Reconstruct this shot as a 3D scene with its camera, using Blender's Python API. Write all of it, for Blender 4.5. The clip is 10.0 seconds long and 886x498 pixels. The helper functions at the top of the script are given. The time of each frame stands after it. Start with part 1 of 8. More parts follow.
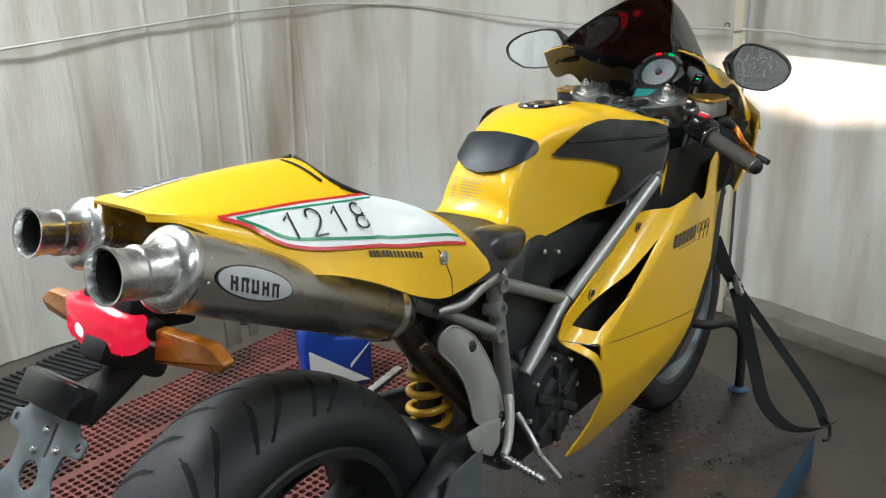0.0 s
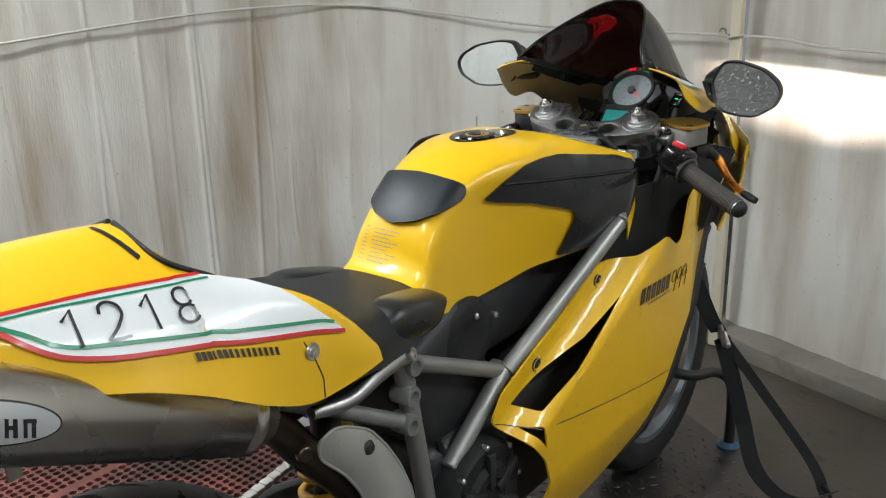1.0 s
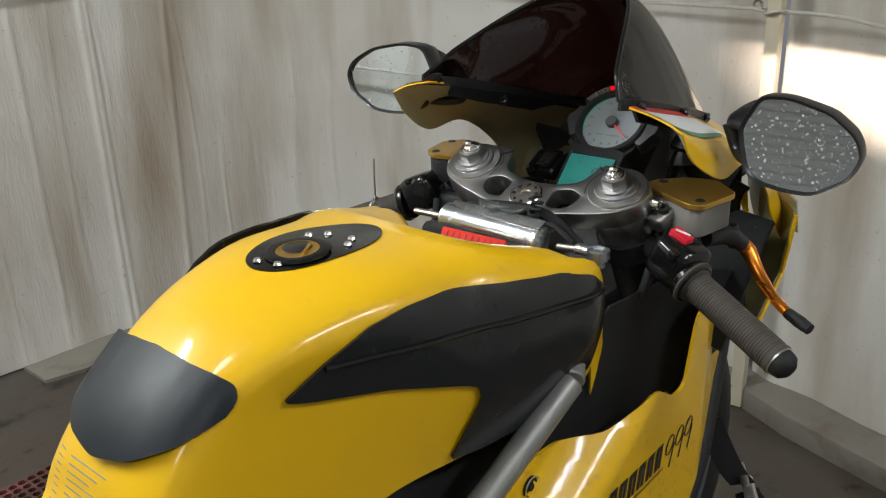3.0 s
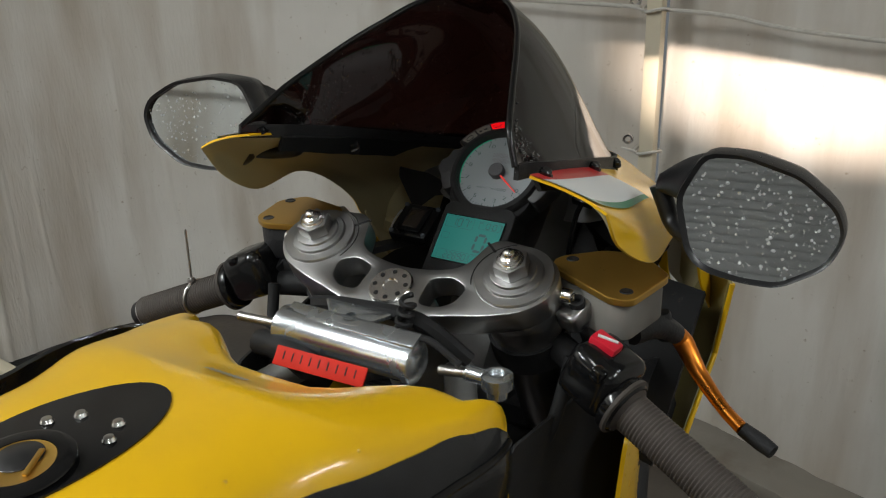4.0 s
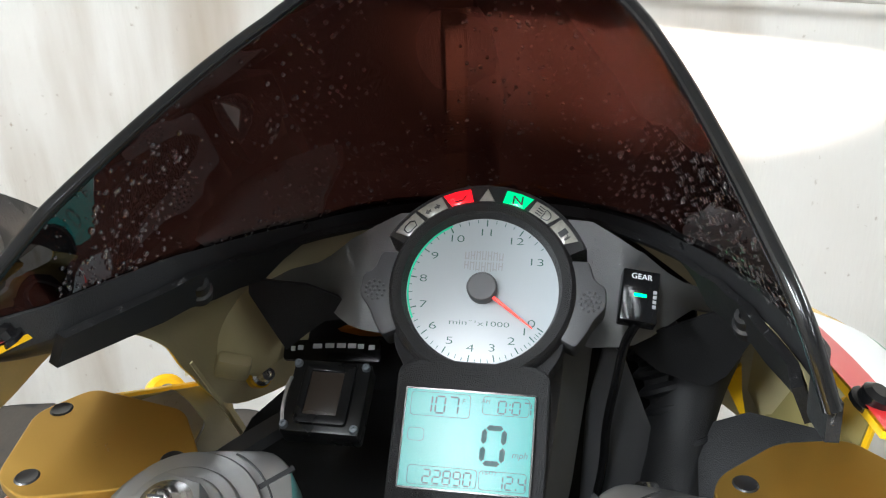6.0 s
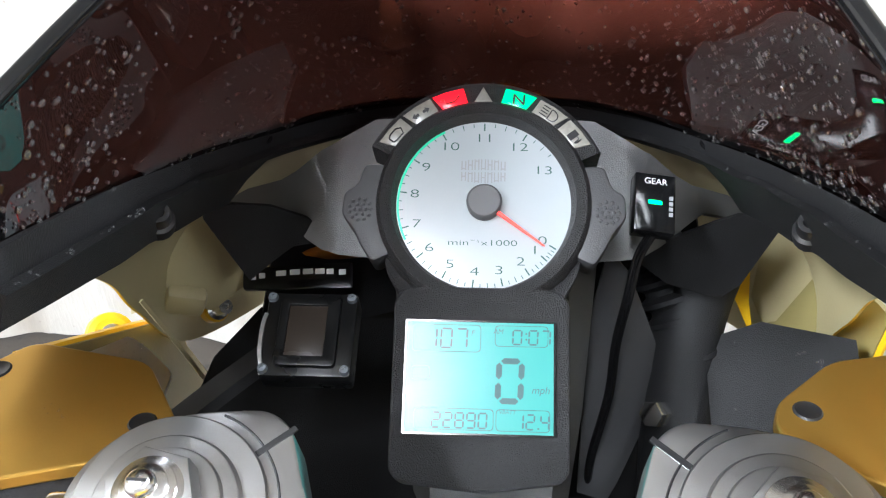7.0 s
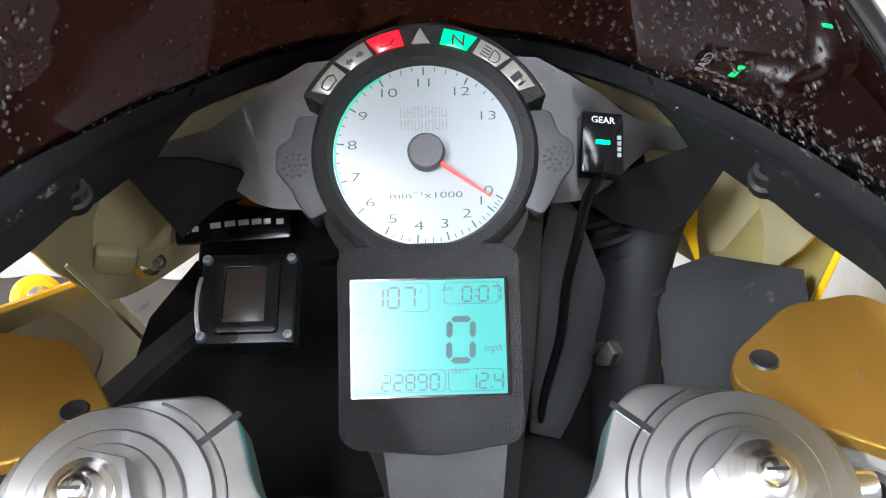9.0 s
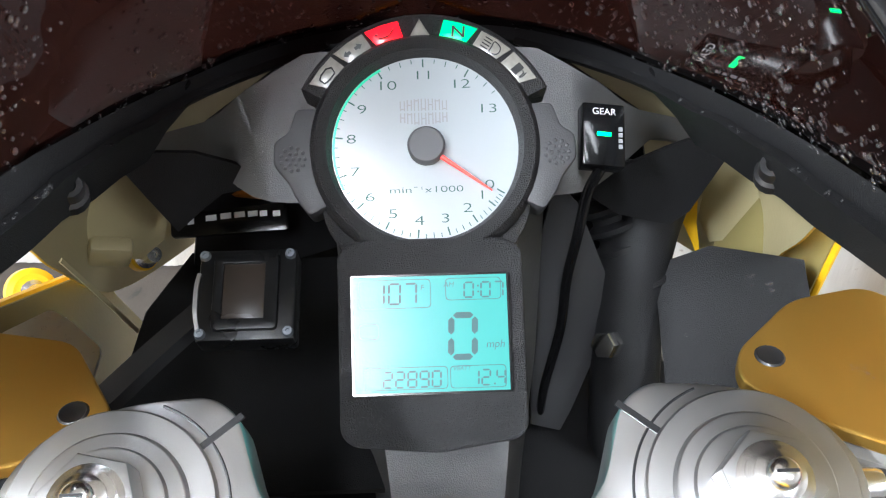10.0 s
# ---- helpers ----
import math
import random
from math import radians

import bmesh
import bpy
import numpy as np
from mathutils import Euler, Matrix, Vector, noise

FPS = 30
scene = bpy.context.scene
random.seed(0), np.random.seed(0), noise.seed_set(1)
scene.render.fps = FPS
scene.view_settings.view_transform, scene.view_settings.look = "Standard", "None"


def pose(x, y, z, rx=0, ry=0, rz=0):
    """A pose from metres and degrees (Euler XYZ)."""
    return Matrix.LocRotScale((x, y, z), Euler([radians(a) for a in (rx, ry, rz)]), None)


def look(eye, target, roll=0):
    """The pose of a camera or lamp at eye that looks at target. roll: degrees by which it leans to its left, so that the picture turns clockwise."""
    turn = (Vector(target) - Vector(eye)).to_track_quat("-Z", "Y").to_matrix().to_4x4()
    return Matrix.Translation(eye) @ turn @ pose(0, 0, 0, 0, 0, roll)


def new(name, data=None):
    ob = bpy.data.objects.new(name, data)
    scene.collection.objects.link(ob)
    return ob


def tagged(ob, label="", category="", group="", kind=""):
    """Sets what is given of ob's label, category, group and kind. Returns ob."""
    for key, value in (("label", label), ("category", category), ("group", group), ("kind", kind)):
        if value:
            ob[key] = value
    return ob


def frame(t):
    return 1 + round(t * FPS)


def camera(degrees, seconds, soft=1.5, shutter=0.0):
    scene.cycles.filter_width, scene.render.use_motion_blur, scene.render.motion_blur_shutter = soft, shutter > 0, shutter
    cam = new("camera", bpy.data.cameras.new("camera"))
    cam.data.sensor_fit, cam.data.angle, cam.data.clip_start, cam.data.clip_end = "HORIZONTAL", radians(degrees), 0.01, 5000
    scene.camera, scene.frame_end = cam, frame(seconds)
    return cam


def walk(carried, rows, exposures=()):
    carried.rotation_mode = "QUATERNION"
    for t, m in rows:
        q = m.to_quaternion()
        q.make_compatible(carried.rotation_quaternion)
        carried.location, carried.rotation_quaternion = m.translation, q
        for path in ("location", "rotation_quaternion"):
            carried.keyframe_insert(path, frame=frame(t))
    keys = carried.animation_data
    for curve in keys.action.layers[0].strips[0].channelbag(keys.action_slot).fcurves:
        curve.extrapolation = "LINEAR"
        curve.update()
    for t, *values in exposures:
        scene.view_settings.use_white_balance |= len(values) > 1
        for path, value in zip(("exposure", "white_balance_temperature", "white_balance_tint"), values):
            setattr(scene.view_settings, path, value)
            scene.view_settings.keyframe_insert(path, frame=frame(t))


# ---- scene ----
cam = camera(53.1, 10.0, soft=1.15)
PATH = [
    (0, (-0.755, -0.896, 1.255), (0.751, 0.252, 0.612), -1.9),
    (0.5, (-0.613, -0.849, 1.253), (0.884, 0.311, 0.61), -1.8),
    (1, (-0.41, -0.839, 1.257), (1.074, 0.332, 0.605), -1.9),
    (1.5, (-0.23, -0.814, 1.249), (1.224, 0.391, 0.591), -2.0),
    (2, (-0.069, -0.753, 1.238), (1.348, 0.489, 0.566), -1.9),
    (2.2, (0.018, -0.708, 1.235), (1.427, 0.534, 0.548), -1.7),
    (3.3, (0.364, -0.525, 1.257), (1.789, 0.637, 0.469), -2.8),
    (3.5, (0.425, -0.495, 1.253), (1.888, 0.618, 0.466), -2.2),
    (4, (0.533, -0.398, 1.245), (2.108, 0.543, 0.448), -1.9),
    (4.5, (0.662, -0.284, 1.246), (2.307, 0.506, 0.428), -1.8),
    (5, (0.775, -0.176, 1.245), (2.498, 0.415, 0.42), -1.2),
    (5.2, (0.811, -0.142, 1.239), (2.551, 0.381, 0.403), -1.2),
    (6.3, (0.908, -0.036, 1.171), (2.665, 0.2, 0.246), -1.3),
    (6.5, (0.92, -0.029, 1.167), (2.656, 0.177, 0.196), -1.5),
    (7, (0.943, -0.007, 1.159), (2.628, 0.11, 0.089), -1.1),
    (7.5, (0.956, 0.002, 1.157), (2.6, 0.066, 0.019), -1.1),
    (8, (0.961, -0.004, 1.158), (2.574, 0.027, -0.023), -1.2),
    (8.5, (0.968, -0.001, 1.165), (2.56, -0.001, -0.045), -1.1),
    (9, (0.969, -0.005, 1.163), (2.547, -0.02, -0.067), -1.1),
    (9.5, (0.973, -0.004, 1.166), (2.537, -0.029, -0.08), -1.0),
    (10, (0.976, -0.001, 1.165), (2.528, -0.034, -0.097), -1.0),
]
EXPOSURES = [(0, 0.80, 6050, 6), (1.0, 0.63, 6150, 8), (2.2, 0.52, 6330, 10), (3.3, 0.30, 6400, 8), (3.6, 0.21, 6450, 8), (4.0, -0.06, 6450, 9), (4.5, -0.08, 6450, 9), (5.2, 0.0, 6400, 8), (6.3, 2.05, 6000, 11), (7.5, 2.24, 5950, 13), (10, 2.24, 5950, 13)]
walk(cam, [(t, look(eye, target, roll)) for t, eye, target, roll in PATH], EXPOSURES)

# world and lights
world = bpy.data.worlds.new("world")
scene.world = world
world.use_nodes = True
world.node_tree.nodes["Background"].inputs[0].default_value = (0.9, 0.95, 1.0, 1)
world.node_tree.nodes["Background"].inputs[1].default_value = 0.15


def area_lamp(name, eye, target, sx, sy, watts, color):
    data = bpy.data.lights.new(name, "AREA")
    data.shape, data.size, data.size_y, data.energy, data.color = "RECTANGLE", sx, sy, watts, color
    ob = new(name, data)
    ob.matrix_world = look(eye, target)
    return ob


# unseen lamps, added from highlights and tuned to balance the brightness
TUBES = [((-0.9, -1.5, 2.58), 10.0), ((1.2, -2.0, 2.58), 22.0), ((-0.30, 1.45, 2.58), 52.0), ((-0.30, 0.25, 2.58), 11.0)]
for eye, watts in TUBES:
    area_lamp("tube_light", eye, (eye[0], eye[1], 0), 1.2, 0.16, watts, (0.96, 1.0, 0.99))

# low beam of the motorcycle's headlight, inside its hooded housing
beam = bpy.data.lights.new("headlight_beam", "SPOT")
beam.energy, beam.spot_size, beam.spot_blend, beam.shadow_soft_size, beam.color = 84, radians(66), 1.0, 0.0010, (1.0, 0.82, 0.69)
beam_ob = new("headlight_beam", beam)
beam_ob.matrix_world = look((1.62, 0, 0.80), (2.40, -0.12, 0.825)) @ Matrix.Diagonal((1.0, 0.41, 1, 1))


# ---- materials ----
def surf(name, col, rough=0.5, metal=0.0, var=0.12, vscale=12.0, bump=0.0, bscale=300.0, coat=0.0, dark=None, rvar=0.1, **more):
    """A principled material with two scales of colour and gloss variation and a fine relief."""
    m = bpy.data.materials.new(name)
    m.use_nodes = True
    nt = m.node_tree
    b = nt.nodes["Principled BSDF"]
    b.inputs["Metallic"].default_value = metal
    b.inputs["Coat Weight"].default_value = coat
    b.inputs["Coat Roughness"].default_value = 0.10
    for key, value in more.items():
        b.inputs[key.replace("_", " ")].default_value = value
    co = nt.nodes.new("ShaderNodeTexCoord")
    big, fine = nt.nodes.new("ShaderNodeTexNoise"), nt.nodes.new("ShaderNodeTexNoise")
    big.inputs["Scale"].default_value, big.inputs["Detail"].default_value = vscale, 5
    fine.inputs["Scale"].default_value, fine.inputs["Detail"].default_value = bscale, 3
    for n in (big, fine):
        nt.links.new(co.outputs["Object"], n.inputs["Vector"])
    ramp = nt.nodes.new("ShaderNodeMix")
    ramp.data_type = "RGBA"
    d = dark or [c * (1 - var) for c in col]
    ramp.inputs[6].default_value = (*d, 1)
    ramp.inputs[7].default_value = (*[min(1, c * (1 + (0 if dark else var))) for c in col], 1)
    nt.links.new(big.outputs[0], ramp.inputs[0])
    nt.links.new(ramp.outputs[2], b.inputs["Base Color"])
    rr = nt.nodes.new("ShaderNodeMapRange")
    rr.inputs[3].default_value, rr.inputs[4].default_value = max(0.02, rough - rvar), min(1, rough + rvar)
    nt.links.new(big.outputs[0], rr.inputs[0])
    nt.links.new(rr.outputs[0], b.inputs["Roughness"])
    if bump:
        bm_ = nt.nodes.new("ShaderNodeBump")
        bm_.inputs["Strength"].default_value, bm_.inputs["Distance"].default_value = bump, 0.002
        nt.links.new(fine.outputs[0], bm_.inputs["Height"])
        nt.links.new(bm_.outputs[0], b.inputs["Normal"])
    return m


def glow(name, col, strength):
    m = bpy.data.materials.new(name)
    m.use_nodes = True
    b = m.node_tree.nodes["Principled BSDF"]
    b.inputs["Base Color"].default_value = (*col, 1)
    b.inputs["Emission Color"].default_value = (*col, 1)
    b.inputs["Emission Strength"].default_value = strength
    b.inputs["Roughness"].default_value = 0.2
    return m


YELLOW = surf("yellow_paint", (0.80, 0.470, 0.008), 0.36, 0, 0.05, 6, coat=0.55, rvar=0.07, Coat_Roughness=0.09, Specular_IOR_Level=0.22)
INNER = surf("fairing_inside", (0.42, 0.365, 0.205), 0.5, 0, 0.15, 14, bump=0.1)
WHITE = surf("white_decal", (0.78, 0.80, 0.80), 0.35, 0, 0.03, 8, coat=0.3)
RED = surf("red_decal", (0.55, 0.02, 0.02), 0.35, coat=0.3)
GREEN = surf("green_decal", (0.01, 0.22, 0.10), 0.35, coat=0.3)
INK = surf("black_decal", (0.015, 0.015, 0.016), 0.35, coat=0.3)
GREYINK = surf("grey_decal", (0.25, 0.25, 0.26), 0.4)
CARBON = surf("carbon_cover", (0.013, 0.014, 0.016), 0.24, 0, 0.4, 60, bump=0.06, bscale=900, coat=0.45, Specular_IOR_Level=0.3, Coat_Roughness=0.08)
PAD = surf("rubber_pad", (0.010, 0.013, 0.017), 0.40, 0, 0.4, 25, bump=0.08, bscale=1200, Specular_IOR_Level=0.30)
BLACK = surf("black_plastic", (0.015, 0.015, 0.016), 0.55, 0, 0.3, 40, bump=0.3, bscale=1500, Specular_IOR_Level=0.3)
LINER = surf("matt_black_liner", (0.012, 0.012, 0.0125), 0.5, 0, 0.4, 30, bump=0.3, bscale=1500, Specular_IOR_Level=0.16)
GLOSSY = surf("gloss_black", (0.007, 0.007, 0.0075), 0.16, 0, 0.3, 30, coat=0.1, Specular_IOR_Level=0.4)
SEAT = surf("seat_vinyl", (0.011, 0.012, 0.014), 0.42, 0, 0.35, 30, bump=0.4, bscale=900, Specular_IOR_Level=0.4)
RUBBER = surf("tyre_rubber", (0.018, 0.018, 0.019), 0.5, 0, 0.4, 20, bump=0.25, bscale=500, Specular_IOR_Level=0.35)
CAN = surf("silencer_steel", (0.52, 0.50, 0.47), 0.27, 1.0, 0.2, 12, bump=0.04, bscale=600, rvar=0.06)
STEEL = surf("brushed_steel", (0.60, 0.58, 0.56), 0.36, 1.0, 0.2, 30, bump=0.05, bscale=800)
DAMP = surf("damper_aluminium", (0.66, 0.70, 0.73), 0.25, 0.92, 0.12, 40, bump=0.03, bscale=900)
CHROME = surf("polished_steel", (0.82, 0.81, 0.80), 0.22, 1.0, 0.12, 25, rvar=0.08)
ALU = surf("satin_aluminium", (0.47, 0.47, 0.47), 0.36, 1.0, 0.1, 40, bump=0.02, bscale=1600)
FRAME = surf("grey_frame_paint", (0.31, 0.31, 0.30), 0.42, 0.6, 0.15, 30, bump=0.08)
STAY = surf("grey_cast_stay", (0.16, 0.16, 0.16), 0.42, 0.5, 0.2, 50, bump=0.25, bscale=1500)
SHIELD = surf("heat_shield_paint", (0.42, 0.41, 0.38), 0.45, 0.4, 0.12, 20, bump=0.1)
BURNT = surf("burnt_pipe", (0.12, 0.09, 0.07), 0.42, 0.8, 0.4, 18, bump=0.1)
GOLD = surf("gold_anodised", (0.64, 0.385, 0.085), 0.3, 0.85, 0.06, 30, bump=0.03, bscale=900, rvar=0.04)
ORANGE = surf("orange_anodised", (0.75, 0.24, 0.03), 0.3, 0.9, 0.1, 30)
SPRING = surf("gold_spring", (0.65, 0.36, 0.03), 0.4, 0.2, 0.15, 30, coat=0.4)
ENGINE = surf("engine_black", (0.03, 0.03, 0.032), 0.5, 0.3, 0.4, 30, bump=0.3)
GRIP = surf("grip_rubber", (0.055, 0.045, 0.038), 0.7, 0, 0.3, 40, bump=0.2)
REDSW = surf("red_switch", (0.6, 0.01, 0.03), 0.35)
EAR = surf("grey_plastic", (0.045, 0.045, 0.047), 0.5, 0, 0.15, 40, bump=0.15, bscale=1500)
PLATE = surf("galvanised_bracket", (0.20, 0.22, 0.24), 0.5, 0.7, 0.25, 30, bump=0.15)
AMBER = surf("amber_lens", (0.42, 0.135, 0.010), 0.3, 0, 0.3, 120, coat=0.5)
ENDCAP = surf("spun_aluminium", (0.74, 0.74, 0.74), 0.27, 1.0, 0.12, 30, bump=0.05, bscale=500)
BLUE = surf("blue_plastic", (0.012, 0.05, 0.33), 0.35, 0, 0.15, 20, coat=0.2)
# water with white mixed in, standing in for the drops' bright highlights
BRIGHT_BEAD = surf("whitened_water_on_mirror", (1.0, 1.0, 1.0), 0.06, 0, 0.0, 5, rvar=0.02, Transmission_Weight=0.6, IOR=1.33)
WATER = surf("water_bead", (1.0, 1.0, 1.0), 0.04, 0, 0.0, 5, rvar=0.01, Transmission_Weight=0.95, IOR=1.33)


# ---- shapes ----
def part(name, bm, mat, parent=None, label="", sharp=38, keep=False, smooth=True):
    """Links a bmesh as one mesh object under a thing or a part."""
    if not keep:
        bmesh.ops.recalc_face_normals(bm, faces=bm.faces)
    lim = radians(sharp)
    for f in bm.faces:
        f.smooth = smooth
    for e in bm.edges:
        if len(e.link_faces) == 2 and e.calc_face_angle(0) > lim:
            e.smooth = False
    me = bpy.data.meshes.new(name)
    bm.to_mesh(me)
    bm.free()
    mats = mat if isinstance(mat, (list, tuple)) else [mat]
    for m in mats:
        me.materials.append(m)
    ob = new(name, me)
    if parent is not None:
        ob.parent = parent
    if label:
        ob["label"] = label
    return ob


def thing(name, label, category, group="", kind=""):
    return tagged(new(name), label, category, group, kind)


def axes(origin, zdir, xdir=(0, 0, 1)):
    """A matrix whose z looks along zdir, x as near xdir as it can."""
    z = Vector(zdir).normalized()
    x = Vector(xdir)
    x = x - z * x.dot(z)
    if x.length < 1e-5:
        x = Vector((1, 0, 0)) - z * z.x
    x.normalize()
    y = z.cross(x)
    m = Matrix((x, y, z)).transposed().to_4x4()
    m.translation = Vector(origin)
    return m


def put_in(bm, verts, faces, m=None):
    vs = [bm.verts.new(m @ Vector(v) if m else Vector(v)) for v in verts]
    out = []
    for f in faces:
        try:
            out.append(bm.faces.new([vs[i] for i in f]))
        except ValueError:
            pass
    return vs, out


def box(bm, m, sx, sy, sz, bev=0.0, seg=2):
    vs, fs = put_in(bm, [(x * sx / 2, y * sy / 2, z * sz / 2) for x in (-1, 1) for y in (-1, 1) for z in (-1, 1)],
                    [(0, 1, 3, 2), (4, 6, 7, 5), (0, 4, 5, 1), (2, 3, 7, 6), (0, 2, 6, 4), (1, 5, 7, 3)], m)
    if bev:
        es = list({e for f in fs for e in f.edges})
        bmesh.ops.bevel(bm, geom=es, offset=bev, segments=seg, affect="EDGES", profile=0.5)
    return bm


def lathe(bm, m, prof, n=32, closed=False):
    """Turns a profile of (radius, height) about the z of m."""
    rings = []
    for r, h in prof:
        if r < 1e-6:
            rings.append([bm.verts.new(m @ Vector((0, 0, h)))])
        else:
            rings.append([bm.verts.new(m @ Vector((r * math.cos(2 * math.pi * k / n), r * math.sin(2 * math.pi * k / n), h))) for k in range(n)])
    pairs = list(zip(rings, rings[1:])) + ([(rings[-1], rings[0])] if closed else [])
    for a, b in pairs:
        for k in range(n):
            q = [a[k % len(a)], a[(k + 1) % n % len(a)], b[(k + 1) % n % len(b)], b[k % len(b)]]
            q = list(dict.fromkeys(q))
            if len(q) > 2:
                bm.faces.new(q)
    return bm


def rod(bm, a, b, r, n=20, r2=None, bev=0.002):
    a, b = Vector(a), Vector(b)
    h = (b - a).length
    r2 = r if r2 is None else r2
    bev = min(bev, r * 0.45, h * 0.45)
    lathe(bm, axes(a, b - a), [(0, 0), (r - bev, 0), (r, bev), (r2, h - bev), (r2 - bev, h), (0, h)], n)
    return bm


def curve_pts(pts, n=8):
    """Points on a smooth line through pts."""
    p = [Vector(q) for q in pts]
    p = [2 * p[0] - p[1]] + p + [2 * p[-1] - p[-2]]
    out = []
    for i in range(1, len(p) - 2):
        for k in range(n):
            t = k / n
            a, b, c, d = p[i - 1], p[i], p[i + 1], p[i + 2]
            out.append(0.5 * (2 * b + (c - a) * t + (2 * a - 5 * b + 4 * c - d) * t * t + (3 * b - a - 3 * c + d) * t ** 3))
    out.append(p[-2])
    return out


def tube(bm, pts, r, n=14, smooth=8, flat=None):
    """A pipe along a smooth line; r may be a list; flat: (width, thickness) for a band instead."""
    p = curve_pts(pts, smooth) if smooth else [Vector(q) for q in pts]
    rs = r if isinstance(r, (list, tuple)) else [r]
    up = Vector((0, 0, 1))
    rings = []
    last = None
    for i, q in enumerate(p):
        t = (p[min(i + 1, len(p) - 1)] - p[max(i - 1, 0)]).normalized()
        if last is None:
            x = t.cross(up)
            if x.length < 0.05:
                x = t.cross(Vector((0, 1, 0)))
        else:
            x = last - t * last.dot(t)
        x.normalize()
        last = x
        y = t.cross(x)
        f = i / (len(p) - 1) * (len(rs) - 1)
        k = min(int(f), len(rs) - 2) if len(rs) > 1 else 0
        rad = rs[k] + (rs[k + 1] - rs[k]) * (f - k) if len(rs) > 1 else rs[0]
        if flat:
            w, h = flat
            ring = [q + x * (sx * w / 2) + y * (sy * h / 2) for sx, sy in ((-1, -1), (1, -1), (1, 1), (-1, 1))]
        else:
            ring = [q + x * rad * math.cos(2 * math.pi * j / n) + y * rad * math.sin(2 * math.pi * j / n) for j in range(n)]
        rings.append([bm.verts.new(v) for v in ring])
    m = len(rings[0])
    for a, b in zip(rings, rings[1:]):
        for j in range(m):
            bm.faces.new((a[j], a[(j + 1) % m], b[(j + 1) % m], b[j]))
    bm.faces.new(rings[0][::-1])
    bm.faces.new(rings[-1])
    return bm


def rounded(poly, r, n=4):
    """The corners of a flat outline rounded off by r."""
    out = []
    for i, b in enumerate(poly):
        a, b, c = Vector(poly[i - 1]), Vector(b), Vector(poly[(i + 1) % len(poly)])
        d = min(r, (a - b).length * 0.45, (c - b).length * 0.45)
        p, q = b + (a - b).normalized() * d, b + (c - b).normalized() * d
        for k in range(n + 1):
            t = k / n
            out.append(tuple(p * (1 - t) ** 2 + b * 2 * t * (1 - t) + q * t * t))
    return out


def flat_fill(bm, outline, holes=(), z=0.0):
    """Fills a flat outline with holes by triangles in the plane z."""
    made = []
    for loop in (outline, *holes):
        vs = [bm.verts.new((x, y, z)) for x, y in loop]
        made += [bm.edges.new((vs[i - 1], vs[i])) for i in range(len(vs))]
    out = bmesh.ops.triangle_fill(bm, use_beauty=True, use_dissolve=False, edges=made)
    return [f for f in out["geom"] if isinstance(f, bmesh.types.BMFace)]


def prism(bm, m, outline, h, holes=(), bev=0.0, seg=2):
    """A flat outline with holes, raised by h along the z of m."""
    sub = bmesh.new()
    flat_fill(sub, outline, holes)
    bmesh.ops.dissolve_limit(sub, angle_limit=0.01, verts=sub.verts, edges=sub.edges) if not holes else None
    ext = bmesh.ops.extrude_face_region(sub, geom=sub.faces[:])
    bmesh.ops.translate(sub, vec=(0, 0, h), verts=[v for v in ext["geom"] if isinstance(v, bmesh.types.BMVert)])
    bmesh.ops.recalc_face_normals(sub, faces=sub.faces)
    if bev:
        es = [e for e in sub.edges if len(e.link_faces) == 2 and e.calc_face_angle(0) > 0.9 and abs(e.verts[0].co.z - e.verts[1].co.z) < 1e-6]
        bmesh.ops.bevel(sub, geom=es, offset=bev, segments=seg, affect="EDGES", profile=0.5)
    sub.transform(m)
    me = bpy.data.meshes.new("tmp")
    sub.to_mesh(me)
    sub.free()
    bm.from_mesh(me)
    bpy.data.meshes.remove(me)
    return bm


def sheet(outline, step, fn, holes=(), thick=0.0):
    """A thin panel: a flat outline (a, b) cut into a grid and laid on the surface fn(a, b)."""
    bm = bmesh.new()
    flat_fill(bm, outline, holes)
    for ax in (0, 1):
        lo, hi = min(p[ax] for p in outline), max(p[ax] for p in outline)
        for k in range(1, int((hi - lo) / step) + 1):
            co, no = [0, 0, 0], [0, 0, 0]
            co[ax], no[ax] = lo + k * step, 1
            bmesh.ops.bisect_plane(bm, geom=bm.verts[:] + bm.edges[:] + bm.faces[:], dist=1e-5, plane_co=co, plane_no=no)
    for v in bm.verts:
        v.co = fn(v.co.x, v.co.y)
    if thick:
        thicken(bm, thick)
    return bm


def thicken(bm, t, back_mat=0):
    bmesh.ops.recalc_face_normals(bm, faces=bm.faces)
    bm.normal_update()
    old = {v: v.normal.copy() for v in bm.verts}
    rim = [e for e in bm.edges if e.is_boundary]
    back = {v: bm.verts.new(v.co - n * t) for v, n in old.items()}
    for f in bm.faces[:]:
        bm.faces.new([back[v] for v in reversed(f.verts)]).material_index = back_mat
    for e in rim:
        a, b = e.verts
        bm.faces.new((a, b, back[b], back[a]))


def smooth_rows(rows, n):
    """A table of stations filled in smoothly between its rows."""
    return [list(v) for v in zip(*[[c[0] for c in curve_pts([(row[j], 0, 0) for row in rows], n)] for j in range(len(rows[0]))])]


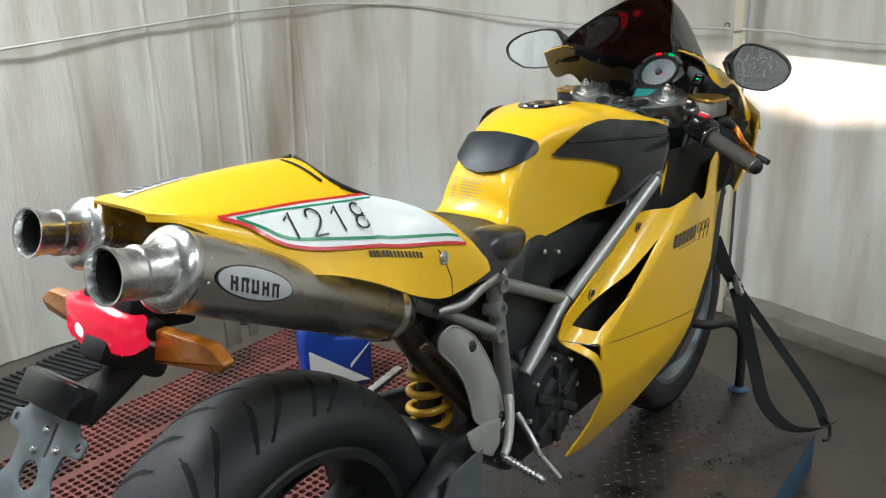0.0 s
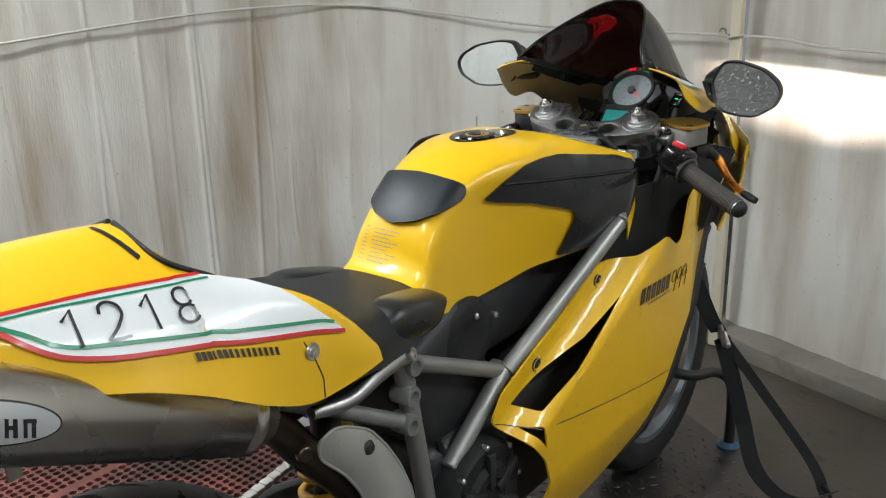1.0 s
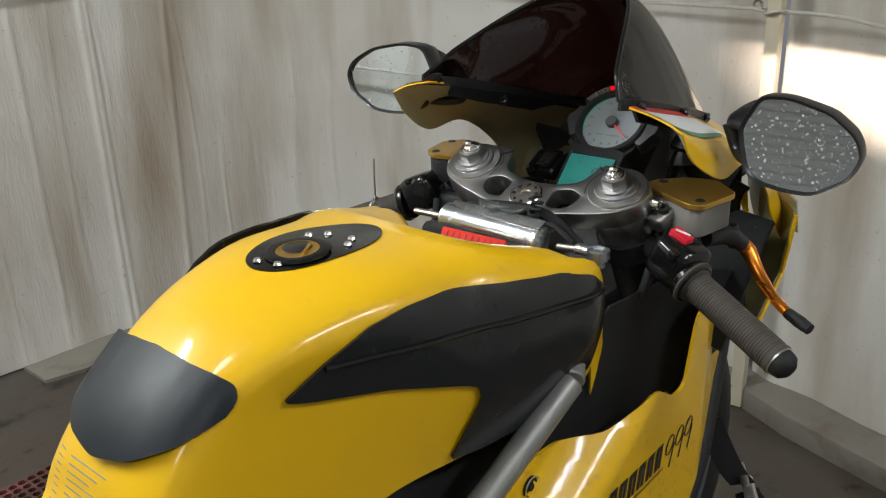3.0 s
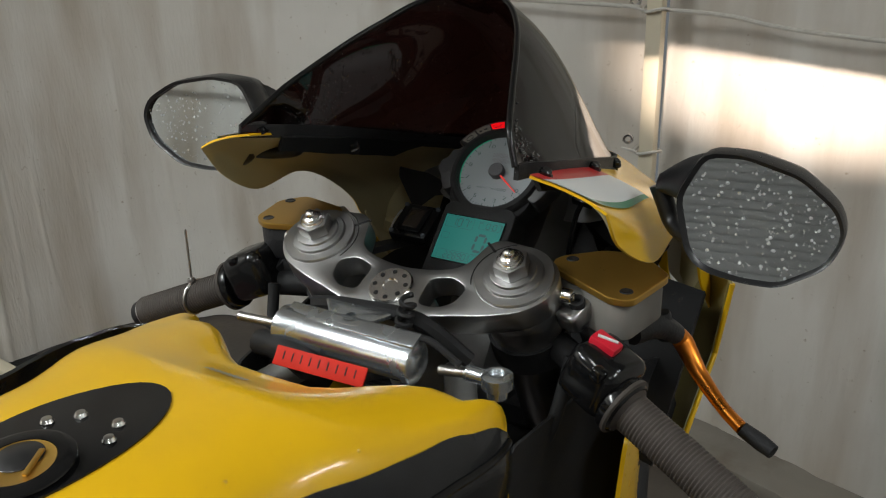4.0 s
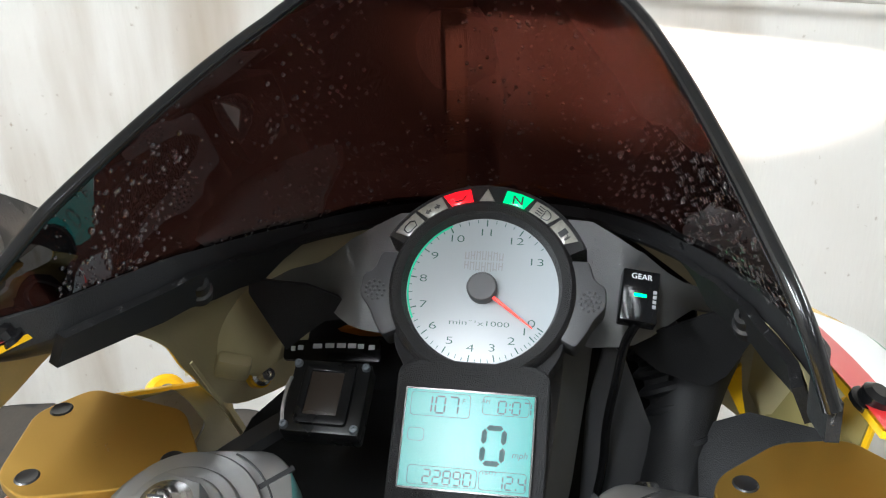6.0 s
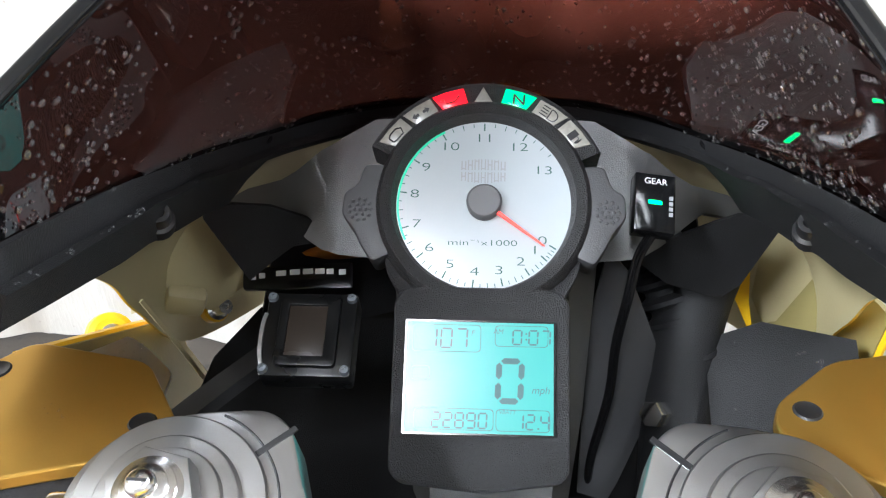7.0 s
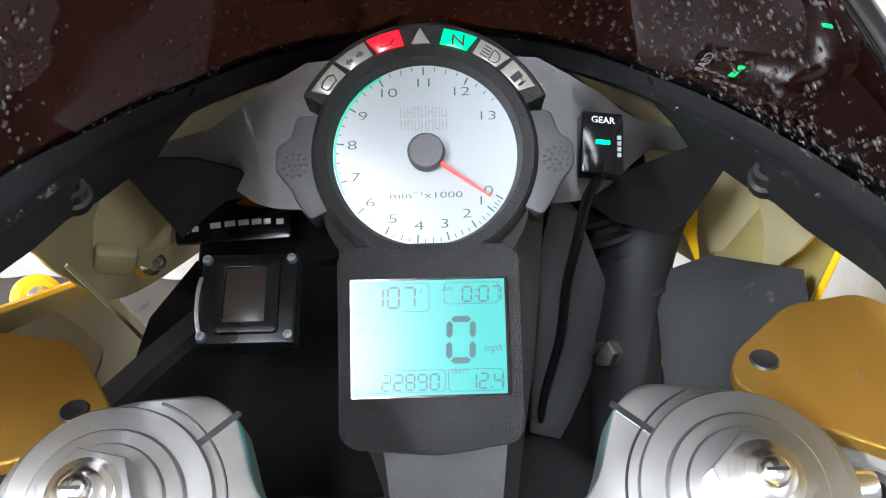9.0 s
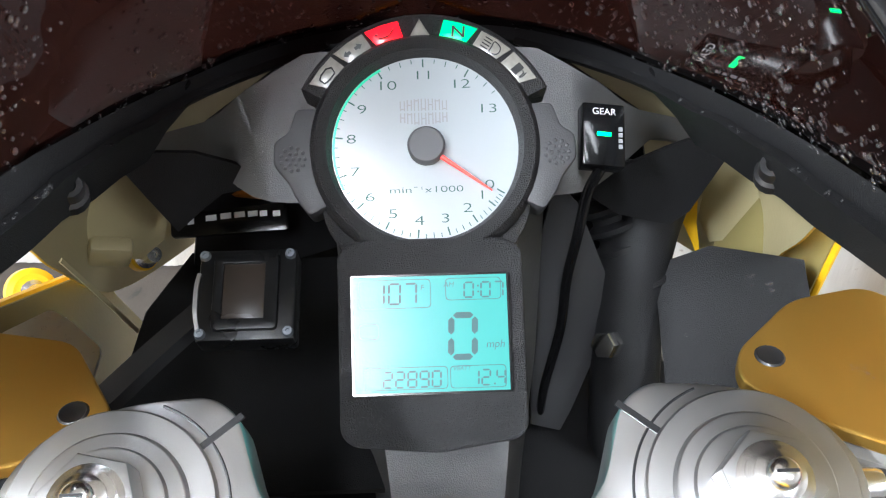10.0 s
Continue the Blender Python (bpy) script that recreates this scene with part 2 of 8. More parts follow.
def loft(rings, closed=False, caps=False):
    bm = bmesh.new()
    vs = [[bm.verts.new(p) for p in ring] for ring in rings]
    m = len(vs[0])
    for a, b in zip(vs, vs[1:]):
        for j in range(m if closed else m - 1):
            q = [a[j], a[(j + 1) % m], b[(j + 1) % m], b[j]]
            if (q[0].co - q[1].co).length < 1e-6 and (q[2].co - q[3].co).length < 1e-6:
                continue
            bm.faces.new(q)
    if caps:
        bm.faces.new(vs[0][::-1])
        bm.faces.new(vs[-1])
    bmesh.ops.remove_doubles(bm, verts=bm.verts, dist=1e-5)
    return bm


def shell(rows, along=6, across=5):
    """A symmetric shell from stations (x, then y, z of each key point from the middle outwards); both halves."""
    rings = []
    for row in smooth_rows(rows, along):
        x, keys = row[0], [(0, row[1 + i], row[2 + i]) for i in range(0, len(row) - 1, 2)]
        if abs(keys[0][1]) < 1e-4:
            half = curve_pts([(a, -b, c) for a, b, c in reversed(keys[1:])] + keys, across)[(len(keys) - 1) * across:]
        else:
            half = curve_pts(keys, across)
        right = [(x, -p.y, p.z) for p in reversed(half)]
        left = [(x, p.y, p.z) for p in half]
        if abs(half[0].y) < 1e-4:
            left = left[1:]
        rings.append((right, left))
    if abs(rings[0][0][-1][1]) < 1e-4:
        return loft([a + b for a, b in rings])
    return rings


TREES = {}


def surface_of(ob):
    from mathutils.bvhtree import BVHTree
    if ob.name not in TREES:
        me = ob.data
        TREES[ob.name] = BVHTree.FromPolygons([v.co.copy() for v in me.vertices], [list(p.vertices) for p in me.polygons])
    return TREES[ob.name]


def onto(ob, start, way, off):
    """The place where a ray meets ob, lifted by off towards the ray's start."""
    start, way = Vector(start), Vector(way).normalized()
    hit = surface_of(ob).ray_cast(start, way)
    if hit[0] is None:
        near = surface_of(ob).find_nearest(start + way * 0.5)
        return near[0] - way * off
    n = hit[1] if hit[1].dot(way) < 0 else -hit[1]
    return hit[0] + n * off


def letters(text, size, fn, bold=0.0, squeeze=1.0, shear=0.0, align="CENTER", cut=0.0):
    """Flat writing with Blender's own font, its points laid by fn(a, b)."""
    cu = bpy.data.curves.new("text", "FONT")
    cu.body, cu.size, cu.align_x, cu.align_y, cu.offset, cu.shear = text, size, align, "CENTER", bold, shear
    ob = bpy.data.objects.new("text", cu)
    me = bpy.data.meshes.new_from_object(ob)
    bm = bmesh.new()
    bm.from_mesh(me)
    if cut:
        for ax in (0, 1):
            lo, hi = min(v.co[ax] for v in bm.verts), max(v.co[ax] for v in bm.verts)
            for k in range(1, int((hi - lo) / cut) + 1):
                co, no = [0, 0, 0], [0, 0, 0]
                co[ax], no[ax] = lo + k * cut, 1
                bmesh.ops.bisect_plane(bm, geom=bm.verts[:] + bm.edges[:] + bm.faces[:], dist=1e-6, plane_co=co, plane_no=no)
    for v in bm.verts:
        v.co = fn(v.co.x * squeeze, v.co.y)
    bpy.data.objects.remove(ob)
    bpy.data.curves.remove(cu)
    bpy.data.meshes.remove(me)
    return bm


def on_plane(m, lift=0.0):
    return lambda a, b: m @ Vector((a, b, lift))


def drops(places, seed, small, large, flat=0.45):
    """Beads of water as low domes on (place, normal) pairs, joined in one bmesh."""
    rng = random.Random(seed)
    bm = bmesh.new()
    for p, n in places:
        r = small + (large - small) * rng.random() ** 2.5
        m = axes(p, n) @ Matrix.Rotation(rng.random() * 6.28, 4, "Z") @ Matrix.Diagonal((1, 0.7 + 0.5 * rng.random(), 1, 1))
        k = 8
        vs = [(r * math.cos(i * math.tau / k), r * math.sin(i * math.tau / k), 0) for i in range(k)]
        vs += [(r * 0.72 * math.cos(i * math.tau / k), r * 0.72 * math.sin(i * math.tau / k), r * flat * 0.75) for i in range(k)] + [(0, 0, r * flat)]
        put_in(bm, vs, [(i, (i + 1) % k, k + (i + 1) % k, k + i) for i in range(k)] + [(k + i, k + (i + 1) % k, 2 * k) for i in range(k)], m)
    return bm


# ---- the place ----
def wall_cloth():
    m = bpy.data.materials.new("stained_tarpaulin")
    m.use_nodes = True
    nt = m.node_tree
    b = nt.nodes["Principled BSDF"]
    b.inputs["Roughness"].default_value = 0.6
    co, mp = nt.nodes.new("ShaderNodeTexCoord"), nt.nodes.new("ShaderNodeMapping")
    nt.links.new(co.outputs["Object"], mp.inputs["Vector"])
    mp.inputs["Scale"].default_value = (3.2, 3.2, 0.55)

    def noise_node(scale, detail, vec, lo, hi):
        n = nt.nodes.new("ShaderNodeTexNoise")
        n.inputs["Scale"].default_value, n.inputs["Detail"].default_value = scale, detail
        nt.links.new(vec, n.inputs["Vector"])
        r = nt.nodes.new("ShaderNodeMapRange")
        r.inputs[1].default_value, r.inputs[2].default_value = lo, hi
        nt.links.new(n.outputs[0], r.inputs[0])
        return r.outputs[0]

    def mix(fac, a, c):
        x = nt.nodes.new("ShaderNodeMix")
        x.data_type = "RGBA"
        nt.links.new(fac, x.inputs[0])
        for sock, v in ((x.inputs[6], a), (x.inputs[7], c)):
            if isinstance(v, tuple):
                sock.default_value = (*v, 1)
            else:
                nt.links.new(v, sock)
        return x.outputs[2]

    streak = noise_node(1.7, 4, mp.outputs[0], 0.46, 0.74)
    cloud = noise_node(1.6, 5, co.outputs["Object"], 0.35, 0.7)
    speck = noise_node(60, 4, co.outputs["Object"], 0.68, 0.78)
    c = mix(cloud, (0.67, 0.65, 0.61), (0.55, 0.52, 0.47))
    c = mix(streak, c, (0.36, 0.30, 0.232))
    c = mix(speck, c, (0.36, 0.31, 0.25))
    nt.links.new(c, b.inputs["Base Color"])
    bump = nt.nodes.new("ShaderNodeBump")
    bump.inputs["Strength"].default_value, bump.inputs["Distance"].default_value = 0.25, 0.004
    fine = noise_node(45, 6, mp.outputs[0], 0.2, 0.8)
    nt.links.new(fine, bump.inputs["Height"])
    nt.links.new(bump.outputs[0], b.inputs["Normal"])
    return m


def stain(m, col, scale, lo, hi, rough):
    """Soaked or rusted patches with a shape of their own over a material."""
    nt = m.node_tree
    b = nt.nodes["Principled BSDF"]
    co, n, r = nt.nodes.new("ShaderNodeTexCoord"), nt.nodes.new("ShaderNodeTexNoise"), nt.nodes.new("ShaderNodeMapRange")
    n.inputs["Scale"].default_value, n.inputs["Detail"].default_value = scale, 7
    r.inputs[1].default_value, r.inputs[2].default_value = lo, hi
    nt.links.new(co.outputs["Object"], n.inputs["Vector"])
    nt.links.new(n.outputs[0], r.inputs[0])
    x = nt.nodes.new("ShaderNodeMix")
    x.data_type = "RGBA"
    x.inputs[7].default_value = (*col, 1)
    nt.links.new(r.outputs[0], x.inputs[0])
    nt.links.new(b.inputs["Base Color"].links[0].from_socket, x.inputs[6])
    nt.links.new(x.outputs[2], b.inputs["Base Color"])
    y = nt.nodes.new("ShaderNodeMix")
    y.inputs[3].default_value = rough
    nt.links.new(r.outputs[0], y.inputs[0])
    nt.links.new(b.inputs["Roughness"].links[0].from_socket, y.inputs[2])
    nt.links.new(y.outputs[0], b.inputs["Roughness"])


CLOTH = wall_cloth()
CONCRETE = surf("stained_concrete", (0.092, 0.078, 0.062), 0.62, 0, 0.3, 4.5, bump=0.8, bscale=45, dark=(0.036, 0.030, 0.026), rvar=0.25)
KERB = surf("pale_concrete", (0.26, 0.24, 0.205), 0.8, 0, 0.4, 5, bump=0.9, bscale=60, dark=(0.12, 0.105, 0.085))
ROOM = surf("painted_wall", (0.52, 0.51, 0.49), 0.7, 0, 0.12, 2, bump=0.2, bscale=60)
TREAD = surf("worn_tread_plate", (0.085, 0.078, 0.076), 0.42, 0.8, 0.45, 7, bump=0.2, bscale=120, rvar=0.2)
BLUESTEEL = surf("blue_painted_steel", (0.035, 0.085, 0.15), 0.5, 0.1, 0.3, 14, bump=0.2)
DARKSTEEL = surf("dark_steel", (0.035, 0.034, 0.034), 0.5, 0.5, 0.3, 20, bump=0.2)
MAT = surf("red_rubber_mat", (0.155, 0.047, 0.039), 0.6, 0, 0.4, 9, bump=0.4, bscale=160)
POLE = surf("cream_painted_pole", (0.62, 0.56, 0.43), 0.5, 0, 0.12, 12, bump=0.2, bscale=80)
ROPE = surf("grey_rope", (0.50, 0.48, 0.44), 0.85, 0, 0.2, 60, bump=0.6, bscale=500)
WEB = surf("black_webbing", (0.014, 0.014, 0.015), 0.8, 0, 0.3, 30, bump=0.6, bscale=700)
LAMPGLASS = glow("lit_tube", (1.0, 0.97, 0.93), 6.0)
stain(CONCRETE, (0.060, 0.046, 0.036), 3.0, 0.46, 0.62, 0.35)
stain(CONCRETE, (0.020, 0.017, 0.014), 14.0, 0.62, 0.68, 0.3)
stain(KERB, (0.13, 0.105, 0.08), 9.0, 0.55, 0.72, 0.7)
stain(TREAD, (0.13, 0.07, 0.045), 5.0, 0.55, 0.72, 0.45)
stain(TREAD, (0.045, 0.040, 0.037), 9.0, 0.50, 0.66, 0.22)
stain(RUBBER, (0.040, 0.038, 0.036), 7.0, 0.52, 0.70, 0.7)
stain(MAT, (0.045, 0.024, 0.020), 4.0, 0.48, 0.64, 0.4)
FLOOR_Z = -0.10


def slab(name, x0, x1, y0, y1, z0, z1, mat, label, category):
    bm = bmesh.new()
    box(bm, Matrix.Translation(((x0 + x1) / 2, (y0 + y1) / 2, (z0 + z1) / 2)), x1 - x0, y1 - y0, z1 - z0)
    return tagged(part(name, bm, mat), label, category, kind="structure")


bm = bmesh.new()
bmesh.ops.create_grid(bm, x_segments=90, y_segments=90, size=4.2)
for v in bm.verts:
    v.co.z = 0.006 * (noise.noise(v.co * 1.7) + 0.5 * noise.noise(v.co * 6))
bm.transform(Matrix.Translation((0, 0, FLOOR_Z - 0.003)))
tagged(part("floor", bm, CONCRETE), "stained bare concrete workshop floor", "floor", kind="structure")
slab("wall_back", -3.6, -3.5, -3.6, 3.2, FLOOR_Z - 0.02, 2.7, ROOM, "plain pale painted wall behind the bay", "wall")
slab("wall_side", -3.6, 3.4, -3.7, -3.6, FLOOR_Z - 0.02, 2.7, ROOM, "plain pale painted side wall", "wall")
slab("ceiling", -3.7, 3.4, -3.7, 3.3, 2.7, 2.8, ROOM, "pale painted workshop ceiling", "ceiling")


WELTS = [(1.658, 0.020, 0.006), (1.682, 0.012, 0.005), (1.875, 0.050, 0.005), (1.455, 0.02, 0.003), (0.62, -0.03, 0.004), (0.20, -0.05, 0.003)]


def curtain(name, path, label, seed, top=2.72, bottom=FLOOR_Z + 0.004):
    """A hanging tarpaulin along a line in the plan, with folds and creases."""
    line = curve_pts([(x, y, 0) for x, y in path], 200)
    rows = 46
    rings = []
    for k in range(rows + 1):
        z = bottom + (top - bottom) * k / rows
        ring = []
        s = 0.0
        for i, p in enumerate(line):
            t = (line[min(i + 1, len(line) - 1)] - line[max(i - 1, 0)]).normalized()
            out = Vector((t.y, -t.x, 0))
            s += (p - line[i - 1]).length if i else 0
            fold = 0.013 * noise.noise(Vector((s * 2.6 + 0.35 * z, seed, z * 0.35))) + 0.004 * noise.noise(Vector((s * 9, seed + 3, z * 0.8)))
            crease = abs(noise.noise(Vector((s * 5 + 0.8 * z, seed + 9, z * 0.9))))
            fold += 0.006 * max(0, 0.05 - crease) / 0.05 * max(0, noise.noise(Vector((s * 1.3, seed + 40, z * 1.5))) + 0.3)
            thin = abs(noise.noise(Vector((s * 3.1 - 0.25 * z, seed + 21, z * 0.25))))
            fold += 0.0022 * max(0, 0.022 - thin) / 0.022
            for w0, lean, hgt in WELTS:
                fold += hgt * math.exp(-((p.x - w0 - lean * z) / 0.009) ** 2)
            hem = 0.03 * math.exp(-(z - bottom) * 7) * noise.noise(Vector((s * 7, seed + 5, 0)))
            ring.append(p + out * (fold + hem) + Vector((0, 0, z)))
        rings.append(ring)
    bm = loft(rings)
    thicken(bm, 0.002)
    return tagged(part(name, bm, CLOTH, sharp=60), label, "curtain", kind="structure")


curtain("wall_curtain_left", [(-3.5, 2.55), (-1.2, 2.25), (0.57, 2.10), (1.7, 1.97), (2.25, 1.75), (2.50, 1.2), (2.52, 0.7), (2.47, 0.2)],
        "dirty off-white tarpaulin curtain hanging in folds to the floor", 2.0)
curtain("wall_curtain_right", [(2.485, 0.17), (2.43, 0.0), (2.36, -0.22), (2.0, -1.35), (1.6, -2.6), (1.35, -3.6)],
        "off-white tarpaulin curtain standing on a low concrete kerb", 7.0, bottom=-0.04)

# kerb along the right-hand curtain
bm = bmesh.new()
prism(bm, Matrix.Translation((0, 0, FLOOR_Z - 0.02)), [(2.60, 0.6), (2.31, 0.02), (2.17, -0.40), (1.80, -1.45), (1.1, -3.59), (1.7, -3.59), (2.4, -1.2), (2.70, 0.0), (2.9, 0.5)], 0.08, bev=0.008)
tagged(part("kerb", bm, KERB), "low pale concrete kerb under the curtain", "kerb", kind="structure")

# corner pole with the cord ties
pole = thing("corner_pole", "cream painted steel pole holding two tarpaulin curtains", "pole")
bm = bmesh.new()
box(bm, Matrix.Translation((2.385, 0.172, 1.3)), 0.034, 0.034, 2.8, 0.004)
part("post", bm, POLE, pole)
for z in (0.955, 0.650):
    bm = bmesh.new()
    ring = [(2.385 + 0.028 * math.cos(a), 0.172 + 0.028 * math.sin(a), z + 0.004 * math.sin(2 * a)) for a in np.linspace(0, 2 * math.pi, 21)]
    tube(bm, ring, 0.0035, 8, 2)
    rod(bm, (2.362, 0.19, z), (2.36, 0.225, z + 0.006), 0.003, 8)
    part("cord_tie", bm, ROPE, pole, "white cord loop tied round the pole")
    bm = bmesh.new()
    m = axes((2.425, 0.232, z + 0.008), (-1, -0.3, 0))
    lathe(bm, m, [(0.006, 0), (0.006, 0.004), (0.011, 0.005), (0.013, 0.002), (0.013, 0)], 20)
    part("eyelet", bm, CHROME, pole, "small steel eyelet")


def rope(name, pts, label):
    bm = bmesh.new()
    tube(bm, pts, 0.0045, 8, 10)
    return tagged(part(name, bm, ROPE), label, "rope")


rope("curtain_rope", [(-0.9, 2.185, 0.93), (0.2, 2.098, 0.955), (0.78, 2.058, 0.985), (1.75, 1.938, 1.04), (2.3, 1.66, 1.03), (2.47, 0.9, 0.955), (2.40, 0.21, 0.955)],
     "thin grey rope sagging across the tarpaulin curtain")
rope("curtain_rope", [(2.38, 0.15, 0.955), (2.36, 0.02, 0.952), (2.30, -0.22, 0.935), (2.0, -1.15, 0.95), (1.6, -2.4, 1.02)], "thin grey rope along the curtain by the pole")

# roller shutter on the wall behind the bay
shutter = thing("roller_shutter", "closed pale ribbed roller shutter in the wall", "shutter", kind="structure")
for k in range(44):
    bm = bmesh.new()
    box(bm, Matrix.Translation((-3.485, -0.9, -0.06 + 0.052 * k)), 0.02, 2.6, 0.046, 0.005)
    part("slat", bm, ROOM, shutter)

# ceiling lamps, added out of view as bodies for the lights above
for (x, y, z), w in TUBES:
    lamp = thing("tube_lamp", "white twin tube lamp added out of view on the ceiling", "lamp", "ceiling lamps")
    bm = bmesh.new()
    box(bm, Matrix.Translation((x, y, 2.66)), 1.26, 0.18, 0.07, 0.01)
    part("body", bm, ROOM, lamp)
    for dy in (-0.05, 0.05):
        bm = bmesh.new()
        rod(bm, (x - 0.6, y + dy, 2.605), (x + 0.6, y + dy, 2.605), 0.014, 12)
        part("tube", bm, LAMPGLASS, lamp)

# tread-plate platform under the motorcycle
plat = thing("dyno_platform", "worn steel tread-plate platform with blue sides", "platform")
EDGE = [(-1.3, -0.41), (1.47, -0.42), (1.70, -0.02), (1.70, 0.30), (1.47, 0.44), (-1.3, 0.44)]
bm = bmesh.new()
prism(bm, Matrix.Translation((0, 0, FLOOR_Z)), EDGE, 0.0945, bev=0.003)
part("base", bm, BLUESTEEL, plat, "blue painted steel side frame")
bm = bmesh.new()
prism(bm, Matrix.Translation((0, 0, -0.0055)), EDGE, 0.0055, bev=0.001)
part("deck", bm, TREAD, plat, "dark worn tread plate")
random.seed(4)
bm = bmesh.new()
pitch = 0.034
for i in range(0, 80):
    for j in range(-13, 14):
        x, y = -0.62 + i * pitch * 0.86, j * pitch + (pitch / 2 if i % 2 else 0)
        if x > 1.66 - max(0, -y - 0.02) * 0.55 or abs(y) > 0.405:
            continue
        a = math.radians(45 if (i + j) % 2 else -45)
        c, s = math.cos(a), math.sin(a)
        q = [(-0.011, 0), (-0.004, -0.0032), (0.004, -0.0032), (0.011, 0), (0.004, 0.0032), (-0.004, 0.0032)]
        low = [(x + c * u - s * v, y + s * u + c * v, 0) for u, v in q]
        top = [(x + 0.6 * (c * u - s * v), y + 0.6 * (s * u + c * v), 0.0017) for u, v in q]
        put_in(bm, low + top, [(k, (k + 1) % 6, 6 + (k + 1) % 6, 6 + k) for k in range(6)] + [(6, 7, 8, 9, 10, 11)])
tread = part("raised_tread", bm, TREAD, plat, "raised lozenge tread", keep=True)
tread["kind"] = "stuff"
bm = bmesh.new()
tube(bm, [(1.614, -0.166, -0.004), (1.612, -0.166, 0.12), (1.60, -0.160, 0.19), (1.56, -0.135, 0.225), (1.49, -0.10, 0.235), (1.47, 0.0, 0.24)], 0.013, 14)
part("wheel_hoop", bm, DARKSTEEL, plat, "bent black steel tube beside the front wheel")
bm = bmesh.new()
lathe(bm, axes((1.614, -0.166, 0.0), (0, 0, 1)), [(0, 0.004), (0.03, 0.004), (0.03, 0), (0.013, 0.012)], 20)
part("hoop_foot", bm, BLUESTEEL, plat)
bm = bmesh.new()
rod(bm, (-0.03, -0.24, -0.04), (-0.03, 0.24, -0.04), 0.082, 40)
part("drum", bm, DARKSTEEL, plat, "knurled steel drum under the rear wheel")

# perforated mat
def ring_mat(x0, x1, y0, y1, cell, z, h):
    bm = bmesh.new()
    nx, ny = int((x1 - x0) / cell), int((y1 - y0) / cell)
    sq = [(-1, -1), (0, -1), (1, -1), (1, 0), (1, 1), (0, 1), (-1, 1), (-1, 0)]
    for i in range(nx):
        for j in range(ny):
            cx, cy = x0 + (i + 0.5) * cell, y0 + (j + 0.5) * cell
            if cx < 0.05 and cy < 0.5:
                continue
            if j % 30 == 0:
                put_in(bm, [(cx + a * cell / 2, cy + b * cell / 2, z + h) for a, b in ((-1, -1), (1, -1), (1, 1), (-1, 1))], [(0, 1, 2, 3)])
                continue
            outer = [(cx + a * cell / 2, cy + b * cell / 2, z + h) for a, b in sq]
            ang = [math.atan2(b, a) for a, b in sq]
            r = cell * 0.42
            inner = [(cx + r * math.cos(a), cy + r * math.sin(a), z + h - 0.0005) for a in ang]
            low = [(p[0], p[1], z) for p in inner]
            put_in(bm, outer + inner + low, [(k, (k + 1) % 8, 8 + (k + 1) % 8, 8 + k) for k in range(8)] + [(8 + k, 8 + (k + 1) % 8, 16 + (k + 1) % 8, 16 + k) for k in range(8)])
    return bm


mat_ob = part("rubber_mat", ring_mat(-1.1, 1.42, 0.47, 1.45, 0.0245, FLOOR_Z + 0.004, 0.012), MAT, keep=True, smooth=False)
tagged(mat_ob, "dark red rubber floor mat full of round holes", "mat")

# floor drain with a slotted grating
drain = thing("floor_drain", "dark slotted steel grating set in the floor", "drain")
bm = bmesh.new()
m = Matrix.Translation((0.1, 1.80, FLOOR_Z + 0.002)) @ Matrix.Rotation(radians(8), 4, "Z")
box(bm, m, 1.7, 0.24, 0.004)
part("pit", bm, surf("drain_pit", (0.012, 0.012, 0.012), 0.9), drain)
bm = bmesh.new()
for k in range(64):
    box(bm, m @ Matrix.Translation((-0.83 + k * 0.0263, 0, 0.006)), 0.011, 0.235, 0.008)
grate = part("grating_bar", bm, DARKSTEEL, drain)
grate["kind"] = "stuff"

# pale concrete ledge and flat black plate for a trench's darkness at the curtain's foot, with a white bar across
def ccw(p):
    return p if sum(p[i - 1][0] * p[i][1] - p[i][0] * p[i - 1][1] for i in range(len(p))) > 0 else p[::-1]


bm = bmesh.new()
prism(bm, Matrix.Translation((0, 0, FLOOR_Z - 0.004)), ccw([(1.296, 2.024), (1.704, 1.986), (1.688, 1.849), (1.409, 1.852), (1.294, 1.887)]), 0.012)
tagged(part("floor_ledge", bm, KERB), "pale worn concrete ledge at the foot of the curtain", "floor", kind="structure")
# flat plate on the floor; its black paints the shade inside a trench
bm = bmesh.new()
prism(bm, Matrix.Translation((0, 0, FLOOR_Z - 0.004)), ccw([(1.404, 1.843), (1.682, 1.839), (1.714, 1.992), (1.951, 2.009), (1.922, 1.832), (1.748, 1.786), (1.458, 1.794)]), 0.008)
tagged(part("floor_trench", bm, LINER), "flat black plate painting the dark of an open trench", "floor", kind="structure")
bm = bmesh.new()
pa, pb = Vector((1.81, 1.945, -0.075)), Vector((1.79, 1.772, -0.075))
box(bm, axes((pa + pb) / 2, (0, 0, 1), pb - pa), (pb - pa).length, 0.04, 0.04, 0.003)
tagged(part("steel_bar", bm, POLE), "white painted square steel bar lying over the trench", "bar")

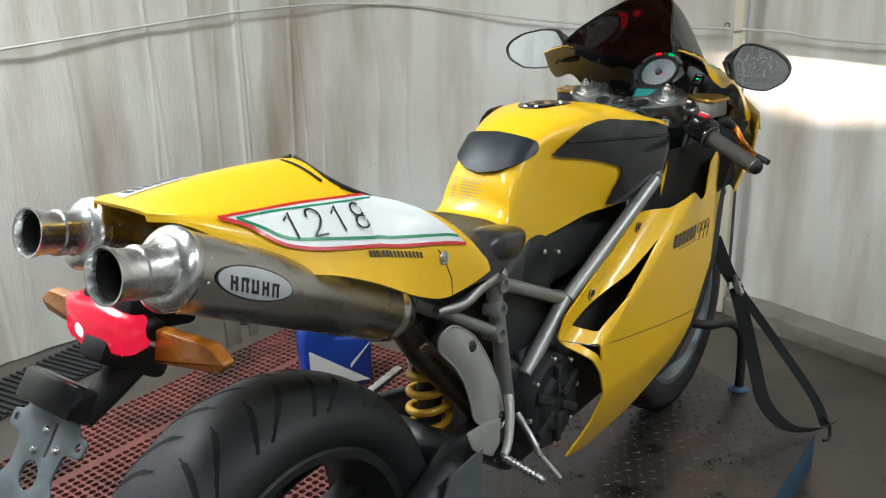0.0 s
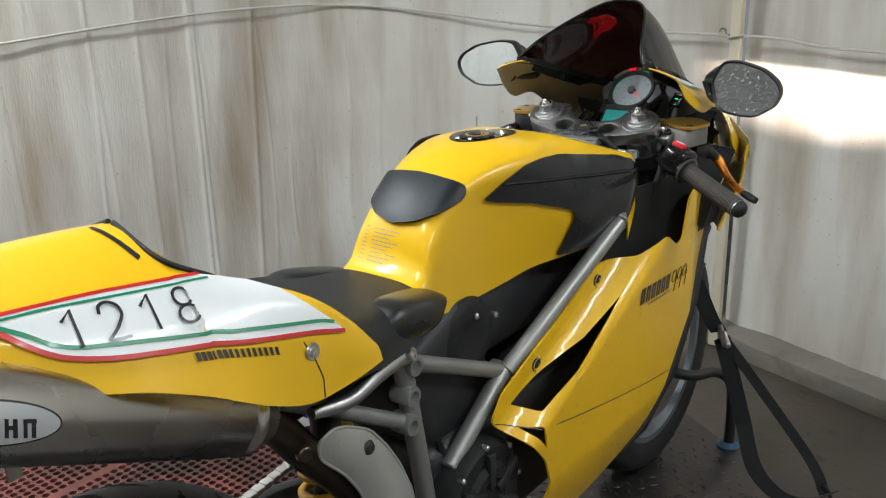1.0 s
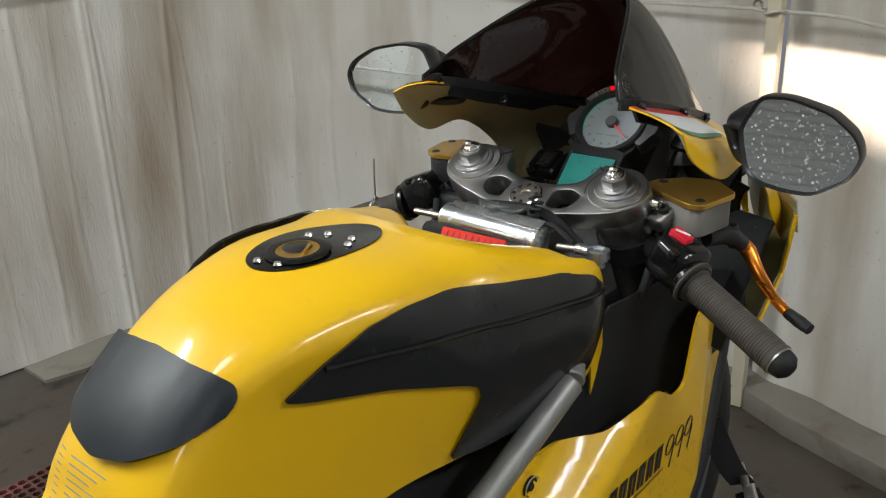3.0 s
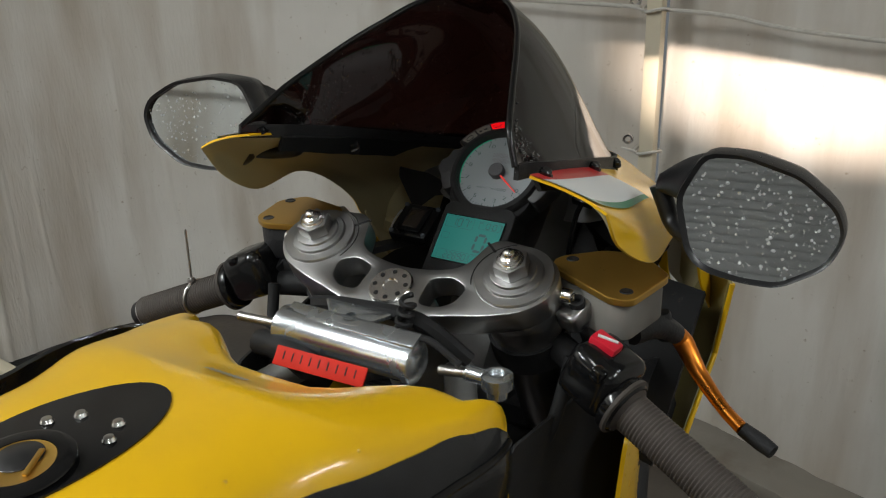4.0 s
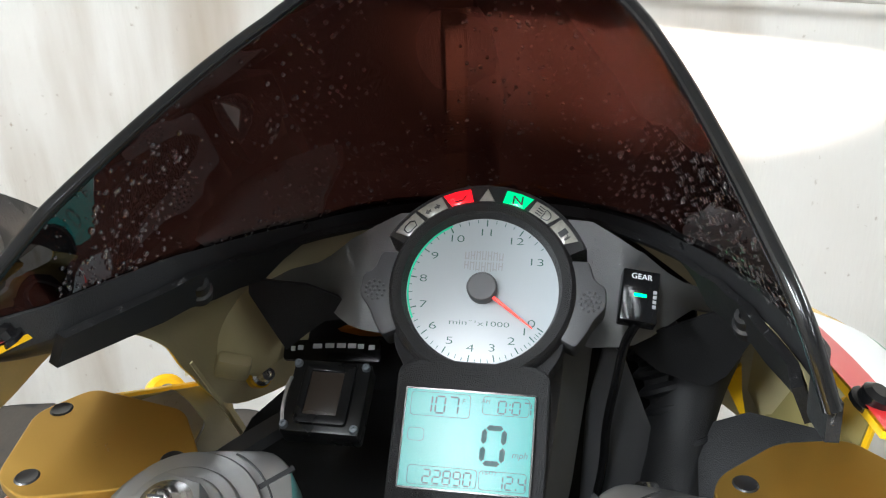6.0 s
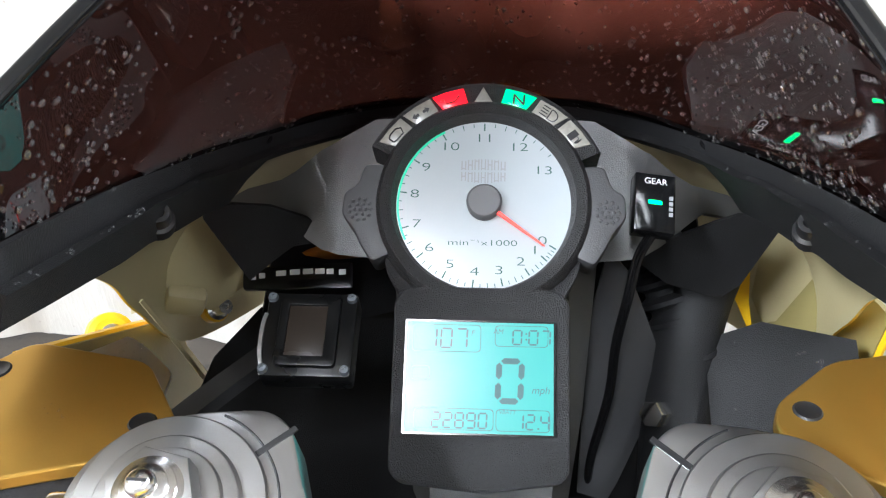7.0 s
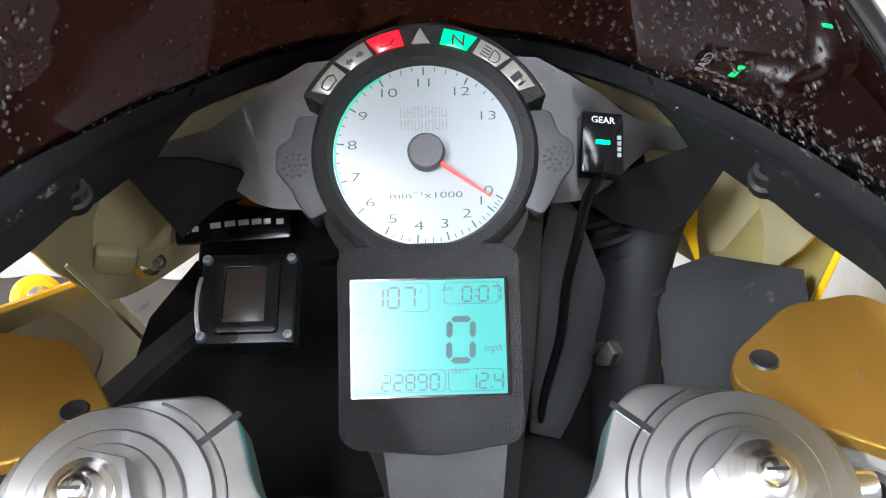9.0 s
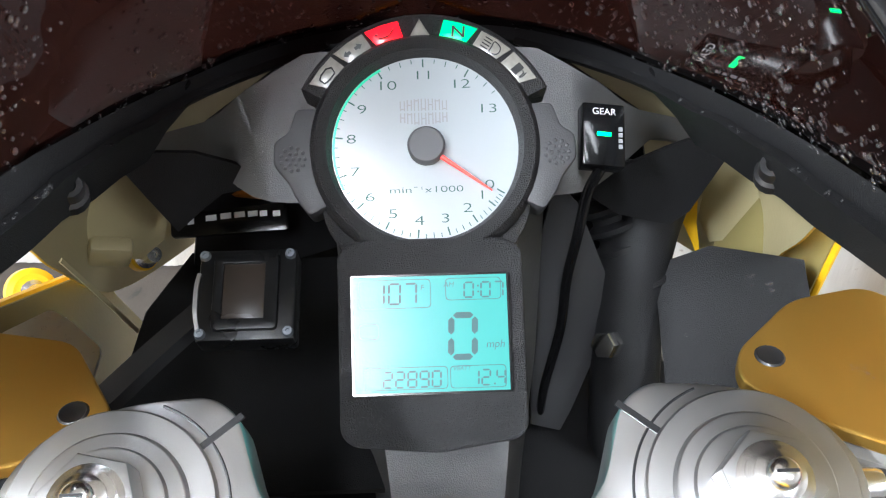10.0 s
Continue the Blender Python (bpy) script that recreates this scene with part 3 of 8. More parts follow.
# blue jug
jug = thing("oil_jug", "blue plastic oil jug with a white label on the mat", "jug")
mj = Matrix.Translation((1.12, 0.98, FLOOR_Z + 0.016)) @ Matrix.Rotation(radians(-35), 4, "Z")
bm = bmesh.new()
outline = rounded([(-0.12, 0), (0.10, 0), (0.105, 0.15), (0.085, 0.215), (0.04, 0.24), (-0.06, 0.245), (-0.115, 0.225), (-0.125, 0.16)], 0.03)
prism(bm, mj @ Matrix.Rotation(radians(90), 4, "X") @ Matrix.Translation((0, 0, -0.06)), outline, 0.12,
      holes=[rounded([(-0.02, 0.185), (0.055, 0.18), (0.04, 0.215), (-0.01, 0.22)], 0.015)], bev=0.014, seg=3)
part("body", bm, BLUE, jug)
bm = bmesh.new()
lathe(bm, mj @ Matrix.Translation((-0.085, 0, 0.235)), [(0, 0.035), (0.02, 0.035), (0.022, 0.03), (0.022, 0)], 20)
part("cap", bm, BLUE, jug)
bm = bmesh.new()
prism(bm, mj @ Matrix.Rotation(radians(90), 4, "X") @ Matrix.Translation((0, 0, 0.0605)), [(-0.10, 0.15), (0.09, 0.02), (-0.10, 0.02)], 0.001)
prism(bm, mj @ Matrix.Rotation(radians(90), 4, "X") @ Matrix.Translation((0, 0, 0.0605)), [(0.09, 0.14), (0.10, 0.155), (0.03, 0.085), (0.03, 0.07)], 0.001)
part("label_sticker", bm, WHITE, jug, "white paper label")

# tie-down strap from the bike to the platform's corner
strap = thing("tie_down_strap", "black ratchet strap hanging loose beside the front wheel", "strap")


def band(pts, w, name, lab="", across=(0.62, -0.78, 0.1)):
    d = Vector(across).normalized() * (w / 2)
    line = curve_pts(pts, 8)
    bm = loft([[p - d, p + d] for p in line])
    thicken(bm, 0.002)
    return part(name, bm, WEB, strap, lab)


band([(1.30, -0.17, 0.56), (1.335, -0.195, 0.47), (1.36, -0.208, 0.43)], 0.036, "upper_web")
band([(1.372, -0.212, 0.41), (1.40, -0.235, 0.30), (1.42, -0.26, 0.19), (1.405, -0.30, 0.09), (1.42, -0.36, 0.03), (1.47, -0.42, 0.016), (1.50, -0.45, 0.03)], 0.036, "loose_web", across=(0.55, -0.75, 0.35))
band([(1.385, -0.215, 0.40), (1.44, -0.30, 0.26), (1.49, -0.40, 0.10), (1.50, -0.435, 0.02)], 0.026, "tight_web")
bm = bmesh.new()
m = axes((1.362, -0.212, 0.428), (0.35, -0.1, -0.9), (0.5, -0.8, 0.2))
box(bm, m, 0.012, 0.045, 0.05, 0.003)
rod(bm, m @ Vector((0.006, -0.028, 0.02)), m @ Vector((0.006, 0.028, 0.02)), 0.007, 14)
part("buckle", bm, STEEL, strap, "steel strap buckle")
bm = bmesh.new()
tube(bm, [(1.492, -0.43, 0.05), (1.505, -0.445, 0.02), (1.495, -0.45, -0.01), (1.475, -0.44, -0.012)], 0.005, 8)
part("hook", bm, DARKSTEEL, strap)


# ---- the motorcycle: x ahead, y to its left, z up ----
moto = thing("motorcycle", "wet yellow sport motorcycle standing strapped on a tread-plate platform", "motorcycle")


# wheels
def wheel(name, c, radius, width, rim_r, spoke_n, front):
    w = part(name, lathe(bmesh.new(), axes(c, (0, 1, 0)), [(0.016, -width * 0.42), (0.03, -width * 0.42), (0.034, -0.02), (0.034, 0.02), (0.03, width * 0.42), (0.016, width * 0.42)], 28, True), ALU, moto,
             "spoked wheel with a worn black tyre")
    h = width / 2
    prof = []
    for k in range(25):
        a = math.pi * (k / 24 - 0.5)
        prof.append((radius - (1 - math.cos(a)) * h * 0.62, h * math.sin(a)))
    prof = [(rim_r - 0.004, -h * 0.72), (rim_r + 0.012, -h * 0.88), (rim_r + 0.03, -h * 0.99)] + prof[1:-1] + [(rim_r + 0.03, h * 0.99), (rim_r + 0.012, h * 0.88), (rim_r - 0.004, h * 0.72)]
    part("tyre", lathe(bmesh.new(), axes(c, (0, 1, 0)), prof, 72), RUBBER, w, "worn black road tyre")
    rim = [(rim_r + 0.006, -h * 0.80), (rim_r + 0.002, -h * 0.86), (rim_r - 0.012, -h * 0.84), (rim_r - 0.02, -h * 0.5), (rim_r - 0.035, 0), (rim_r - 0.02, h * 0.5), (rim_r - 0.012, h * 0.84), (rim_r + 0.002, h * 0.86), (rim_r + 0.006, h * 0.80), (rim_r - 0.012, 0)]
    part("rim", lathe(bmesh.new(), axes(c, (0, 1, 0)), rim, 64, True), PLATE if front else DARKSTEEL, w, "dark alloy rim")
    for k in range(spoke_n):
        a = 2 * math.pi * k / spoke_n + 0.3
        d = Vector((math.cos(a), 0, math.sin(a)))
        bm = bmesh.new()
        p, q = Vector(c) + d * 0.025, Vector(c) + d * (rim_r - 0.018)
        m = axes((p + q) / 2, d, (0, 1, 0))
        box(bm, m, 0.05, 0.03, (q - p).length, 0.008)
        part("spoke", bm, DARKSTEEL if not front else STEEL, w)
    # tread grooves cut slantwise across the crown
    bm = bmesh.new()
    for k in range(34):
        for s in (-1, 1):
            pts = []
            for t in range(7):
                f = 0.12 + 0.75 * t / 6
                a = math.asin(f)
                rr = radius - (1 - math.cos(a)) * h * 0.62 + 0.0006
                ang = 2 * math.pi * (k + (0.5 if s > 0 else 0)) / 34 + (0.22 if k % 2 else 0.34) * f * f
                pts.append(Vector(c) + Vector((rr * math.cos(ang), s * h * f, rr * math.sin(ang))))
            for i in range(6):
                u, v = pts[i], pts[i + 1]
                side = (v - u).cross(u - Vector(c)).normalized() * (0.0044 if i else 0.0016)
                put_in(bm, [u - side, u + side, v + side, v - side], [(0, 1, 2, 3)])
    g = part("tread_groove", bm, surf("groove_black", (0.004, 0.004, 0.004), 0.9), w, "dark slanting tread grooves")
    g["kind"] = "stuff"
    return w


REAR, FRONT = (-0.03, 0, 0.36), (1.428, 0, 0.304)
wheel("rear_wheel", REAR, 0.315, 0.19, 0.218, 5, False)
front = wheel("front_wheel", FRONT, 0.30, 0.12, 0.218, 5, True)
for s in (-1, 1):
    bm = bmesh.new()
    lathe(bm, axes((FRONT[0], s * 0.05, FRONT[2]), (0, 1, 0)), [(0.10, -0.0025), (0.16, -0.0025), (0.16, 0.0025), (0.10, 0.0025)], 48, True)
    part("brake_disc", bm, STEEL, front, "thin steel brake disc")
# swingarm
arm = bmesh.new()
for s in (-1, 1):
    tube(arm, [(0.44, s * 0.085, 0.42), (0.30, s * 0.11, 0.435), (0.14, s * 0.135, 0.41), (-0.06, s * 0.13, 0.36)], [0.035, 0.036, 0.03, 0.024], 14)
rod(arm, (0.30, -0.1, 0.435), (0.30, 0.1, 0.435), 0.034)
swing = part("swingarm", arm, ENGINE, moto, "black swingarm")
bm = bmesh.new()
prism(bm, axes((0, -0.165, 0), (0, -1, 0), (1, 0, 0)), [(0.20, 0.47), (0.29, 0.475), (0.27, 0.34), (0.12, 0.33)], 0.004)
part("chain_guard", bm, PLATE, swing, "grey metal guard plate")
bm = bmesh.new()
for k in range(52):
    t = k / 51
    x, z = 0.40 - 0.42 * t, 0.50 - 0.06 * t
    box(bm, axes((x, 0.10, z), (0, 1, 0), (-0.42, 0, -0.06)), 0.0115, 0.010 if k % 2 else 0.007, 0.017, 0.001, 1)
ch = part("chain", bm, STEEL, swing, "steel drive chain")
ch["kind"] = "stuff"

# engine
def block(m, sx, sy, sz, name, parent, lab=""):
    bm = bmesh.new()
    box(bm, m, sx, sy, sz, 0.03, 3)
    return part(name, bm, ENGINE, parent, lab)


engine = block(Matrix.Translation((0.70, 0, 0.42)), 0.48, 0.22, 0.24, "engine", moto, "black twin-cylinder engine")
block(pose(0.56, 0, 0.60, 0, -25, 0), 0.20, 0.18, 0.26, "rear_cylinder", engine)
block(pose(0.88, 0, 0.50, 0, 70, 0), 0.20, 0.20, 0.30, "front_cylinder", engine)
block(Matrix.Translation((0.80, 0, 0.68)), 0.42, 0.16, 0.14, "air_box", engine, "black air box")
block(Matrix.Translation((0.34, 0, 0.71)), 0.34, 0.13, 0.08, "under_seat_box", engine)
bm = bmesh.new()
lathe(bm, axes((0.600, -0.070, 0.674), (0, -1, 0)), [(0, 0.020), (0.030, 0.021), (0.034, 0.023), (0.050, 0.023), (0.060, 0.020), (0.066, 0.014), (0.070, 0), (0.070, -0.02)], 44)
part("belt_cover", bm, BLACK, engine, "round black belt cover")
for dx, dz in ((0.014, 0.028), (0.066, 0.012), (0.0, -0.062)):
    bm = bmesh.new()
    rod(bm, (0.600 + dx, -0.080, 0.680 + dz), (0.600 + dx, -0.096, 0.680 + dz), 0.005, 10)
    part("cover_bolt", bm, STEEL, engine)
bm = bmesh.new()
m = axes((0.555, -0.11, 0.435), (0, -1, 0))
lathe(bm, m, [(0, 0.045), (0.03, 0.045), (0.035, 0.05), (0.05, 0.05), (0.06, 0.042), (0.085, 0.042), (0.092, 0.034), (0.095, 0), (0.095, -0.03)], 48)
clutch = part("clutch_cover", bm, BLACK, engine, "black vented clutch cover")
for k in range(6):
    a = k * math.pi / 3
    bm = bmesh.new()
    box(bm, m @ Matrix.Rotation(a, 4, "Z") @ Matrix.Translation((0.05, 0, 0.047)), 0.06, 0.016, 0.012, 0.003)
    part("cover_rib", bm, ENGINE, clutch)
for k in range(8):
    a = k * math.pi / 4
    bm = bmesh.new()
    p = m @ Vector((0.088 * math.cos(a), 0.088 * math.sin(a), 0.03))
    rod(bm, p, p + Vector((0, -0.014, 0)), 0.005, 10)
    part("cover_bolt", bm, STEEL, clutch)
for pts, r in (([(0.46, -0.08, 0.33), (0.52, -0.11, 0.42), (0.50, -0.10, 0.55)], 0.006),):
    part("hose", tube(bmesh.new(), pts, r, 8), BLACK, engine, "black rubber hose")

# trellis frame
frame_ob = part("steering_head", rod(bmesh.new(), (1.125, 0, 0.87), (1.19, 0, 0.72), 0.034), FRAME, moto, "grey steering head")


def frame_tube(a, b, r=0.0135, name="frame_tube"):
    for s in (-1, 1):
        bm = bmesh.new()
        rod(bm, (a[0], s * a[1], a[2]), (b[0], s * b[1], b[2]), r, 18)
        part(name, bm, FRAME, frame_ob, "grey painted steel tube")


frame_tube((1.12, 0.06, 0.835), (0.955, 0.160, 0.782), 0.0145)
frame_tube((0.955, 0.160, 0.782), (0.653, 0.120, 0.604), 0.0145)
frame_tube((0.653, 0.115, 0.605), (0.50, 0.118, 0.505), 0.015)
frame_tube((0.660, 0.112, 0.600), (0.432, 0.108, 0.708), 0.0125)
frame_tube((0.420, 0.105, 0.712), (0.466, 0.105, 0.43), 0.0145)
frame_tube((0.415, 0.108, 0.622), (0.205, 0.100, 0.748), 0.0115)
frame_tube((0.205, 0.100, 0.748), (0.10, 0.085, 0.845), 0.0105)
frame_tube((0.527, 0.105, 0.473), (0.506, 0.105, 0.385), 0.010)
for x, z in ((0.428, 0.708), (0.4195, 0.664), (0.416, 0.620), (0.527, 0.473), (0.506, 0.383), (0.655, 0.602)):
    for s in (-1, 1):
        bm = bmesh.new()
        lathe(bm, axes((x, s * 0.092, z), (0, s, 0)), [(0.007, 0.024), (0.009, 0.034), (0.014, 0.034), (0.0155, 0.031), (0.0155, 0), (0, 0)], 24)
        lathe(bm, axes((x, s * 0.092, z), (0, s, 0)), [(0, 0.024), (0.007, 0.024)], 16)
        part("frame_boss", bm, FRAME, frame_ob)
# seat rail casting
for s in (-1, 1):
    bm = bmesh.new()
    tube(bm, [(0.425, s * 0.112, 0.722), (0.395, s * 0.122, 0.735), (0.34, s * 0.132, 0.735), (0.28, s * 0.140, 0.728), (0.22, s * 0.135, 0.735)], [0.0125, 0.0145, 0.012, 0.010, 0.008], 16)
    lathe(bm, axes((0.402, s * 0.128, 0.737), (0.35, s, 0.25)), [(0, 0.010), (0.004, 0.010), (0.005, 0.013), (0.009, 0.013), (0.010, 0.011), (0.010, 0)], 20)
    part("seat_rail", bm, ALU, frame_ob, "pale cast aluminium seat rail with a bolt")

# shock absorber
bm = bmesh.new()
coil = [(0.335 + 0.036 * math.cos(a) + 0.0045 * a * 0.1, -0.02 + 0.036 * math.sin(a), 0.44 + 0.0052 * a) for a in np.linspace(0, 2 * math.pi * 5.2, 130)]
tube(bm, coil, 0.0075, 10, 0)
shock = part("shock_spring", bm, SPRING, moto, "yellow coil spring of the shock absorber")
rod_bm = rod(bmesh.new(), (0.335, -0.02, 0.40), (0.35, -0.02, 0.66), 0.022)
part("shock_body", rod_bm, ENGINE, shock)

# exhaust
exh = bmesh.new()
tube(exh, [(0.50, -0.05, 0.40), (0.42, -0.085, 0.44), (0.34, -0.075, 0.54), (0.27, -0.06, 0.63), (0.20, -0.075, 0.72), (0.13, -0.10, 0.79)], 0.024, 18)
tube(exh, [(0.20, -0.03, 0.74), (0.16, 0.05, 0.77), (0.12, 0.10, 0.795)], 0.023, 16)
exhaust = part("exhaust_pipe", exh, BURNT, moto, "burnt brown steel exhaust pipe")
bm = bmesh.new()
rod(bm, (0.245, -0.082, 0.652), (0.241, -0.096, 0.653), 0.011, 14)
part("pipe_bolt", bm, BURNT, exhaust)
# heat shield
bm = bmesh.new()
SHAPE = rounded([(0.229, 0.690), (0.252, 0.700), (0.280, 0.688), (0.3345, 0.652), (0.365, 0.612), (0.390, 0.570), (0.407, 0.518), (0.403, 0.468), (0.385, 0.461), (0.350, 0.473), (0.322, 0.497), (0.317, 0.540), (0.300, 0.580), (0.2775, 0.616), (0.237, 0.660)], 0.012)


def shield_at(a, b):
    """A plate that bulges outwards along its bent middle line."""
    mid = float(np.interp(b, (0.47, 0.54, 0.61, 0.69), (0.368, 0.358, 0.318, 0.252)))
    u = min(1.0, abs(a - mid) / 0.046)
    return Vector((a, -0.120 - 0.016 * (1 - u * u) - 0.10 * max(0, 0.56 - b), b))


heat = part("heat_shield", sheet(SHAPE, 0.008, shield_at, thick=0.003), SHIELD, moto, "pale grey metal heat shield with two bolts")
part("shield_rim", tube(bmesh.new(), [shield_at(*p) for p in SHAPE + SHAPE[:1]], 0.0022, 8, 1), SHIELD, heat, "rolled edge of the shield")
for x, z in ((0.3147, 0.640), (0.386, 0.480)):
    bm = bmesh.new()
    p = shield_at(x, z)
    lathe(bm, axes(p, (0, -1, 0)), [(0, 0.004), (0.004, 0.006), (0.0075, 0.005), (0.011, 0)], 18)
    part("bolt", bm, ENGINE, heat)


BADGE = surf("badge_silver", (0.52, 0.53, 0.54), 0.35, 0.25, 0.08, 40)


def silencer(s):
    dx = 0.008 if s < 0 else 0.062
    a, b = Vector((0.135 + dx, s * 0.106, 0.758 if s < 0 else 0.745)), Vector((-0.226 + dx, s * 0.121, 0.937 if s < 0 else 0.922))
    m = axes(a, b - a, (0, 0, 1))
    L = (b - a).length
    r = 0.0455
    can = part("silencer", lathe(bmesh.new(), m, [(0.03, -0.03), (0.036, -0.02), (r - 0.003, 0), (r, 0.004), (r, 0.012), (r - 0.0015, 0.014), (r - 0.0015, 0.022), (r, 0.024), (r, L)], 56), CAN, moto, "brushed steel silencer can")
    cap = part("end_cap", lathe(bmesh.new(), m, [(r, L - 0.002), (r + 0.0015, L), (r + 0.0025, L + 0.008), (r + 0.0015, L + 0.0115), (0.042, L + 0.0165), (0.036, L + 0.020), (0.0, L + 0.020)], 56), ENDCAP, can, "polished steel end cap")
    # the tail pipe droops from the end cap
    p0 = m @ Vector((0, 0, L + 0.008))
    mt = axes(p0, Vector((-0.302, -0.126, 0.957)) - p0 if s < 0 else Vector((-0.247, 0.118, 0.947)) - p0, (0, 0, 1))
    part("tail_pipe", lathe(bmesh.new(), mt, [(0.036, 0.004), (0.030, 0.014), (0.0272, 0.026), (0.0268, 0.034), (0.0288, 0.036), (0.0288, 0.042), (0.0266, 0.044), (0.0268, 0.060), (0.0288, 0.070), (0.0306, 0.075), (0.0308, 0.079), (0.0284, 0.0785), (0.0245, 0.068), (0.0245, 0.0)], 56), ENDCAP, can, "polished flared tail pipe")
    bm = lathe(bmesh.new(), mt, [(0.0240, 0.070), (0.0236, 0.002), (0, 0.002)], 40)
    part("bore", bm, surf("soot", (0.01, 0.009, 0.008), 0.8), can, "sooty black bore")
    for k in range(10):
        ang = 2 * math.pi * k / 10 + 0.2
        bm = bmesh.new()
        p = m @ Vector((r * math.cos(ang), r * math.sin(ang), L - 0.012))
        q = m @ Vector((0, 0, L - 0.012))
        d = (p - q).normalized()
        lathe(bm, axes(p - d * 0.0005, d), [(0, 0.0016), (0.0018, 0.0012), (0.003, 0)], 10)
        part("rivet", bm, CHROME, can)
    # oval badge with unreadable brand marks drawn as plain strokes
    cyl = lambda u, v, off: m @ Vector(((r + off) * math.cos(v / r + badge_a), (r + off) * math.sin(v / r + badge_a), L * 0.80 + u))
    badge_a = radians(-104 if s < 0 else 104)
    badge_a = math.atan2((m.inverted().to_3x3() @ Vector((0, s, 0.12))).y, (m.inverted().to_3x3() @ Vector((0, s, 0.12))).x)
    oval = [(0.062 * math.cos(t), 0.0195 * math.sin(t)) for t in np.linspace(0, 2 * math.pi, 41)[:-1]]
    inner = [(0.0595 * math.cos(t), 0.0174 * math.sin(t)) for t in np.linspace(0, 2 * math.pi, 41)[:-1]]
    part("badge_rim", sheet(oval, 0.008, lambda u, v: cyl(u, v, 0.0012)), INK, can)
    part("badge", sheet(inner, 0.008, lambda u, v: cyl(u, v, 0.0020)), BADGE, can, "oval silver badge")
    bm = bmesh.new()
    for k in range(5):
        u0 = -0.036 + k * 0.0165
        for du, v0, w, h in ((0, -0.003, 0.0042, 0.015), (0.0075, -0.003, 0.0036, 0.015), (0.0042, (0.0042, -0.001, -0.0075)[k % 3], 0.0095, 0.0034)):
            corners = [cyl(-s * (u0 + du + dx * w + 0.3 * dv * h), v0 + dv * h - 0.002, 0.0026) for dx, dv in ((-0.5, -0.4), (0.5, -0.4), (0.5, 0.6), (-0.5, 0.6))]
            put_in(bm, corners, [(0, 1, 2, 3)])
    part("badge_mark", bm, INK, can, "black emblem strokes")["kind"] = "stuff"
    bm = bmesh.new()
    p = m @ Vector((0, 0, L * 0.80)) + Vector((0, 0, -r))
    box(bm, axes(p + Vector((0, 0, -0.014)), (0, 1, 0)), 0.045, 0.022, 0.003, 0.001)
    box(bm, axes(p + Vector((0.03, 0, -0.012)), (0, 1, 0)), 0.045, 0.014, 0.003, 0.001)
    part("hanger", bm, STEEL, can, "steel hanger strap")


silencer(-1)
silencer(1)
bm = bmesh.new()
tube(bm, [(-0.14, -0.11, 0.845), (-0.05, -0.12, 0.815), (0.05, -0.125, 0.775), (0.13, -0.12, 0.735), (0.165, -0.11, 0.745), (0.175, -0.10, 0.78)], 0.0045, 8)
part("wiring_loop", bm, FRAME, moto, "grey sheathed cable under the silencer")

# tail light, indicators and number plate bracket
LENS = [(0.064, 0.876), (0.0, 0.877), (-0.063, 0.871), (-0.074, 0.848), (-0.063, 0.828), (0.026, 0.811), (0.064, 0.834)]
lens_ring = lambda u, k: [(-0.240 + u, (y + 0.004) * k + 0.006, 0.842 + (z - 0.844) * k * 1.12) for y, z in rounded(LENS, 0.012, 4)]
LENSRED = surf("red_lens", (0.45, 0.008, 0.02), 0.22, 0, 0.2, 60, coat=0.6, Emission_Color=(0.95, 0.012, 0.06, 1), Emission_Strength=0.42)
light = part("tail_light", loft([lens_ring(-0.010, 0.35), lens_ring(-0.008, 0.75), lens_ring(0.0, 0.96), lens_ring(0.006, 1.0), lens_ring(0.024, 0.97), lens_ring(0.036, 0.8)], closed=True, caps=True), LENSRED, moto, "lit red tail light lens", sharp=40)
for k in range(9):
    y = 0.056 - 0.0125 * k
    bm = tube(bmesh.new(), [(-0.2455, y, 0.826), (-0.2495, y, 0.842), (-0.2455, y, 0.862)], 0.0012, 6, 2)
    part("lens_rib", bm, LENSRED, light)
bm = bmesh.new()
lathe(bm, axes((-0.2490, 0.030, 0.842), (-1, -0.2, 0)), [(0, 0.003), (0.006, 0.002), (0.010, 0)], 20)
part("bulb", bm, glow("lit_bulb", (1.0, 0.34, 0.32), 2.6), light, "glowing bulb")
bm = bmesh.new()
box(bm, pose(-0.185, 0, 0.86, 0, 12, 0), 0.10, 0.10, 0.045, 0.012)
box(bm, pose(-0.215, 0, 0.805, 0, 35, 0), 0.10, 0.05, 0.035, 0.01)
tube(bm, [(-0.20, 0.0, 0.80), (-0.24, 0, 0.775), (-0.285, 0, 0.75)], [0.024, 0.02, 0.016], 12)
part("tail_bracket", bm, BLACK, moto, "black plastic tail bracket")
for s in (-1, 1):
    bm = bmesh.new()
    prism(bm, axes((-0.196, s * 0.060, 0.858), (-1, 0, 0), (0, s, 0)) @ (Matrix.Scale(1, 4) if s < 0 else Matrix.Scale(-1, 4, (0, 1, 0))) , rounded([(0.004, -0.006), (0.098, -0.004), (0.123, -0.021), (0.110, -0.035), (-0.008, -0.052)], 0.005), 0.018, bev=0.004)
    ind = part("indicator", bm, AMBER, moto, "amber turn indicator")
    bm = bmesh.new()
    rod(bm, (-0.205, s * 0.03, 0.850), (-0.21, s * 0.065, 0.848), 0.013)
    part("stem", bm, BLACK, ind)
mp = axes((-0.31, 0.0, 0.752), (-0.80, 0, 0.60), (0, -1, 0))
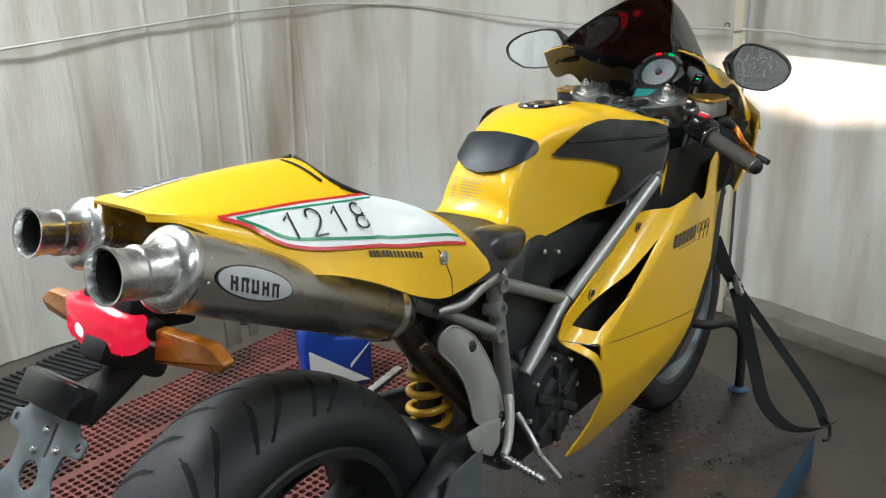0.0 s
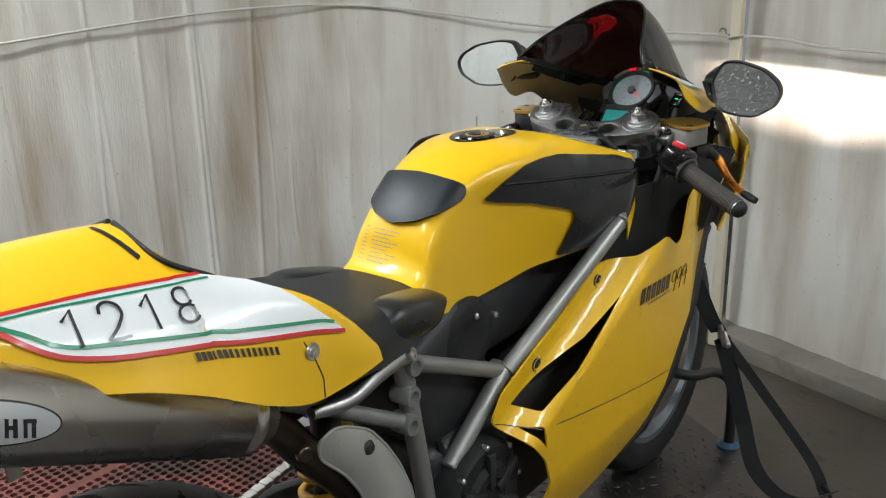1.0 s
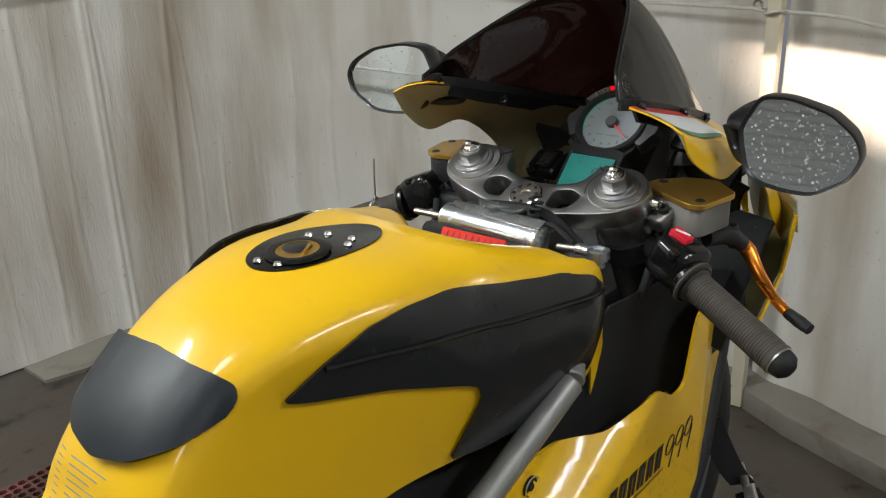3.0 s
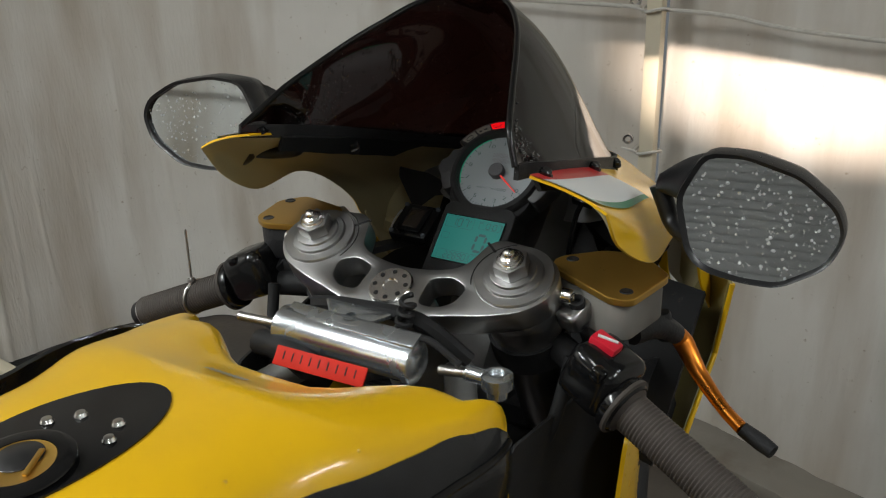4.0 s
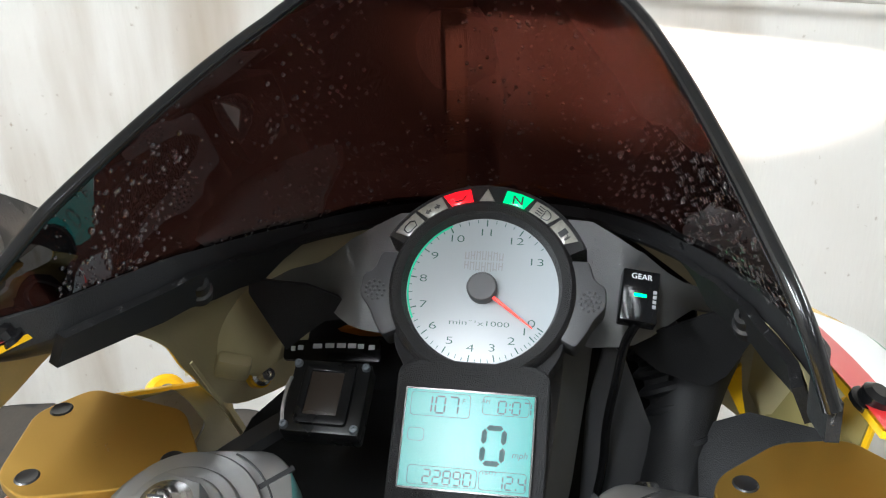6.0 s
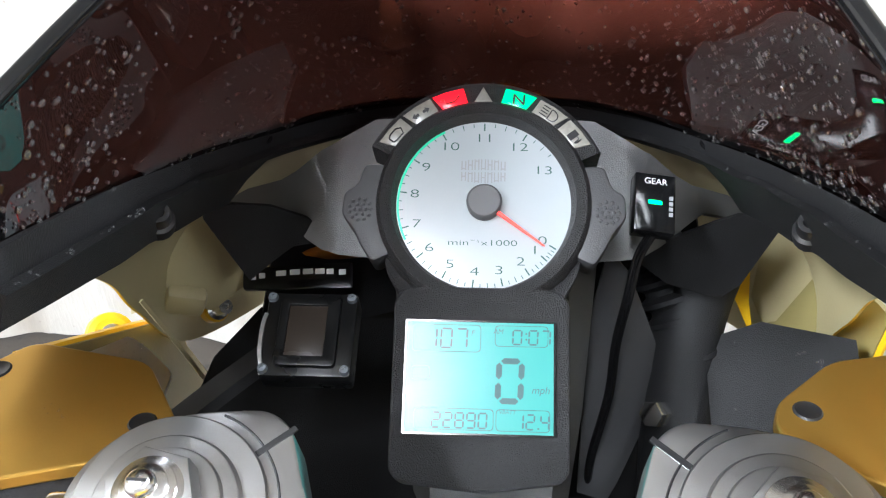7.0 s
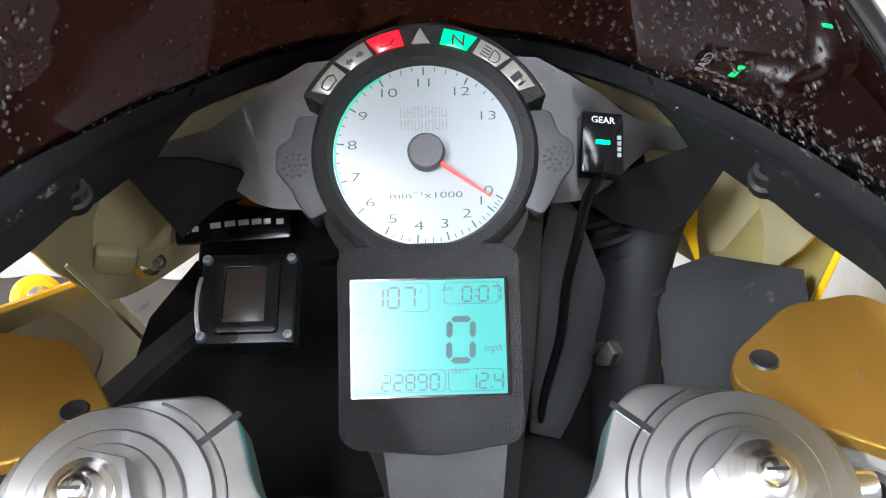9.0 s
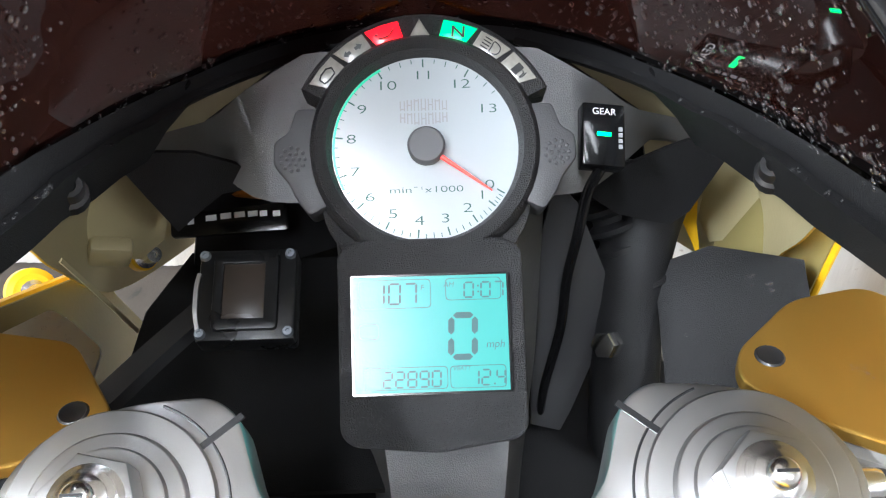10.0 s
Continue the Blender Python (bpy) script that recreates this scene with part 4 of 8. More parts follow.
mp = Matrix.Translation(mp.translation + Vector((-0.006, 0.018, -0.012))) @ Matrix(((0, 0.60, -0.80), (-1, 0, 0), (0, 0.80, 0.60))).to_4x4()
bm = bmesh.new()
o = rounded([(-0.038, 0.035), (0.038, 0.035), (0.06, 0.012), (0.075, 0.012), (0.075, -0.010), (0.045, -0.012), (0.04, -0.045), (0.068, -0.085), (0.068, -0.112), (0.03, -0.112), (0.012, -0.085), (-0.012, -0.085), (-0.03, -0.112), (-0.068, -0.112), (-0.068, -0.085), (-0.04, -0.045), (-0.045, -0.012), (-0.075, -0.010), (-0.075, 0.012), (-0.06, 0.012)], 0.008)
circ = lambda x, y, r, n=12: [(x + r * math.cos(2 * math.pi * k / n), y + r * math.sin(2 * math.pi * k / n)) for k in range(n)]
prism(bm, mp, o, 0.004, holes=[circ(0.064, 0.001, 0.005), circ(-0.064, 0.001, 0.005), circ(0.055, -0.1, 0.006), circ(-0.055, -0.1, 0.006), circ(0, -0.05, 0.017, 16), rounded([(0.012, -0.025), (0.017, -0.025), (0.017, 0.015), (0.012, 0.015)], 0.002)], bev=0.0008)
plate = part("plate_bracket", bm, PLATE, moto, "bare grey metal number plate bracket")
for x, y in ((0.0, 0.004), (0.03, -0.012), (-0.008, -0.022)):
    bm = bmesh.new()
    lathe(bm, mp @ Matrix.Translation((x, y, 0.004)), [(0, 0.004), (0.003, 0.0035), (0.005, 0.001), (0.005, 0)], 12)
    part("screw", bm, CHROME, plate)
bm = bmesh.new()
box(bm, mp @ Matrix.Translation((0.0, 0.045, 0.012)), 0.11, 0.040, 0.03, 0.006)
part("plate_lamp", bm, GLOSSY, plate, "small black plate lamp")

# tail fairing: stations of x, then (y, z) from the middle outwards
TAIL = [
    (-0.195, 0, 0.986, 0.046, 0.985, 0.050, 0.980, 0.052, 0.974),
    (-0.165, 0, 0.990, 0.070, 0.982, 0.086, 0.974, 0.090, 0.966),
    (-0.10, 0, 0.993, 0.074, 0.975, 0.108, 0.950, 0.125, 0.915),
    (-0.05, 0, 0.993, 0.075, 0.970, 0.118, 0.935, 0.145, 0.885),
    (0.00, 0, 0.992, 0.075, 0.966, 0.124, 0.926, 0.158, 0.868),
    (0.05, 0, 0.989, 0.075, 0.961, 0.130, 0.915, 0.166, 0.845),
    (0.085, 0, 0.985, 0.076, 0.957, 0.134, 0.905, 0.171, 0.826),
]
bm = shell(TAIL, 6, 6)
thicken(bm, 0.004)
tail = part("tail_fairing", bm, YELLOW, moto, "yellow single-seat tail fairing with a race number", sharp=50)
SIDE = [
    (0.084, 0.076, 0.957, 0.108, 0.930, 0.142, 0.885, 0.171, 0.826),
    (0.13, 0.100, 0.934, 0.124, 0.914, 0.155, 0.868, 0.177, 0.800),
    (0.18, 0.126, 0.911, 0.146, 0.896, 0.168, 0.850, 0.181, 0.781),
    (0.225, 0.148, 0.885, 0.162, 0.872, 0.176, 0.832, 0.182, 0.779),
    (0.265, 0.164, 0.848, 0.172, 0.838, 0.180, 0.812, 0.183, 0.782),
    (0.298, 0.175, 0.806, 0.178, 0.802, 0.181, 0.795, 0.183, 0.787),
]
half = shell(SIDE, 6, 6)
sides = []
for which in (0, 1):
    bm = loft([r[which] for r in half])
    thicken(bm, 0.004)
    sides.append(part("side_panel", bm, YELLOW, tail, "yellow side panel of the tail", sharp=50))
# front face of the hump and the slot
bm = sheet([(-0.07, 0.0), (0.07, 0.0), (0.075, 0.06), (0.0, 0.1), (-0.075, 0.06)], 0.02, lambda a, b: Vector((0.125 - 0.42 * b, a, 0.884 + b)), thick=0.004)
part("backrest", bm, BLACK, tail, "black backrest pad")
bm = bmesh.new()
tube(bm, [(0.083, -0.004, 0.9875), (0.086, -0.076, 0.959), (0.13, -0.10, 0.931), (0.18, -0.128, 0.901)], 0.003, 8)
tube(bm, [(0.083, 0.004, 0.9875), (0.086, 0.076, 0.959), (0.13, 0.10, 0.931), (0.18, 0.128, 0.901)], 0.003, 8)
part("seam", bm, BLACK, tail, "black rubber edge strip")
bm = sheet([(0.054, -0.004), (0.060, -0.002), (0.071, -0.066), (0.065, -0.070)], 0.006, lambda a, b: onto(tail, (a, b, 1.2), (0, 0, -1), 0.0010))
part("vent_slot", bm, INK, tail, "narrow black slot")
bm = sheet([(-0.180, 0.012), (-0.085, 0.012), (-0.085, 0.046), (-0.172, 0.046)], 0.012, lambda a, b: onto(tail, (a, b, 1.2), (0, 0, -1), 0.001))
sticker = part("top_sticker", bm, WHITE, tail, "white sticker on the tail top")
bm = bmesh.new()
for k in range(6):
    put_in(bm, [onto(tail, (-0.166 + 0.0135 * k + dx, dy, 1.2), (0, 0, -1), 0.0018) for dx, dy in ((0, 0.019), (0.009, 0.019), (0.009, 0.038), (0, 0.038))], [(0, 1, 2, 3)])
part("sticker_mark", bm, INK, sticker, "row of dark marks")["kind"] = "stuff"

# white number panels with green and red borders, on both sides


def tail_side(s):
    me_v, me_f = [], []
    for ob in (tail, sides[0], sides[1]):
        k = len(me_v)
        me_v += [v.co.copy() for v in ob.data.vertices]
        me_f += [[i + k for i in p.vertices] for p in ob.data.polygons]
    from mathutils.bvhtree import BVHTree
    return BVHTree.FromPolygons(me_v, me_f)


TAILTREE = tail_side(0)


def lay_tail(a, b, s, off):
    hit = TAILTREE.ray_cast(Vector((a, s * 0.6, b)), Vector((0, -s, 0)))
    if hit[0] is None:
        hit = TAILTREE.find_nearest(Vector((a, s * 0.15, b)))
    n = hit[1] if hit[1].y * s > 0 else -hit[1]
    return hit[0] + n * off


RED_TOP = [(0.112, 0.9375), (0.104, 0.9388), (0.01, 0.952), (-0.065, 0.960), (-0.131, 0.967)]
RED_LOW = [(-0.131, 0.967), (-0.101, 0.952), (-0.084, 0.937), (-0.062, 0.921), (-0.032, 0.909), (0.001, 0.900), (0.081, 0.882), (0.122, 0.871), (0.201, 0.856), (0.246, 0.843)]
GREEN_TOP = [(-0.108, 0.961), (-0.05, 0.955), (0.026, 0.945), (0.12, 0.932)]
GREEN_LOW = [(-0.108, 0.961), (-0.082, 0.945), (-0.063, 0.931), (-0.042, 0.922), (-0.009, 0.914), (0.092, 0.890), (0.118, 0.883), (0.207, 0.866), (0.234, 0.857)]
FRONT_EDGE = [(0.246, 0.843), (0.236, 0.856), (0.214, 0.879), (0.189, 0.904), (0.160, 0.920), (0.136, 0.929)]


def ribbon(line, w):
    """Outline of a stripe of width w along a line of (x, z)."""
    pts = curve_pts([(x, 0, z) for x, z in line], 4)
    up, low = [], []
    for i, p in enumerate(pts):
        t = (pts[min(i + 1, len(pts) - 1)] - pts[max(i - 1, 0)]).normalized()
        n = Vector((-t.z, 0, t.x)) * (w / 2)
        up.append((p.x + n.x, p.z + n.z))
        low.append((p.x - n.x, p.z - n.z))
    return up + low[::-1]


EIGHT = [(0.02 + r * math.sin(a), c - q * math.cos(a)) for c, q, r in ((0.24, 0.25, 0.36), (-0.26, 0.25, 0.42)) for a in np.linspace(0, math.tau, 13)]
STROKES = {"1": [[(-0.32, 0.22), (0.12, 0.50), (0.12, -0.50)]],
           "2": [[(-0.40, 0.24), (-0.30, 0.44), (0.02, 0.51), (0.33, 0.38), (0.36, 0.14), (0.10, -0.14), (-0.24, -0.38), (-0.40, -0.49)], [(-0.40, -0.49), (0.42, -0.49)]],
           "8": [EIGHT[:13], EIGHT[13:]]}
for s in (-1, 1):
    white = RED_LOW + FRONT_EDGE[1:] + RED_TOP[:-1]
    for nm, poly, off, m_, lab in (("number_panel", white, 0.0026, WHITE, "white number panel"), ("stripe", ribbon(RED_TOP, 0.0024), 0.0034, RED, "red border stripe"), ("stripe", ribbon(RED_LOW, 0.0044), 0.0034, RED, "red border stripe"),
                                   ("stripe", ribbon(GREEN_TOP, 0.0017), 0.0034, GREEN, "green border stripe"), ("stripe", ribbon(GREEN_LOW, 0.0036), 0.0034, GREEN, "green border stripe")):
        part(nm, sheet(poly, 0.010, lambda a, b: lay_tail(a, b, s, off)), m_, tail, lab)
    slope = -0.13
    bm = bmesh.new()
    for k, ch in enumerate("1218"):
        for stroke in STROKES[ch]:
            pts = curve_pts([(x, y, 0) for x, y in stroke], 5) if len(stroke) > 3 else [Vector((x, y, 0)) for x, y in stroke]
            pts = [Vector(((k - 1.5) * 0.0385 + p.x * 0.027, p.y * 0.040, 0)) for p in pts]
            edge = []
            for i, p in enumerate(pts):
                t = (pts[min(i + 1, len(pts) - 1)] - pts[max(i - 1, 0)]).normalized() * 0.0016
                edge.append([lay_tail(0.017 - s * u - s * 0.1 * v, 0.928 + v * 0.70 + slope * (-s * u), s, 0.0050) for u, v in ((p.x - t.y, p.y + t.x), (p.x + t.y, p.y - t.x))])
            for a, b in zip(edge, edge[1:]):
                put_in(bm, [a[0], a[1], b[1], b[0]], [(0, 1, 2, 3)])
    part("race_number", bm, INK, tail, "black race number 1218")
    bm = bmesh.new()
    for k in range(15):
        u = 0.062 + k * 0.0064
        z = 0.873 - 0.28 * (u - 0.062)
        w = 0.0046 if k < 6 else 0.0035
        put_in(bm, [lay_tail(u + dx * w, z + dz, s, 0.0016) for dx, dz in ((0, 0), (1, -0.0012), (1, 0.0075), (0, 0.0085))], [(0, 1, 2, 3)])
    part("side_lettering", bm, INK, tail, "row of small black marks")["kind"] = "stuff"
    p = lay_tail(0.196, 0.836, s, 0.0005)
    bm = bmesh.new()
    lathe(bm, axes(p, (0, s, 0.1)), [(0, 0.0015), (0.002, 0.0015), (0.0025, 0.003), (0.0055, 0.0028), (0.0065, 0.001), (0.0095, 0.0012), (0.0105, 0)], 20)
    part("panel_bolt", bm, STEEL, tail, "steel panel screw")
    bm = tube(bmesh.new(), [lay_tail(float(np.interp(z, (0.765, 0.802, 0.827, 0.852), (0.199, 0.204, 0.197, 0.187))), z, s, 0.0003) for z in np.linspace(0.768, 0.850, 14)], 0.0008, 6, 2)
    part("panel_seam", bm, INK, tail, "fine dark joint line")

# seat
SEATSIDE = surf("seat_side_vinyl", (0.014, 0.014, 0.015), 0.3, 0, 0.3, 20, bump=0.1, bscale=600)
SEATS = [
    (0.105, 0, 0.888, 0.06, 0.888, 0.085, 0.880, 0.10, 0.84),
    (0.15, 0, 0.862, 0.08, 0.863, 0.118, 0.857, 0.135, 0.80),
    (0.22, 0, 0.838, 0.09, 0.839, 0.138, 0.831, 0.155, 0.77),
    (0.30, 0, 0.822, 0.09, 0.823, 0.140, 0.813, 0.158, 0.760),
    (0.37, 0, 0.812, 0.08, 0.812, 0.128, 0.802, 0.150, 0.755),
    (0.43, 0, 0.804, 0.065, 0.803, 0.108, 0.792, 0.135, 0.752),
    (0.49, 0, 0.797, 0.055, 0.795, 0.092, 0.782, 0.112, 0.750),
]
bm = shell(SEATS, 6, 6)
part("seat", bm, SEAT, moto, "black vinyl rider seat")
for s in (-1, 1):
    bm = bmesh.new()
    rings = []
    for k in range(13):
        t = k / 12
        end = max(0.20, (1 - abs(2 * t - 1) ** 3.2) ** 0.5)
        c = Vector((0.352 + 0.175 * t, s * ((0.112 if s < 0 else 0.096) - 0.028 * t), 0.790 - 0.032 * t))
        ring = []
        for a in np.linspace(0, 2 * math.pi, 25)[:-1]:
            cs, sn = math.cos(a), math.sin(a)
            f = (abs(cs) ** 3.2 + abs(sn) ** 3.2) ** (-1 / 3.2)
            ring.append(c + Vector((0.012 * sn * f, s * 0.038 * cs * f * end, (0.033 - 0.008 * t) * sn * f * end)))
        rings.append(ring)
    part("knee_cover", loft(rings, closed=True, caps=True), SEATSIDE, moto, "glossy black side cover below the tank")

# ---- tank ----
TANK = [
    (0.468, 0, 0.790, 0.045, 0.789, 0.076, 0.784, 0.094, 0.765),
    (0.498, 0, 0.799, 0.050, 0.796, 0.079, 0.786, 0.090, 0.750),
    (0.518, 0, 0.822, 0.053, 0.815, 0.078, 0.796, 0.086, 0.742),
    (0.532, 0, 0.853, 0.055, 0.845, 0.077, 0.815, 0.083, 0.737),
    (0.555, 0, 0.885, 0.058, 0.872, 0.077, 0.835, 0.081, 0.732),
    (0.595, 0, 0.917, 0.063, 0.904, 0.078, 0.853, 0.080, 0.730),
    (0.645, 0, 0.943, 0.077, 0.924, 0.082, 0.872, 0.083, 0.732),
    (0.70, 0, 0.955, 0.090, 0.936, 0.098, 0.872, 0.092, 0.738),
    (0.76, 0, 0.958, 0.102, 0.940, 0.117, 0.868, 0.104, 0.747),
    (0.83, 0, 0.950, 0.108, 0.934, 0.139, 0.845, 0.121, 0.748),
    (0.88, 0, 0.944, 0.118, 0.932, 0.151, 0.860, 0.134, 0.750),
    (0.95, 0, 0.923, 0.127, 0.917, 0.162, 0.866, 0.146, 0.754),
    (0.985, 0, 0.913, 0.132, 0.908, 0.165, 0.862, 0.150, 0.758),
    (1.010, 0, 0.907, 0.136, 0.901, 0.160, 0.856, 0.150, 0.764),
    (1.024, 0, 0.901, 0.134, 0.894, 0.155, 0.850, 0.146, 0.768),
]
bm = shell(TANK, 8, 8)
# recess for the steering damper between the front shoulders
lip = [e for e in bm.edges if e.is_boundary and min(v.co.x for v in e.verts) > 1.0235]


def ease(t):
    t = max(0, min(1, t))
    return t * t * (3 - 2 * t)


for v in bm.verts:
    if v.co.x > 0.88:
        far = 0.952 + 0.045 * ease((abs(v.co.y) - 0.03) / 0.085) + 0.024 * ease((abs(v.co.y) - 0.132) / 0.02)
        v.co.x = 0.88 + (v.co.x - 0.88) * (far - 0.88) / 0.144
for d in (Vector((0.003, 0, -0.005)), Vector((0.001, 0, -0.035))):
    ext = bmesh.ops.extrude_edge_only(bm, edges=lip)["geom"]
    for v in [g for g in ext if isinstance(g, bmesh.types.BMVert)]:
        v.co += d
    lip = [g for g in ext if isinstance(g, bmesh.types.BMEdge)]
bmesh.ops.recalc_face_normals(bm, faces=bm.faces)
thicken(bm, 0.004)
tank = part("fuel_tank", bm, YELLOW, moto, "glossy yellow fuel tank", sharp=60)
bm = bmesh.new()
box(bm, Matrix.Translation((0.985, 0, 0.842)), 0.05, 0.19, 0.02, 0.004)
part("recess_floor", bm, BLACK, tank, "black recess under the damper")


def lay_tank_side(a, b, s, off):
    return onto(tank, (a, s * 0.6, b), (0, -s, 0), off)


def lay_tank_rear(y, z, off):
    return onto(tank, (0.10, y, z), (1.0, 0, 0), off)


# rubber pad on the tank's rear
PADH = [(0.030, 0.922), (0.060, 0.917), (0.073, 0.911), (0.076, 0.903), (0.074, 0.892), (0.064, 0.880), (0.038, 0.869)]
PADO = rounded([(0.0, 0.924)] + PADH + [(0.0, 0.863)] + [(-y, z) for y, z in reversed(PADH)], 0.006, 3)
bm = sheet(PADO, 0.012, lambda y, z: lay_tank_rear(y, z, 0.004))
thicken(bm, 0.004)
part("tank_pad", bm, PAD, tank, "black rubber tank pad")
# warning sticker below the pad: unreadable lines
bm = bmesh.new()
for k in range(9):
    for a, w in ((-0.075, 0.006), (-0.062, 0.034 - 0.006 * (k % 3))):
        z = 0.852 - k * 0.0055
        put_in(bm, [lay_tank_rear(0.054 - (a + 0.075) * 1.5 - dx * w * 1.5, z + dz, 0.0008) for dx, dz in ((0, 0), (1, 0), (1, 0.0011), (0, 0.0011))], [(0, 1, 2, 3)])
part("warning_text", bm, GREYINK, tank, "faint lines of small print")["kind"] = "stuff"

# carbon covers
COVER = rounded([(0.648, 0.886), (0.660, 0.893), (0.685, 0.909), (0.728, 0.926), (0.764, 0.929), (0.81, 0.926), (0.88, 0.914), (0.94, 0.903), (0.985, 0.888), (1.004, 0.872), (1.010, 0.83), (0.992, 0.785), (0.96, 0.766), (0.90, 0.757), (0.84, 0.754), (0.806, 0.758), (0.812, 0.768), (0.830, 0.818), (0.827, 0.833), (0.809, 0.841), (0.741, 0.863), (0.668, 0.879)], 0.006, 3)
for s in (-1, 1):
    stand = lambda a: 0.003 + (0.013 * math.sin(math.pi * max(0, min(1, (a - 0.655) / 0.34))) if s > 0 else 0)
    bm = sheet(COVER, 0.012, lambda a, b: lay_tank_side(a, b, s, stand(a)))
    thicken(bm, 0.003)
    cov = part("tank_cover", bm, CARBON, tank, "dark carbon fibre side cover")
    bm = bmesh.new()
    tube(bm, [lay_tank_side(x, float(np.interp(x, (0.684, 0.716, 0.814, 0.93, 1.0), (0.905, 0.902, 0.889, 0.877, 0.868))), s, stand(x) + 0.0032) for x in np.linspace(0.684, 1.0, 30)], 0.0030, 8, 2)
    part("cover_crease", bm, GLOSSY, cov, "raised crease line")

# filler cap: black recess plate with a gold ring
ov = [(0.074 * math.cos(t) * (1 + 0.10 * math.cos(t)), 0.043 * math.sin(t)) for t in np.linspace(0, 2 * math.pi, 41)[:-1]]
bm = sheet(ov, 0.012, lambda a, b: onto(tank, (0.772 + a, 0.004 + b, 1.2), (0, 0, -1), 0.0012))
thicken(bm, 0.003)
cap = part("filler_plate", bm, GLOSSY, tank, "glossy black filler plate")
mr = axes(onto(tank, (0.749, -0.003, 1.2), (0, 0, -1), 0.002), (-0.03, 0, 1), (1, 0, 0))
part("filler_ring", lathe(bmesh.new(), mr, [(0.0195, 0.0), (0.0200, 0.0018), (0.0265, 0.0020), (0.0295, 0.001), (0.0300, 0)], 40), GLOSSY, cap)
part("filler_cap", lathe(bmesh.new(), mr, [(0, 0.0003), (0.0160, 0.0006), (0.0195, 0.0016), (0.0195, 0)], 40), GOLD, cap, "gold key cap")
# off-centre black disc paints the bore's darkness, leaving a gold crescent
part("key_bore", lathe(bmesh.new(), mr @ Matrix.Translation((0.0040, 0.0050, 0.0008)), [(0, 0.0006), (0.0128, 0.0006), (0.0134, 0.0002), (0.0134, -0.0006)], 32), INK, cap, "black disc painted as the dark bore")
part("cap_bar", box(bmesh.new(), mr @ Matrix.Rotation(0.5, 4, "Z") @ Matrix.Translation((0.000, -0.0085, 0.0016)), 0.022, 0.0035, 0.0022, 0.0010), GOLD, cap)
for x, y in ((0.80, 0.012), (0.805, -0.014), (0.79, -0.024), (0.785, 0.022), (0.716, 0.012), (0.720, -0.010)):
    bm = bmesh.new()
    lathe(bm, axes(onto(tank, (x, y, 1.2), (0, 0, -1), 0.002), (0, 0, 1)), [(0, 0.0022), (0.003, 0.002), (0.0042, 0)], 12)
    part("cap_screw", bm, CHROME, cap)
bm = bmesh.new()
for k in range(7):
    u = -0.018 + k * 0.0052
    put_in(bm, [onto(tank, (0.90 + dv, u + du, 1.2), (0, 0, -1), 0.0009) for du, dv in ((0, 0), (0.004, 0), (0.004, 0.009), (0, 0.009))], [(0, 1, 2, 3)])
part("worn_badge", bm, GREYINK, tank, "worn grey badge marks")["kind"] = "stuff"

# ---- side fairings ----
def fair_y(x, z):
    """Half width of the side fairing."""
    d = ((x - 0.60) * (0.69 - 0.53) - (z - 0.53) * (0.91 - 0.60)) / math.hypot(0.31, 0.16)
    t = max(0, min(1, (d + 0.016) / 0.05))
    t = t * t * (3 - 2 * t)
    y = 0.146 + 0.050 * t + 0.012 * math.sin(max(0, min(1, (x - 0.7) / 0.6)) * math.pi)
    y -= 0.45 * max(0, 0.42 - z) ** 1.4 * 1.6
    y -= 0.22 * max(0, x - 1.20)
    return y


FAIR = [(0.885, 0.722), (0.80, 0.676), (0.70, 0.630), (0.605, 0.592), (0.575, 0.555), (0.605, 0.525), (0.655, 0.465), (0.672, 0.41), (0.645, 0.355), (0.585, 0.30), (0.70, 0.265), (0.85, 0.285), (1.02, 0.355), (1.115, 0.45), (1.225, 0.56), (1.365, 0.680), (1.335, 0.72), (1.285, 0.755), (1.20, 0.80), (1.16, 0.78), (1.135, 0.705), (1.105, 0.705), (1.06, 0.735), (0.98, 0.715)]
VENT1 = [(0.905, 0.668), (0.80, 0.622), (0.625, 0.565), (0.665, 0.545), (0.76, 0.585)]
VENT2 = [(0.618, 0.535), (0.652, 0.528), (0.660, 0.485)]


